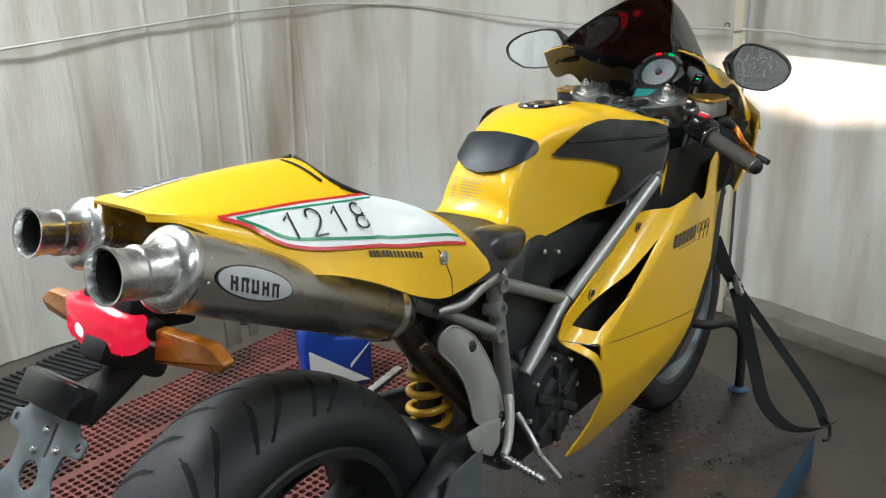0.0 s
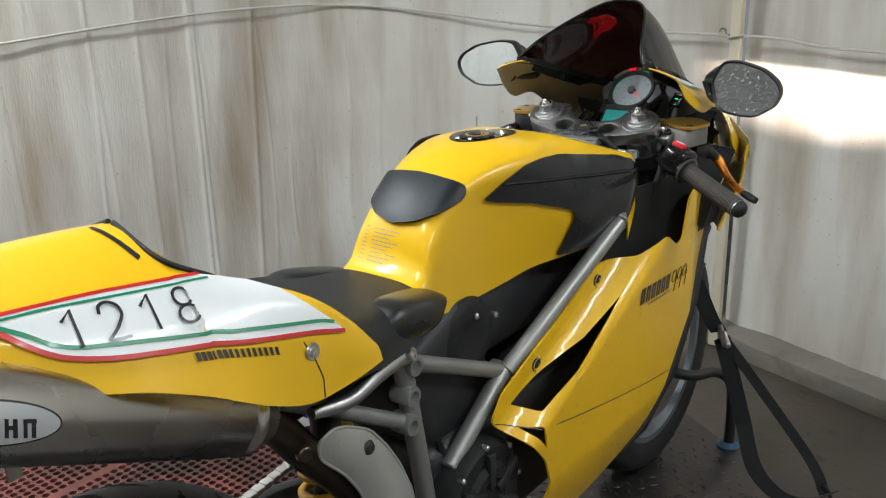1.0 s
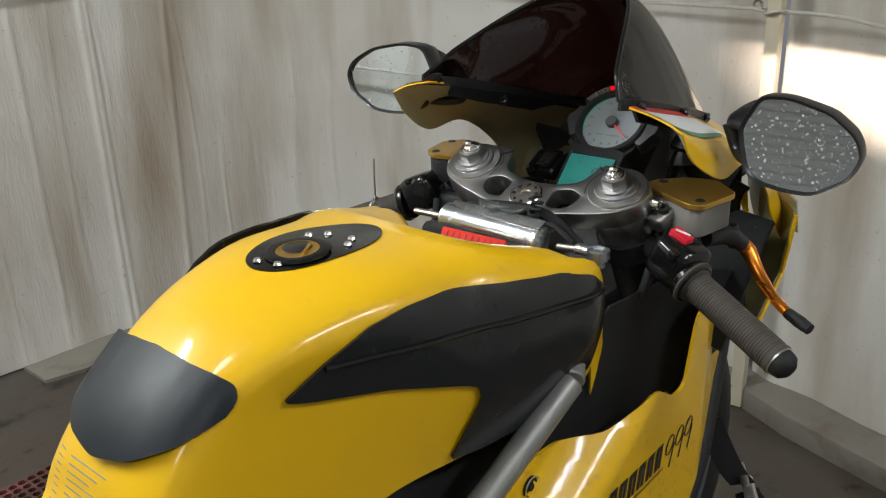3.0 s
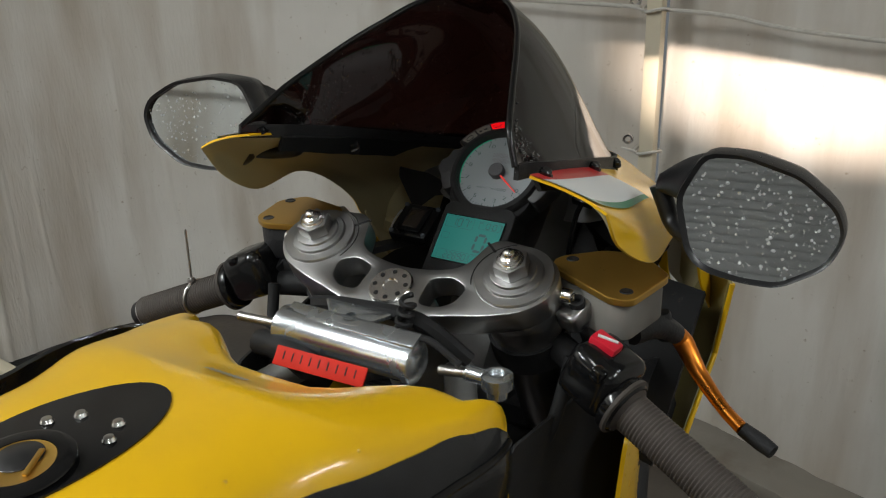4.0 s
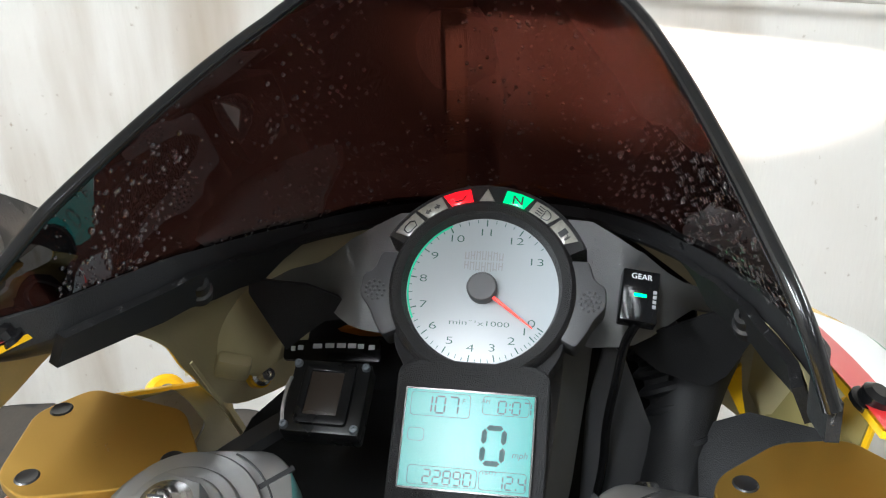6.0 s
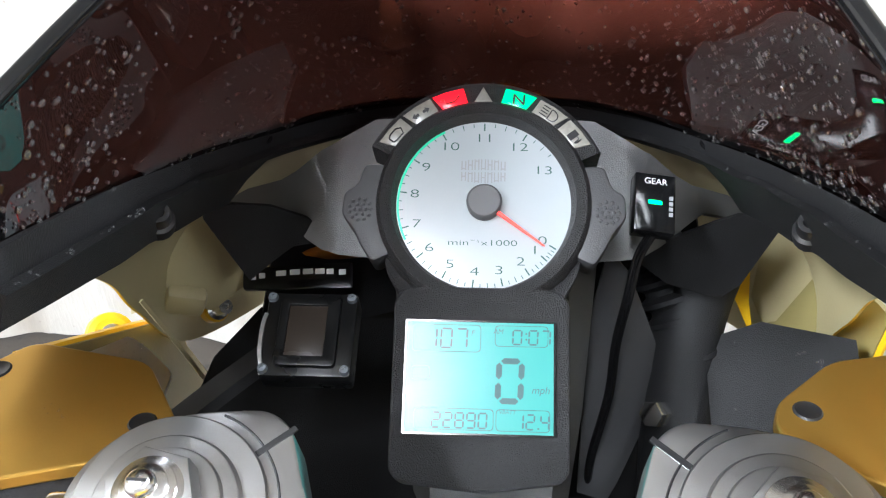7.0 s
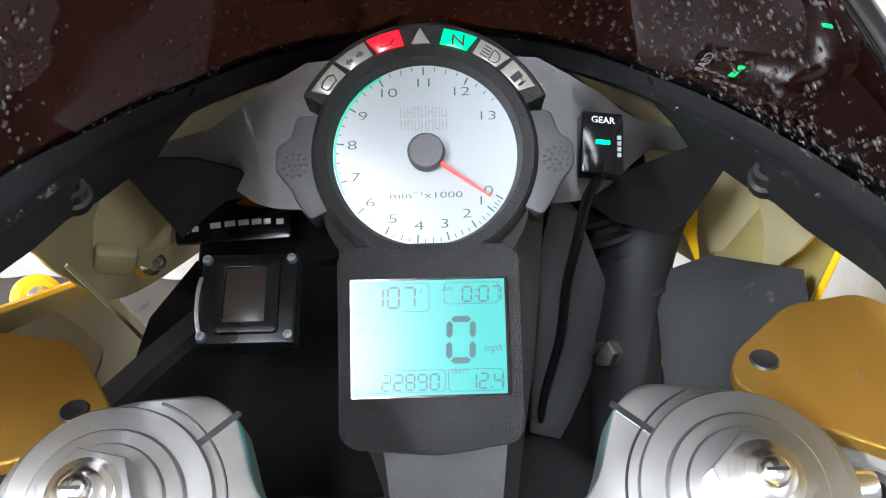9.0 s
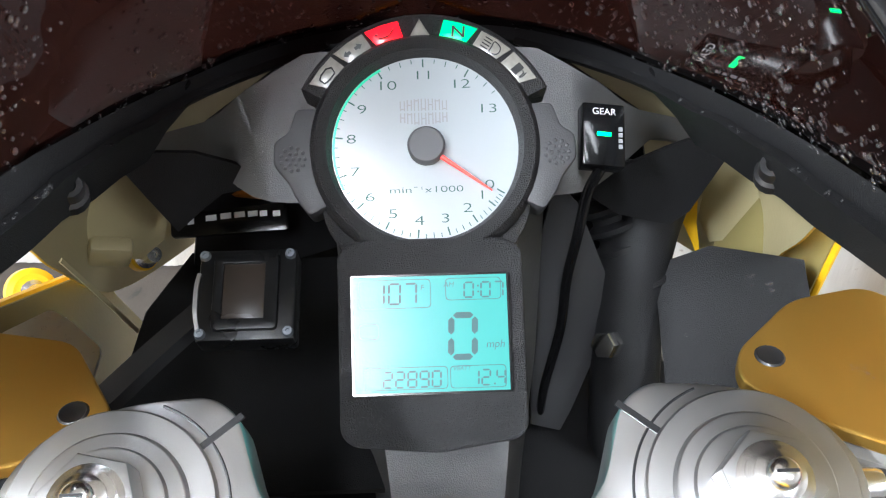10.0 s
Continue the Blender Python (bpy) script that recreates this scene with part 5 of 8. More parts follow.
def fairing(s):
    lay = lambda a, b: Vector((a, s * fair_y(a, b), b))
    bm = sheet(rounded(FAIR, 0.010, 2), 0.009, lay, holes=[rounded(VENT1, 0.006, 2), rounded(VENT2, 0.004, 2)], thick=0.004)
    if s > 0:
        bmesh.ops.recalc_face_normals(bm, faces=bm.faces)
    ob = part("side_fairing", bm, YELLOW, moto, "yellow side fairing with two vents", sharp=40)
    for x, z in ((0.885, 0.693), (0.702, 0.603)):
        p = lay(x, z)
        bm = bmesh.new()
        lathe(bm, axes(p, (0, s, 0)), [(0, 0.003), (0.004, 0.0035), (0.005, 0.001), (0.0085, 0.001), (0.0095, 0.003), (0.011, 0.002), (0.0115, 0)], 24)
        part("fastener", bm, BLACK, ob, "quarter-turn fastener")
        bm = bmesh.new()
        wire = [p + Vector((0.012 * math.cos(a), s * 0.004, 0.012 * math.sin(a))) for a in np.linspace(0.4, 5.2, 12)]
        tube(bm, wire, 0.0008, 6, 2)
        part("wire_ring", bm, STEEL, ob)
    for run in (((0.584, 0.549), (0.605, 0.540), (0.647, 0.525)), ((0.647, 0.525), (0.72, 0.510), (0.81, 0.494), (0.92, 0.475), (1.03, 0.456), (1.10, 0.445))):
        bm = bmesh.new()
        tube(bm, [lay(x, z) for x, z in run], 0.0011, 6, 6)
        part("panel_seam", bm, INK, ob, "dark joint between two fairing panels")
    # large wordmark as plain slanting strokes
    bm = bmesh.new()
    for k in range(6):
        for j in (0, 1):
            u = 0.950 + k * 0.0215 + j * 0.0095
            z = 0.634 - 0.06 * (u - 0.950)
            hgt = 0.029
            put_in(bm, [lay(u + dx + 0.22 * dz, z + dz) + Vector((0, s * 0.0012, 0)) for dx, dz in ((0, 0), (0.0068, 0), (0.0068, hgt), (0, hgt))], [(0, 1, 2, 3)])
        put_in(bm, [lay(0.950 + k * 0.0215 + dx, 0.634 - 0.06 * k * 0.0215 + dz) + Vector((0, s * 0.0012, 0)) for dx, dz in ((0.005, 0.0225), (0.0205, 0.0225), (0.0220, 0.029), (0.0065, 0.029))], [(0, 1, 2, 3)])
    for k in range(22):
        u = 0.985 + k * 0.0045
        z = 0.624 - 0.06 * (u - 0.985)
        put_in(bm, [lay(u + dx, z + dz) + Vector((0, s * 0.0012, 0)) for dx, dz in ((0, 0), (0.0022, 0), (0.0028, 0.004), (0.0006, 0.004))], [(0, 1, 2, 3)])
    part("wordmark", bm, INK, ob, "slanting black wordmark strokes")["kind"] = "stuff"
    bm = bmesh.new()
    for k in range(3):
        c = (1.098 + k * 0.027, 0.644 - k * 0.002)
        ring = [lay(c[0] + 0.010 * math.cos(a) + 0.004 * math.sin(a), c[1] + 0.011 * math.sin(a)) + Vector((0, s * 0.0014, 0)) for a in np.linspace(0, 2 * math.pi, 15)]
        tube(bm, ring, 0.0008, 5, 1)
        tail_ = [lay(c[0] + 0.010 + 0.002 - 0.012 * t, c[1] - 0.003 - 0.028 * t) + Vector((0, s * 0.0014, 0)) for t in (0, 0.5, 1)]
        tube(bm, tail_, 0.0008, 5, 2)
    part("model_mark", bm, INK, ob, "thin looping black marks")["kind"] = "stuff"
    # dark lining towards the front wheel
    bm = sheet([(1.025, 0.35), (1.12, 0.445), (1.232, 0.553), (1.37, 0.672), (1.395, 0.690), (1.43, 0.64), (1.28, 0.50), (1.10, 0.37)], 0.03, lambda a, b: Vector((a + 0.0, s * (fair_y(min(a, 1.37), b) - 0.010 - 0.9 * max(0, (a - 1.025) * 0.66 + 0.345 - b + 0.02)), b)), thick=0.004)
    part("inner_duct", bm, BLACK, ob, "black inner duct edge")
    lip_line = [(x + 0.010, s * (fair_y(x, z) - 0.008), z - 0.010) for x, z in ((0.95, 0.326), (1.02, 0.355), (1.115, 0.45), (1.225, 0.56), (1.355, 0.670), (1.375, 0.70))]
    part("edge_lip", tube(bmesh.new(), lip_line, [0.004, 0.013, 0.016, 0.016, 0.014, 0.006], 12, 1), BLACK, ob, "black rubber lip along the panel's front edge")
    return ob


def bead(ob, s, n, seed, x0, x1, z0, z1, small, large):
    """Water beads laid from the side on a panel."""
    rng = random.Random(seed)
    spots = []
    for k in range(n):
        x, z = x0 + (x1 - x0) * rng.random(), z0 + (z1 - z0) * rng.random()
        hit = surface_of(ob).ray_cast(Vector((x, s * 0.6, z)), Vector((0, -s, 0)))
        if hit[0] is not None and s * hit[0].y > 0.05:
            spots.append((hit[0], hit[1] if hit[1].y * s > 0 else -hit[1]))
    part("water_drop", drops(spots, seed + 1, small, large), WATER, ob, "beads of water on the paint")["kind"] = "stuff"


right_fairing = fairing(-1)
fairing(1)
bead(right_fairing, -1, 2600, 4, 0.57, 1.37, 0.28, 0.80, 0.0008, 0.0028)
bead(tank, -1, 160, 9, 0.5, 1.0, 0.74, 0.95, 0.0005, 0.0016)
bm = bmesh.new()
box(bm, pose(1.16, 0, 0.52, 0, 22, 0), 0.03, 0.30, 0.30, 0.005)
part("radiator", bm, ENGINE, moto, "black radiator")
# black inner panels between tank, forks and fairing
for s in (-1, 1):
    bm = sheet([(0.90, 0.735), (1.00, 0.78), (1.06, 0.82), (1.20, 0.82), (1.32, 0.78), (1.34, 0.70), (1.15, 0.67), (0.95, 0.68)], 0.03,
               lambda a, b: Vector((a, s * (0.128 + 0.18 * max(0, a - 0.98) + 0.15 * max(0, 0.74 - b)), b)), thick=0.003)
    part("inner_panel", bm, BLACK, moto, "black inner fairing panel")

# ---- forks and yoke: e ahead, y left, u up along the fork ----
FK = Matrix(((0.9135, 0, -0.4067), (0, 1, 0), (0.4067, 0, 0.9135))).to_4x4()
FK.translation = Vector((1.144, 0, 0.923))


def fk(e, y, u):
    return FK @ Vector((e, y, u))


half = [(-0.014, 0.0), (-0.010, 0.030), (0.000, 0.054), (0.032, 0.064), (0.039, 0.074), (0.037, 0.104), (0.026, 0.130), (0.008, 0.142), (-0.014, 0.140), (-0.034, 0.124), (-0.046, 0.096), (-0.056, 0.060), (-0.066, 0.028)]
YOKE = half + [(-0.069, 0.0)] + [(e, -y) for e, y in reversed(half[1:])]
HOLE = [(-0.021, 0.030), (-0.014, 0.050), (-0.022, 0.067), (-0.040, 0.063), (-0.049, 0.050), (-0.049, 0.032)]
bm = bmesh.new()
prism(bm, FK @ Matrix.Translation((0, 0, -0.024)), rounded(YOKE, 0.012, 4), 0.024, holes=[rounded(HOLE, 0.006, 3), rounded([(e, -y) for e, y in HOLE], 0.006, 3)], bev=0.0016)
yoke = part("top_yoke", bm, ALU, moto, "satin aluminium top yoke")
stem = part("stem_nut", lathe(bmesh.new(), FK @ Matrix.Translation((-0.0385, 0, 0)), [(0, 0.002), (0.006, 0.002), (0.007, 0.0035), (0.019, 0.0035), (0.0205, 0.002), (0.0205, 0)], 36), CHROME, yoke, "round steel stem nut")
bm = bmesh.new()
for k in range(8):
    a = k * math.pi / 4 + 0.2
    lathe(bm, FK @ Matrix.Translation((-0.0385 + 0.0145 * math.cos(a), 0.0145 * math.sin(a), 0.0037)), [(0, 0.0002), (0.0022, 0.0002)], 10)
g = part("nut_hole", bm, INK, yoke)
g["kind"] = "stuff"
for s in (-1, 1):
    c = 0.1025 * s
    m = FK @ Matrix.Translation((0, c, 0))
    fork = part("fork_leg", lathe(bmesh.new(), m, [(0.0, -0.04), (0.0268, -0.04), (0.0268, -0.36), (0.030, -0.365), (0.030, -0.40), (0.022, -0.405), (0.0215, -0.60), (0, -0.60)], 40), surf("fork_dark_metal", (0.16, 0.16, 0.16), 0.35, 0.9, 0.2, 30) if s < 0 else bpy.data.materials["fork_dark_metal"], moto, "dark metal fork leg")
    part("fork_collar", lathe(bmesh.new(), m, [(0.0268, -0.024), (0.036, -0.024), (0.0365, -0.026), (0.0365, -0.036), (0.033, -0.045), (0.033, -0.062), (0.029, -0.066), (0.0268, -0.068)], 44), ALU, fork, "aluminium fork collar")
    part("fork_cap", lathe(bmesh.new(), m, [(0.0345, 0), (0.0345, 0.0018), (0.0338, 0.0028), (0.0262, 0.0036), (0.0255, 0.0060), (0.0250, 0.0064), (0.0205, 0.0072), (0.0198, 0.0092), (0.0190, 0.0095), (0, 0.0095)], 64), ALU, fork, "turned aluminium fork cap", sharp=28)
    hexa = [(0.0160 * math.cos(k * math.pi / 3 + 0.3), 0.0160 * math.sin(k * math.pi / 3 + 0.3)) for k in range(6)]
    bm = bmesh.new()
    prism(bm, m @ Matrix.Translation((0, 0, 0.0095)), hexa, 0.013, bev=0.0012)
    part("hex_nut", bm, ALU, fork, "hexagonal preload nut")
    bm = lathe(bmesh.new(), m, [(0, 0.0335), (0.0015, 0.0334), (0.0032, 0.0328), (0.0045, 0.0315), (0.0050, 0.030), (0.0050, 0.0285), (0.0062, 0.0282), (0.0078, 0.0272), (0.0078, 0.0255), (0.0098, 0.0250), (0.0098, 0.0232), (0.0118, 0.0226), (0.0125, 0.0215), (0.0125, 0.0195)], 28)
    part("adjuster", bm, CHROME, fork, "polished rebound adjuster")
    bm = bmesh.new()
    box(bm, m @ Matrix.Translation((0, 0, 0.0334)), 0.0010, 0.0064, 0.0006)
    part("slot", bm, INK, fork)
    # slit of the pinch clamp and its bolts
    bm = bmesh.new()
    d = Vector((0.62, -0.78 * s, 0)).normalized()
    box(bm, m @ Matrix.Translation(d * 0.040 + Vector((0, 0, 0.0))) @ Matrix.Rotation(math.atan2(d.y, d.x), 4, "Z"), 0.022, 0.0022, 0.0012)
    part("clamp_slit", bm, INK, yoke)
    ringp = [FK @ Vector((0.0380 * math.cos(a), c + 0.0380 * math.sin(a), 0.0001)) for a in np.linspace(math.atan2(d.y, d.x) - (0.55 if s < 0 else 1.15), math.atan2(d.y, d.x) + (1.15 if s < 0 else 0.55), 32)]
    part("clamp_line", tube(bmesh.new(), ringp, 0.0005, 6, 1), INK, yoke, "machined groove line")
    bm = bmesh.new()
    lathe(bm, axes(fk(0.004, c + s * 0.041, -0.015), (0, s, 0)), [(0, 0.006), (0.003, 0.006), (0.0035, 0.008), (0.006, 0.008), (0.0065, 0.006), (0.0065, -0.002)], 18)
    part("pinch_bolt", bm, CHROME, yoke)

# lower yoke
bm = bmesh.new()
prism(bm, FK @ Matrix.Translation((0, 0, -0.235)), rounded(YOKE, 0.012, 3), 0.03)
part("lower_yoke", bm, ENGINE, moto, "black lower yoke")

# ---- handlebars ----
def at_bar(s, t, up=0.0, fwd=0.0):
    a, b = Vector((1.140, s * 0.135, 0.876)), Vector((1.083, s * 0.311, 0.807))
    if s > 0:
        a, b = Vector((1.163, 0.135, 0.882)), Vector((1.125, 0.345, 0.794))
    d = (b - a).normalized()
    f = Vector((1, 0, 0)) - d * d.x
    f.normalize()
    w = d.cross(f) * (1 if d.cross(f).z > 0 else -1)
    return a + (b - a) * t + w * up + f * fwd, d, f, w


def bar_axes(s, t, up=0.0, fwd=0.0):
    p, d, f, w = at_bar(s, t, up, fwd)
    return axes(p, d, f)


for s in (-1, 1):
    bm = bmesh.new()
    lathe(bm, FK @ Matrix.Translation((0, s * 0.1025, -0.09)), [(0.027, 0), (0.036, 0), (0.036, 0.028), (0.027, 0.028)], 32, True)
    rod(bm, fk(0.0, s * 0.125, -0.076), at_bar(s, 0.35)[0], 0.013)
    bar = part("clip_on_bar", bm, BLACK, moto, "black clip-on handlebar")
    m = bar_axes(s, 0.43)
    L = 0.126 if s < 0 else 0.130
    prof = [(0.011, 0.0), (0.026, 0.001), (0.0265, 0.004), (0.022, 0.006), (0.0185, 0.009)]
    n = 34
    for k in range(n):
        z = 0.010 + (L - 0.016) * k / n
        prof += [(0.0168, z), (0.0174, z + 0.0007), (0.0174, z + 0.0017), (0.0168, z + 0.0024)]
    prof += [(0.017, L - 0.004), (0.0175, L - 0.002), (0.0175, L), (0.012, L)]
    grip = part("grip", lathe(bmesh.new(), m, prof, 40), GRIP, bar, "worn brown-grey ribbed rubber grip")
    part("bar_end", lathe(bmesh.new(), m, [(0.013, L), (0.0155, L + 0.001), (0.0155, L + 0.006), (0.014, L + 0.012), (0.008, L + 0.017), (0, L + 0.018)], 28), BLACK, bar, "black bar end plug")
    part("end_ring", lathe(bmesh.new(), m, [(0.012, L - 0.001), (0.0165, L - 0.001), (0.0165, L + 0.002), (0.012, L + 0.002)], 28, True), STEEL, bar)
    # switch housing
    bm = bmesh.new()
    box(bm, bar_axes(s, 0.29, 0.007, 0.003), 0.054, 0.050, 0.050, 0.012, 3)
    lathe(bm, bar_axes(s, 0.40), [(0, 0), (0.024, 0), (0.025, 0.002), (0.025, 0.010), (0.022, 0.013), (0, 0.013)], 28)
    sw = part("switch_housing", bm, GLOSSY, bar, "black switch housing")
    if s < 0:
        bm = bmesh.new()
        box(bm, bar_axes(s, 0.245, 0.033, 0.002) @ Matrix.Rotation(radians(8), 4, "Y"), 0.017, 0.010, 0.024, 0.0025)
        part("kill_switch", bm, REDSW, sw, "red kill switch")
        bm = bmesh.new()
        box(bm, bar_axes(s, 0.245, 0.0385, 0.002) @ Matrix.Rotation(radians(35), 4, "Y"), 0.003, 0.001, 0.017)
        part("switch_mark", bm, WHITE, sw)
        bm = bmesh.new()
        box(bm, bar_axes(s, 0.33, 0.024, -0.020), 0.014, 0.012, 0.012, 0.003)
        part("start_button", bm, GLOSSY, sw)
    else:
        for t, f in ((0.24, -0.012), (0.31, -0.018), (0.36, -0.004), (0.27, 0.010)):
            bm = bmesh.new()
            box(bm, bar_axes(s, t, 0.027, f), 0.012, 0.008, 0.010, 0.002)
            part("switch_button", bm, GLOSSY, sw)
        zt = [at_bar(s, 0.67)[0] + Vector((0.019 * math.cos(a), 0, 0.019 * math.sin(a))) for a in np.linspace(0, 2 * math.pi, 17)]
        bm = bmesh.new()
        tube(bm, zt, 0.0016, 6, 1)
        p = at_bar(s, 0.67)[0] + Vector((-0.004, 0, 0.018))
        box(bm, Matrix.Translation(p + Vector((0, 0, 0.003))), 0.007, 0.006, 0.006, 0.001)
        rod(bm, p, p + Vector((0.004, 0.002, 0.060)), 0.0014, 8)
        part("cable_tie", bm, STEEL, grip, "grey cable tie with its end standing up")
        continue
    # brake lever
    bm = bmesh.new()
    tube(bm, [(1.2440, -0.2160, 0.848), (1.2480, -0.2230, 0.838), (1.2365, -0.2420, 0.8175), (1.216, -0.2680, 0.803), (1.202, -0.2895, 0.795)], [0.0085, 0.0095, 0.0075, 0.0060, 0.0060], 14)
    lever = part("brake_lever", bm, ORANGE, bar, "orange anodised brake lever")
    bm = bmesh.new()
    tube(bm, [(1.196, -0.190, 0.866), (1.226, -0.203, 0.862), (1.2445, -0.2165, 0.8475)], [0.011, 0.012, 0.0095], 12)
    lathe(bm, axes((1.236, -0.209, 0.846), (-0.15, 0.1, 1)), [(0, 0), (0.007, 0), (0.007, 0.026), (0.0055, 0.028), (0, 0.028)], 16)
    part("lever_pivot", bm, ENGINE, lever, "black pivot of the lever")
    bm = bmesh.new()
    tube(bm, [(1.202, -0.2895, 0.795), (1.199, -0.305, 0.789), (1.194, -0.318, 0.7855)], [0.0065, 0.0075, 0.0065], 12)
    part("lever_tip", bm, BLACK, lever, "black lever tip")
bm = bmesh.new()
tube(bm, [(1.213, 0.195, 0.868), (1.236, 0.225, 0.852), (1.243, 0.262, 0.830), (1.230, 0.320, 0.785)], [0.010, 0.0085, 0.007, 0.006], 12)
part("clutch_lever", bm, ORANGE, moto, "orange anodised clutch lever")

# fluid reservoirs with gold covers
def reservoir(outline, top, screws, s):
    bm = bmesh.new()
    prism(bm, Matrix.Translation((0, 0, top - 0.0065)), rounded(outline, 0.008, 6), 0.0065, bev=0.0010)
    cov = part("reservoir_cover", bm, GOLD, moto, "gold anodised reservoir cover", sharp=20)
    cx, cy = sum(p[0] for p in outline) / len(outline), sum(p[1] for p in outline) / len(outline)
    small = [(cx + (x - cx) * 0.93, cy + (y - cy) * 0.93) for x, y in outline]
    bm = bmesh.new()
    prism(bm, Matrix.Translation((0, 0, top - 0.040)), rounded(small, 0.008, 4), 0.0335, bev=0.002)
    part("reservoir_body", bm, surf("milky_plastic", (0.24, 0.23, 0.21), 0.4, 0, 0.15, 30) if s < 0 else ENGINE, cov, "cast reservoir body")
    for x, y in screws:
        bm = bmesh.new()
        lathe(bm, Matrix.Translation((x, y, top)), [(0, 0.0003), (0.0042, 0.0003), (0.0050, 0.0007), (0.0058, 0)], 18)
        part("cover_screw", bm, INK, cov, "black recessed screw")
    bm = bmesh.new()
    tube(bm, [(cx - 0.02, cy, top - 0.045), (cx - 0.025, cy + s * 0.012, top - 0.06), (1.165, s * 0.185, 0.872)], 0.014, 14)
    part("master_cylinder", bm, ENGINE, cov)


reservoir([(1.197, -0.114), (1.211, -0.118), (1.238, -0.147), (1.245, -0.180), (1.212, -0.216), (1.152, -0.203), (1.148, -0.186), (1.180, -0.128)], 0.920, [(1.207, -0.129), (1.166, -0.193)], -1)
reservoir([(1.158, 0.186), (1.170, 0.206), (1.218, 0.215), (1.242, 0.196), (1.230, 0.140), (1.192, 0.115), (1.178, 0.121)], 0.917, [(1.193, 0.130), (1.222, 0.203), (1.172, 0.191)], 1)

# steering damper across the front of the tank
a, b = Vector((1.038, 0.066, 0.888)), Vector((1.041, -0.086, 0.884))
damper = part("steering_damper", lathe(bmesh.new(), axes(a, b - a), [(0, 0), (0.016, 0), (0.0182, 0.002), (0.0182, 0.012), (0.0175, 0.014), (0.0175, 0.125), (0.0182, 0.127), (0.0182, 0.133), (0.013, 0.136), (0, 0.136)], 36), DAMP, moto, "satin steering damper cylinder")
for p, q in ((b, Vector((1.049, -0.118, 0.884))), (a, a + Vector((-0.006, 0.045, 0.001)))):
    part("damper_rod", rod(bmesh.new(), p, q, 0.004, 10), STEEL, damper)
bm = bmesh.new()
box(bm, axes((1.041, -0.005, 0.9035), (-0.3, 0, 0.95), (0, 1, 0)), 0.128, 0.016, 0.005, 0.0015)
part("damper_rib", bm, DAMP, damper, "flat rib on the damper body")
bm = bmesh.new()
lathe(bm, axes((1.0505, -0.133, 0.868), (0, 0, 1)), [(0, 0), (0.008, 0), (0.008, 0.008), (0.0125, 0.009), (0.0125, 0.019), (0.009, 0.021), (0.006, 0.021), (0.006, 0.018), (0, 0.018)], 24)
rod(bm, (1.0500, -0.126, 0.882), (1.0475, -0.106, 0.884), 0.0065, 14)
part("ball_joint", bm, DAMP, damper, "aluminium ball joint")
bm = bmesh.new()
prism(bm, axes((1.050, 0.000, 0.9045), (-0.25, 0, 0.97), (0, 1, 0)), rounded([(-0.035, -0.012), (0.035, -0.012), (0.012, 0.012), (-0.012, 0.012)], 0.006), 0.004, holes=[circ(0, 0.002, 0.005)], bev=0.0006)
part("damper_bracket", bm, DAMP, damper, "aluminium damper bracket")
bm = bmesh.new()
box(bm, pose(1.000, -0.002, 0.886, 0, -50, 2), 0.016, 0.086, 0.002, 0.0006)
tag = part("red_tag", bm, surf("red_tag_paper", (0.62, 0.025, 0.012), 0.6, 0, 0.25, 60, Specular_IOR_Level=0.2), moto, "red printed warning tag")
bm = bmesh.new()
for k in range(9):
    box(bm, pose(1.000, -0.002, 0.886, 0, -50, 2) @ Matrix.Translation((0.001, -0.034 + k * 0.0085, 0.0012)), 0.007, 0.0009, 0.0004)
g = part("tag_print", bm, BLACK, tag, "rows of dark print")
g["kind"] = "stuff"
bm = bmesh.new()
coilw = [(1.068 + 0.006 * math.cos(t) - 0.0006 * t, -0.045 + 0.006 * math.sin(t), 0.925 - 0.0011 * t) for t in np.linspace(0, 30, 70)]
tube(bm, coilw, 0.0022, 6, 0)
tube(bm, [(1.05, -0.045, 0.893), (1.046, -0.075, 0.905), (1.043, -0.105, 0.892)], 0.003, 8)
tube(bm, [(1.09, 0.07, 0.885), (1.075, 0.02, 0.90), (1.07, -0.05, 0.905), (1.085, -0.09, 0.87)], 0.007, 8)
tube(bm, [(1.03, 0.085, 0.87), (1.02, 0.05, 0.878), (1.015, 0.02, 0.87)], 0.012, 10)
part("cockpit_cable", bm, BLACK, moto, "black coiled cables in front of the tank")
for s in (-1, 1):
    part("brake_hose", tube(bmesh.new(), [(1.135, s * 0.16, 0.865), (1.11, s * 0.15, 0.80), (1.09, s * 0.125, 0.76), (1.08, s * 0.11, 0.72)], 0.006, 10), BLACK, moto, "black brake hose")

# ---- instrument cluster: a right, b up the face, c out of it ----
DA = math.radians(44)
DM = Matrix(((0, math.cos(DA), -math.sin(DA)), (-1, 0, 0), (0, math.sin(DA), math.cos(DA)))).to_4x4()
DM.translation = Vector((1.3126, -0.001, 0.9497))
DM = DM @ Matrix.Scale(0.955, 4)


def dm(a, b, c=0.0):
    return DM @ Matrix.Translation((a, b, c))


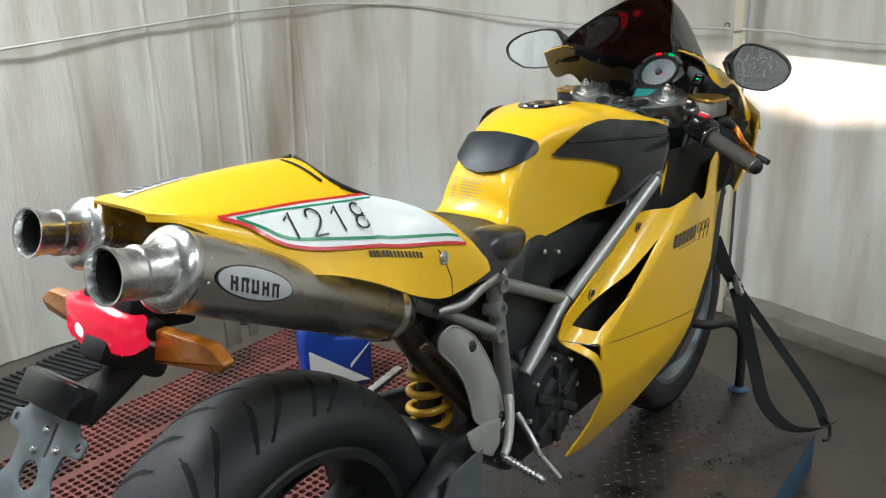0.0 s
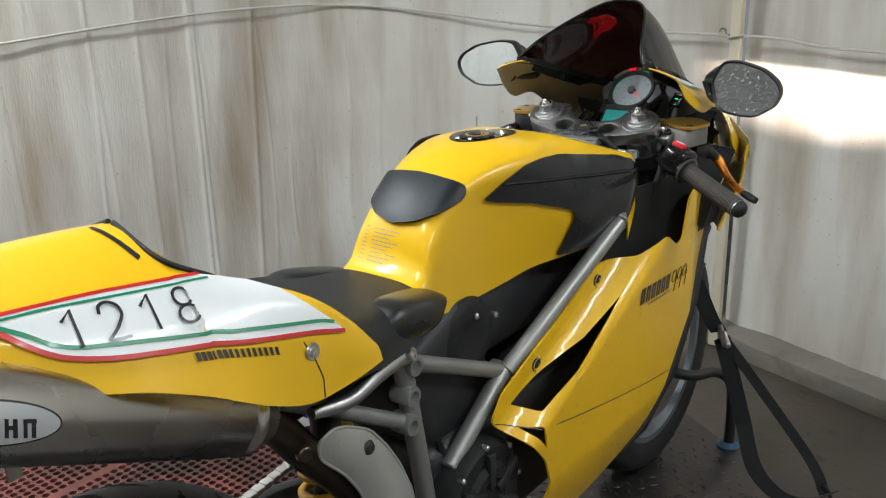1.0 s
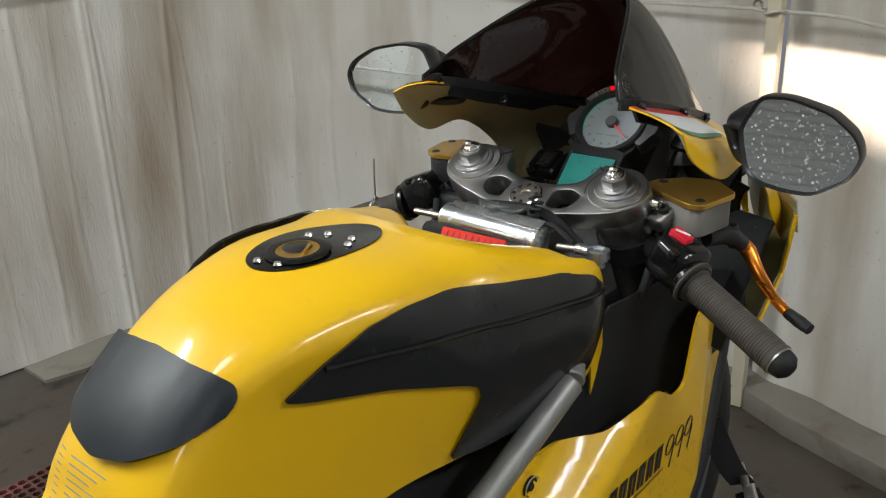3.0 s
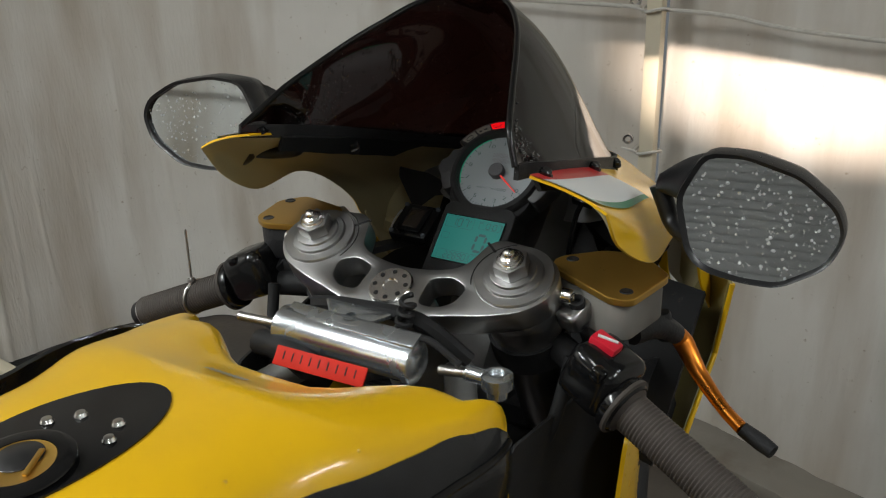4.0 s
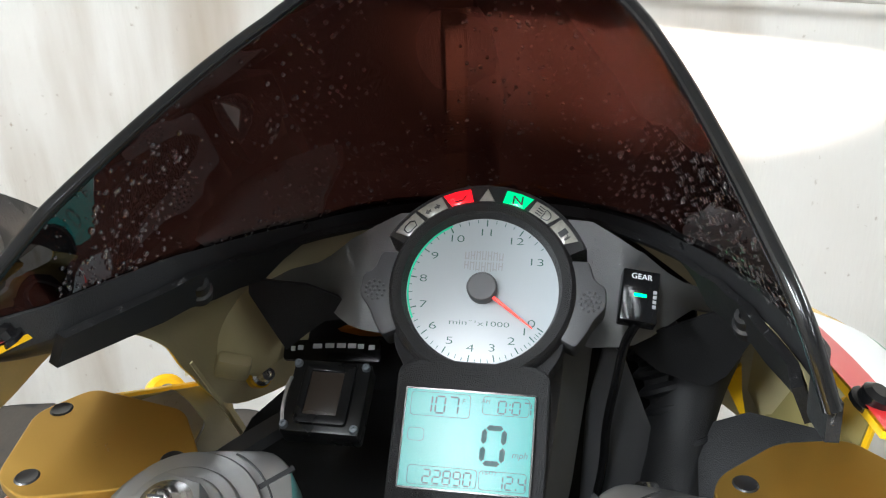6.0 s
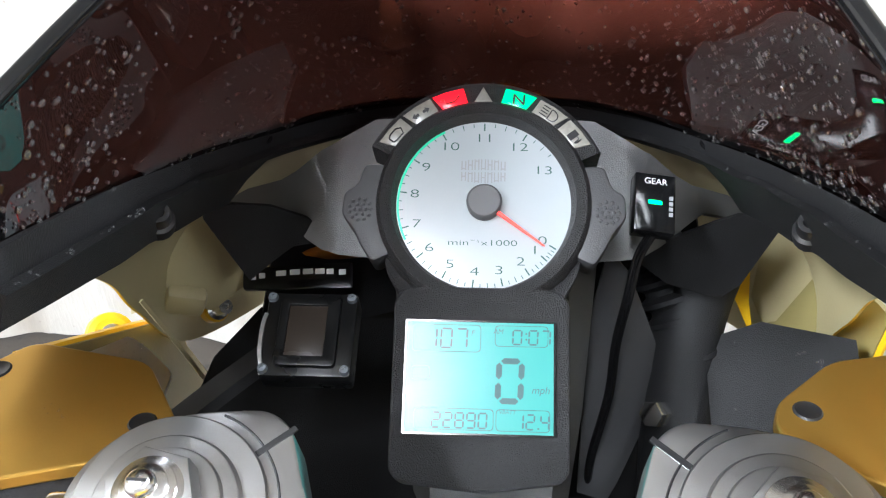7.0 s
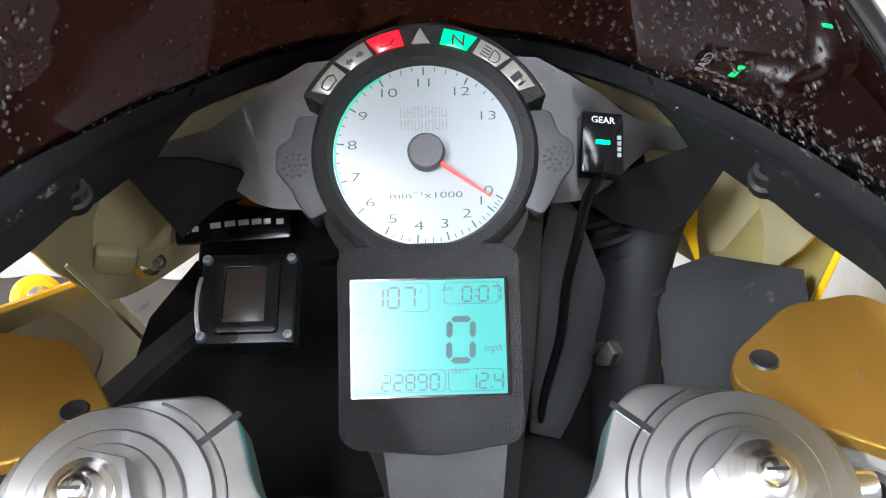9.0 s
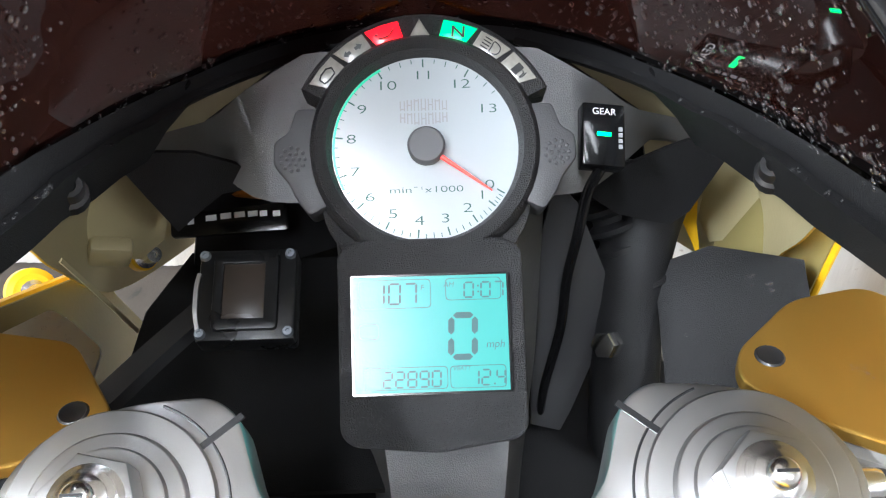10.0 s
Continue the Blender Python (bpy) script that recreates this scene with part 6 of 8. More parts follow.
FACE = glow("backlit_dial", (0.32, 0.352, 0.366), 0.055)
LCD = surf("backlit_lcd", (0.025, 0.10, 0.09), 0.22, 0, 0.03, 20, Specular_IOR_Level=0.15, Emission_Color=(0.10, 0.95, 0.82, 1), Emission_Strength=0.108)
LCD.node_tree.nodes["Principled BSDF"].inputs["Coat Weight"].default_value = 0.28
LCD.node_tree.nodes["Principled BSDF"].inputs["Coat Roughness"].default_value = 0.20
SEG = surf("lcd_segment", (0.012, 0.06, 0.06), 0.5)
HUBM = surf("dial_hub", (0.10, 0.10, 0.105), 0.55)
RING = surf("cluster_black", (0.028, 0.028, 0.029), 0.48, 0, 0.25, 60, bump=0.9, bscale=1500)
R = 0.0435
bm = bmesh.new()
lathe(bm, dm(0, 0), [(R, 0.0), (R + 0.0015, 0.006), (R + 0.0022, 0.0085), (R + 0.0042, 0.0092), (R + 0.0075, 0.0085), (R + 0.0098, 0.005), (R + 0.0112, 0.0005), (R + 0.0112, -0.032), (0, -0.042)], 72)
cluster = part("dashboard", bm, RING, moto, "black instrument cluster with a white dial and a lit display")
bm = bmesh.new()
LC = -0.0868
prism(bm, dm(0, 0, -0.030), rounded([(-0.0415, -0.0495), (-0.036, -0.0445), (-0.024, -0.0435), (0.024, -0.0435), (0.036, -0.0445), (0.0425, -0.0495), (0.0425, -0.129), (0.0385, -0.1345), (0.003, -0.1395), (-0.036, -0.1360), (-0.0415, -0.1305)], 0.004), 0.0385, bev=0.0022, seg=3)
for s in (-1, 1):
    prism(bm, dm(0, 0, -0.026), rounded([(s * 0.052, -0.012), (s * 0.047, -0.036), (s * 0.0385, -0.050), (s * 0.020, -0.050), (s * 0.030, -0.012)][::s], 0.004), 0.0265, bev=0.002)
body = part("display_housing", bm, RING, cluster, "black plastic display housing")
part("dial_face", lathe(bmesh.new(), dm(0, 0), [(R + 0.0005, 0.0008), (0, 0.0008)], 72), FACE, cluster, "white backlit tachometer face")
part("dial_hub", lathe(bmesh.new(), dm(0.0005, 0), [(0.0085, 0.0008), (0.0088, 0.007), (0.0078, 0.0085), (0, 0.0085)], 32), HUBM, cluster, "dark grey needle hub")
ANG = [328, 318, 303, 284, 264, 243, 221, 198, 172, 147, 120, 90, 60, 31]
bm = bmesh.new()
na = radians(324)
m = dm(0, 0, 0.0052) @ Matrix.Rotation(na, 4, "Z")
put_in(bm, [m @ Vector(v) for v in ((0.006, -0.0012, 0), (0.006, 0.0012, 0), (0.0375, 0.0004, 0), (0.0375, -0.0004, 0), (0.006, -0.0006, 0.001), (0.006, 0.0006, 0.001), (0.0375, 0.0002, 0.0007), (0.0375, -0.0002, 0.0007))], [(0, 1, 2, 3), (4, 5, 6, 7), (0, 3, 7, 4), (1, 5, 6, 2), (2, 6, 7, 3), (0, 4, 5, 1)])
part("needle", bm, glow("red_needle", (0.9, 0.06, 0.05), 0.35), cluster, "red needle")
DIALINK = surf("dial_ink", (0.02, 0.075, 0.06), 0.5)
for k, a in enumerate(ANG):
    c = Vector((0.0348 * math.cos(radians(a)), 0.0348 * math.sin(radians(a))))
    part("dial_numeral", letters(str(k), 0.0062, lambda u, v: DM @ Vector((c.x + u, c.y + v, 0.0012)), bold=-0.00008, squeeze=1.65), DIALINK, cluster, "number " + str(k))
bm = bmesh.new()
for k in range(len(ANG) - 1):
    for j in range(4):
        a = radians(ANG[k] + (ANG[k + 1] - ANG[k]) * j / 4)
        r0 = 0.0388 if j == 0 else (0.0402 if j == 2 else 0.0408)
        w = 0.00035 if j == 0 else 0.0002
        d, t = Vector((math.cos(a), math.sin(a))), Vector((-math.sin(a), math.cos(a)))
        put_in(bm, [DM @ Vector((*(d * r + t * q), 0.0012)) for r, q in ((r0, -w), (r0, w), (0.0428, w), (0.0428, -w))], [(0, 1, 2, 3)])
g = part("dial_tick", bm, DIALINK, cluster, "fine dial ticks")
g["kind"] = "stuff"
bm = bmesh.new()
for k in range(30):
    a0, a1 = radians(118 + k * 2.95), radians(118 + (k + 1) * 2.95)
    put_in(bm, [DM @ Vector((r * math.cos(a), r * math.sin(a), 0.0016)) for r, a in ((0.0422, a0), (0.0434, a0), (0.0434, a1), (0.0422, a1))], [(0, 1, 2, 3)])
part("green_arc", bm, glow("green_arc", (0.03, 0.45, 0.25), 0.15), cluster, "thin green arc")
# maker's mark as two rows of plain bars
bm = bmesh.new()
for row in (0, 1):
    for k in range(7):
        x0 = -0.0114 + k * 0.0033
        arc = 0.0014 * (1 - ((k - 3) / 3.4) ** 2) * (1 if row == 0 else -1)
        y0, y1 = (0.0178, 0.0222 + arc) if row == 0 else (0.0124 + arc, 0.0168)
        # each mark: two thin uprights joined by a bar that alternates in height
        for a, b, c, d in ((x0, x0 + 0.0006, y0, y1), (x0 + 0.0019, x0 + 0.0025, y0, y1), (x0 + 0.0006, x0 + 0.0019, y0 + (y1 - y0) * (0.1, 0.45, 0.8)[(k + row) % 3], y0 + (y1 - y0) * (0.1, 0.45, 0.8)[(k + row) % 3] + 0.0006)):
            put_in(bm, [DM @ Vector((x, y, 0.0012)) for x, y in ((a, c), (b, c), (b, d), (a, d))], [(0, 1, 2, 3)])
part("maker_mark", bm, GREYINK, cluster, "two rows of small grey bars")["kind"] = "stuff"
part("dial_text", letters("min⁻¹x1000", 0.0042, lambda u, v: DM @ Vector((u, -0.0200 + v, 0.0012)), bold=-0.00005, squeeze=1.75), DIALINK, cluster, "unit lettering")
# ring of warning lamps
SECT = [(0.0500, -0.022), (0.0508, 0.0030), (0.0518, 0.0042), (0.0628, 0.0042), (0.0643, 0.0028), (0.0650, -0.022)]
bm = loft([[DM @ Vector((r * math.cos(radians(a)), r * math.sin(radians(a)), c)) for r, c in SECT] for a in range(25, 157, 4)], closed=True, caps=True)
part("lamp_arch", bm, RING, cluster, "black arch of warning lamps")
OFF = surf("unlit_lamp", (0.24, 0.23, 0.20), 0.35, 0, 0.35, 400, coat=0.4)
LAMPS = [(142, 15.4, OFF, "unlit engine lamp"), (125, 15.4, OFF, "unlit indicator lamp"), (108.3, 15.4, glow("lit_red", (0.75, 0.004, 0.008), 0.9), "lit red oil lamp"),
         (91, 14, OFF, "unlit triangle lamp"), (72.5, 15.4, glow("lit_green", (0.002, 0.50, 0.13), 0.6), "lit green neutral lamp"), (55, 15.4, OFF, "unlit beam lamp"), (38, 15.4, OFF, "unlit fuel lamp")]
for a, w, mat_, lab in LAMPS:
    a0, a1 = a - w / 2, a + w / 2
    if lab.startswith("unlit tri"):
        pts = [(0.0522, a0 + 1), (0.0615, a), (0.0522, a1 - 1)]
    else:
        pts = [(0.0522, a0 + (2.8 if a < 90 else -1.2)), (0.0522, a), (0.0522, a1 - (-1.2 if a < 90 else 2.8)), (0.0616, a1), (0.0616, a), (0.0616, a0)]
    bm = bmesh.new()
    prism(bm, dm(0, 0, 0.0036), [(r * math.cos(radians(q)), r * math.sin(radians(q))) for r, q in pts], 0.0012, bev=0.0003)
    part("warning_lamp", bm, mat_, cluster, lab)
    if lab.startswith("unlit tri"):
        continue
    bm = bmesh.new()
    mm = dm(0.0568 * math.cos(radians(a)), 0.0568 * math.sin(radians(a)), 0.0052) @ Matrix.Rotation(radians(a - 90), 4, "Z")
    if "neutral" in lab:
        bm.free()
        bm = letters("N", 0.0078, on_plane(mm @ Matrix.Rotation(radians(90 - a) * 0.7, 4, "Z")), bold=0.0001, squeeze=1.2)
    elif "indicator" in lab:
        for q in (-1, 1):
            put_in(bm, [(q * 0.0012, -0.0008, 0), (q * 0.003, -0.0008, 0), (q * 0.003, -0.0018, 0), (q * 0.0052, 0, 0), (q * 0.003, 0.0018, 0), (q * 0.003, 0.0008, 0), (q * 0.0012, 0.0008, 0)], [tuple(range(7))], mm)
    elif "beam" in lab:
        for q in range(4):
            put_in(bm, [(x, 0.0024 - 0.0016 * q + y, 0) for x, y in ((-0.005, 0), (-0.001, 0), (-0.001, 0.0006), (-0.005, 0.0006))], [(0, 1, 2, 3)], mm)
        tube(bm, [mm @ Vector(v) for v in ((0, -0.003, 0), (0.0034, -0.0022, 0), (0.0044, 0, 0), (0.0034, 0.0022, 0), (0, 0.003, 0), (0, 0, 0), (0, -0.003, 0))], 0.0003, 5, 3)
    elif "fuel" in lab:
        box(bm, mm @ Matrix.Translation((-0.0008, 0, 0)), 0.0036, 0.0055, 0.0002)
        tube(bm, [mm @ Vector(v) for v in ((0.001, 0.001, 0), (0.0026, 0.001, 0), (0.0028, -0.002, 0), (0.0036, -0.001, 0), (0.0034, 0.002, 0))], 0.0003, 5, 2)
    elif "engine" in lab:
        tube(bm, [mm @ Vector(v) for v in ((-0.004, -0.0016, 0), (-0.004, 0.0012, 0), (-0.002, 0.0022, 0), (0.002, 0.0022, 0), (0.0042, 0.0005, 0), (0.003, -0.0022, 0), (-0.002, -0.0022, 0), (-0.004, -0.0016, 0))], 0.0004, 5, 1)
    else:
        tube(bm, [mm @ Vector(v) for v in ((-0.005, 0.0006, 0), (-0.003, 0.001, 0), (-0.0026, -0.0014, 0), (0.002, -0.0014, 0), (0.0052, 0.0012, 0))], 0.0004, 5, 1)
    part("lamp_symbol", bm, INK, cluster)
# side ears with small bumps
for s in (-1, 1):
    ear = [(s * x, y) for x, y in ((0.049, 0.0195), (0.060, 0.0195), (0.0634, 0.0084), (0.0700, 0.0046), (0.0705, -0.0070), (0.0634, -0.0157), (0.0607, -0.0220), (0.0544, -0.0314), (0.0445, -0.0266))]
    bm = bmesh.new()
    prism(bm, dm(0, 0, -0.02), rounded(ear, 0.003), 0.0245, bev=0.0016)
    e_ob = part("cluster_ear", bm, EAR, cluster, "grey plastic lug with raised dots")
    bm = bmesh.new()
    for rr, nn in ((0, 1), (0.0028, 6), (0.0055, 11)):
        for k in range(nn):
            a = 2 * math.pi * k / nn
            lathe(bm, dm(s * 0.0613 + rr * math.cos(a), -0.0045 + rr * math.sin(a), 0.0045), [(0, 0.0008), (0.0006, 0.0006), (0.001, 0)], 8)
    g = part("raised_dot", bm, EAR, cluster)
    g["kind"] = "stuff"
# liquid crystal display
bm = bmesh.new()
LW, LH = 0.069, 0.0515
prism(bm, dm(0, LC, 0.0088), rounded([(-LW / 2 - 0.001, -LH / 2 - 0.001), (LW / 2 + 0.001, -LH / 2 - 0.001), (LW / 2 + 0.001, LH / 2 + 0.001), (-LW / 2 - 0.001, LH / 2 + 0.001)], 0.001), 0.0014)
part("display_edge", bm, GLOSSY, cluster)
bm = bmesh.new()
prism(bm, dm(0, LC, 0.0095), [(-LW / 2, -LH / 2), (LW / 2, -LH / 2), (LW / 2, LH / 2), (-LW / 2, LH / 2)], 0.0010)
part("display", bm, LCD, cluster, "teal backlit liquid crystal display")


def seg_digits(text, x, y, h, w, gap, th, name):
    """Seven-segment figures."""
    table = {"0": "abcdef", "1": "bc", "2": "abged", "7": "abc", "8": "abcdefg", "9": "abcdfg", "4": "fgbc"}
    bm = bmesh.new()
    for ch in text:
        if ch == " ":
            x += gap
            continue
        if ch in ".:":
            for yy in ((-h / 2,) if ch == "." else (-h / 5, h / 5)):
                put_in(bm, [(x + a * th, y + yy + b * th, 0) for a, b in ((0, 0), (1, 0), (1, 1), (0, 1))], [(0, 1, 2, 3)])
            x += gap * 0.30
            continue
        g = th * 0.25
        geo = {"a": (0, h / 2, w, 0), "g": (0, 0, w, 0), "d": (0, -h / 2, w, 0), "f": (0, 0, 0, h / 2), "b": (w, 0, 0, h / 2), "e": (0, -h / 2, 0, h / 2), "c": (w, -h / 2, 0, h / 2)}
        for k in table[ch]:
            sx, sy, lx, ly = geo[k]
            t2 = th / 2
            if lx:
                q = [(sx + g, sy), (sx + g + t2, sy + t2), (sx + lx - g - t2, sy + t2), (sx + lx - g, sy), (sx + lx - g - t2, sy - t2), (sx + g + t2, sy - t2)]
            else:
                q = [(sx, sy + g), (sx + t2, sy + g + t2), (sx + t2, sy + ly - g - t2), (sx, sy + ly - g), (sx - t2, sy + ly - g - t2), (sx - t2, sy + g + t2)]
            put_in(bm, [(x + a + b * 0.04, y + b, 0) for a, b in q], [tuple(range(6))])
        x += gap
    bm.transform(dm(0, LC, 0.01065))
    return part(name, bm, SEG, cluster, "dark display figures " + text.strip())


seg_digits("0", 0.0090, -0.0015, 0.0185, 0.0105, 0.014, 0.0028, "speed_figure")
seg_digits("0:07", 0.0155, 0.0190, 0.0066, 0.0040, 0.0058, 0.0008, "clock_figure")
seg_digits("107", -0.0255, 0.0180, 0.0090, 0.0050, 0.0072, 0.0009, "temperature_figure")
seg_digits("22890", -0.0215, -0.0200, 0.0068, 0.0037, 0.0054, 0.0008, "odometer_figure")
seg_digits("12.4", 0.0170, -0.0200, 0.0066, 0.0036, 0.0051, 0.0008, "voltage_figure")
for txt, x, y, sz in (("mph", 0.0285, -0.0055, 0.0048), ("AM", 0.0085, 0.0215, 0.0032), ("VBATT", 0.0132, -0.0158, 0.0026), ("F", -0.0035, 0.0205, 0.0035)):
    part("display_text", letters(txt, sz, lambda u, v: dm(0, LC, 0.01065) @ Vector((x + u, y + v, 0)), shear=0.2), SEG, cluster, "small display lettering")


def lcd_frame(x0, y0, x1, y1):
    t = 0.0003
    o_, i_ = rounded([(x0, y0), (x1, y0), (x1, y1), (x0, y1)], 0.002, 3), rounded([(x0 + t, y0 + t), (x1 - t, y0 + t), (x1 - t, y1 - t), (x0 + t, y1 - t)], 0.002, 3)
    bm = bmesh.new()
    n_ = len(o_)
    put_in(bm, [(*p, 0) for p in o_ + i_], [(k, (k + 1) % n_, n_ + (k + 1) % n_, n_ + k) for k in range(n_)], dm(0, LC, 0.01062))
    part("display_frame", bm, SEG, cluster)


for q in ((-0.032, 0.0115, 0.0005, 0.0245), (0.0070, 0.0145, 0.0320, 0.0245), (-0.030, -0.0245, 0.0070, -0.0145), (0.0080, -0.0245, 0.0330, -0.0145), (-0.032, -0.002, -0.023, 0.005)):
    lcd_frame(*q)

# gear indicator stuck on the stay, with its cable
GM = axes((1.346, -0.0875, 0.9315), (-0.60, -0.12, 0.79), (0, -1, -0.12))
bm = bmesh.new()
box(bm, GM, 0.0215, 0.0325, 0.010, 0.0012)
gear = part("gear_indicator", bm, GLOSSY, cluster, "small black gear indicator box with a green dash")
part("gear_text", letters("GEAR", 0.0048, on_plane(GM @ Matrix.Translation((0, 0.0115, 0.0053)))), WHITE, cluster, "white lettering GEAR")
bm = bmesh.new()
box(bm, GM @ Matrix.Translation((0, 0.0, 0.0052)), 0.0070, 0.0020, 0.0006, 0.0002, 1)
part("gear_led", bm, glow("led_green", (0.01, 0.8, 0.14), 2.0), cluster, "lit green dash")
bm = bmesh.new()
for k in range(4):
    box(bm, GM @ Matrix.Translation((0.0082, -0.006 + k * 0.003, 0.0052)), 0.002, 0.0022, 0.0003)
part("gear_print", bm, GREYINK, cluster)["kind"] = "stuff"
bm = bmesh.new()
tube(bm, [GM @ Vector((0, -0.0155, 0)), (1.333, -0.081, 0.908), (1.330, -0.0775, 0.8836), (1.330, -0.0741, 0.8534), (1.330, -0.0732, 0.8164), (1.330, -0.0672, 0.7712), (1.332, -0.066, 0.74)], 0.0028, 12)
part("gear_cable", bm, GLOSSY, cluster, "thin black cable")

# cast stay behind the cluster
for s in (-1, 1):
    pts = [(0.040, 0.905), (0.045, 0.957), (0.060, 0.9565), (0.077, 0.949), (0.091, 0.941), (0.102, 0.9305), (0.108, 0.925), (0.118, 0.9175), (0.143, 0.905), (0.168, 0.8875), (0.166, 0.8795), (0.143, 0.893), (0.126, 0.9005), (0.114, 0.8985), (0.099, 0.896), (0.080, 0.8955), (0.060, 0.893)]
    bm = sheet([(s * y, z) for y, z in pts], 0.010, lambda y, z: Vector((1.375 + 0.85 * max(0, abs(y) - 0.085) + 0.65 * (z - 0.93), y, z + 0.0015 * math.sin(abs(y) * 70 + z * 90))), thick=0.006)
    stay = part("stay_wing", bm, STAY, moto, "rough grey cast stay")
bm = bmesh.new()
rings = []
for x, z, w, d in ((1.395, 0.935, 0.05, 0.01), (1.375, 0.90, 0.058, 0.025), (1.350, 0.862, 0.054, 0.030), (1.310, 0.825, 0.048, 0.034), (1.268, 0.78, 0.038, 0.036), (1.235, 0.72, 0.032, 0.036)):
    rings.append([Vector((x + d * cs, y - 0.007, z - d * 0.7 * cs)) for y, cs in ((-w, -0.3), (-w * 0.72, -1), (w * 0.72, -1), (w, -0.3), (w, 1), (-w, 1))])
bm = loft(rings, closed=True, caps=True)
part("stay_column", bm, STAY, moto, "grey cast column under the instruments")

# ---- screen, nose and mirrors ----
RIM = [(1.104, 0.133, 1.035), (1.130, 0.124, 1.051), (1.158, 0.112, 1.069), (1.187, 0.0985, 1.087), (1.211, 0.085, 1.102), (1.233, 0.069, 1.1155), (1.251, 0.050, 1.127), (1.264, 0.027, 1.135), (1.269, 0.0, 1.138)]
RIM_BRAKE = [(1.102, 0.123, 1.036), (1.112, 0.1135, 1.060), (1.135, 0.1037, 1.0765), (1.160, 0.0938, 1.091), (1.188, 0.0825, 1.1055), (1.216, 0.069, 1.119), (1.241, 0.051, 1.130), (1.260, 0.028, 1.136), (1.269, 0.0, 1.138)]
FOOT = [(1.102, 0.134, 1.032), (1.140, 0.132, 1.024), (1.190, 0.131, 1.011), (1.240, 0.128, 0.997), (1.296, 0.121, 0.981), (1.352, 0.110, 0.964), (1.42, 0.088, 0.945), (1.475, 0.050, 0.930), (1.495, 0.0, 0.925)]


def two_sided(brake_side, clutch_side, n, last, span):
    """Both halves of a line; the screen is fitted askew, so that its end stands out on the clutch side."""
    left = lambda x: 0.016 * max(0, min(1, (last - x) / span))
    right = lambda x: 0.010 * ease((1.15 - x) / 0.035) if brake_side is clutch_side else 0
    return [Vector((p.x, right(p.x) - p.y, p.z)) for p in curve_pts(brake_side, n)] + [Vector((p.x, left(p.x) + p.y, p.z)) for p in reversed(curve_pts(clutch_side, n)[:-1])]


rim, foot = two_sided(RIM_BRAKE, RIM, 8, 1.228, 0.08), two_sided(FOOT, FOOT, 8, 1.14, 0.04)
rings = []
for k in range(13):
    t = k / 12
    bulge = 6.75 * t * (1 - t) ** 2
    rings.append([a.lerp(b, t) + Vector((0.014 * bulge * max(0, 1 - (a.y / 0.125) ** 2), 0.001 * bulge * (1 if a.y > 0 else -1) * min(1, abs(a.y) / 0.08), 0.013 * bulge * max(0, 1 - (a.y / 0.125) ** 2))) for a, b in zip(rim, foot)])
sm = bpy.data.materials.new("smoked_screen")
sm.use_nodes = True
nt = sm.node_tree
nt.nodes.remove(nt.nodes["Principled BSDF"])
tr, gl, mx, lw = nt.nodes.new("ShaderNodeBsdfTransparent"), nt.nodes.new("ShaderNodeBsdfGlossy"), nt.nodes.new("ShaderNodeMixShader"), nt.nodes.new("ShaderNodeLayerWeight")
tr.inputs[0].default_value, gl.inputs["Roughness"].default_value, lw.inputs["Blend"].default_value = (0.020, 0.0066, 0.0052, 1), 0.02, 0.5
steep, gain = nt.nodes.new("ShaderNodeMath"), nt.nodes.new("ShaderNodeMath")
steep.operation, steep.inputs[1].default_value = "POWER", 5.0
gain.operation, gain.inputs[1].default_value, gain.inputs[2].default_value = "MULTIPLY_ADD", 0.75, 0.085
nt.links.new(lw.outputs["Facing"], steep.inputs[0])
nt.links.new(steep.outputs[0], gain.inputs[0])
nt.links.new(gain.outputs[0], mx.inputs[0])
nt.links.new(tr.outputs[0], mx.inputs[1])
nt.links.new(gl.outputs[0], mx.inputs[2])
nt.links.new(mx.outputs[0], nt.nodes["Material Output"].inputs[0])
bm = loft(rings)
bm.normal_update()
if sum(f.normal.x * f.calc_area() for f in bm.faces) > 0:
    bmesh.ops.reverse_faces(bm, faces=bm.faces)
screen = part("windscreen", bm, sm, moto, "dark smoked windscreen beaded with water", sharp=80, keep=True)
rng = random.Random(5)
spots = []
for k in range(5200):
    u, v = rng.random() * (len(rim) - 1.001), rng.random() ** 0.8 * 11.99
    i, j = int(u), int(v)
    a, b, c = rings[j][i], rings[j][i + 1], rings[j + 1][i]
    n = (b - a).cross(c - a).normalized()
    n = -n if n.x > 0 else n
    if noise.noise(a * 14) > 0.35 - 0.5 * rng.random():
        continue
    spots.append((a.lerp(b, u - i) + (c - a) * (v - j) + n * 0.0004, n))
part("water_drop", drops(spots, 3, 0.0004, 0.0015), WATER, screen, "fine water drops on the screen")["kind"] = "stuff"
part("screen_rim", tube(bmesh.new(), rim, 0.0028, 10, 0), GLOSSY, screen, "glossy black rolled edge")
part("screen_foot", tube(bmesh.new(), foot, 0.0030, 8, 0, flat=(0.004, 0.012)), BLACK, screen)
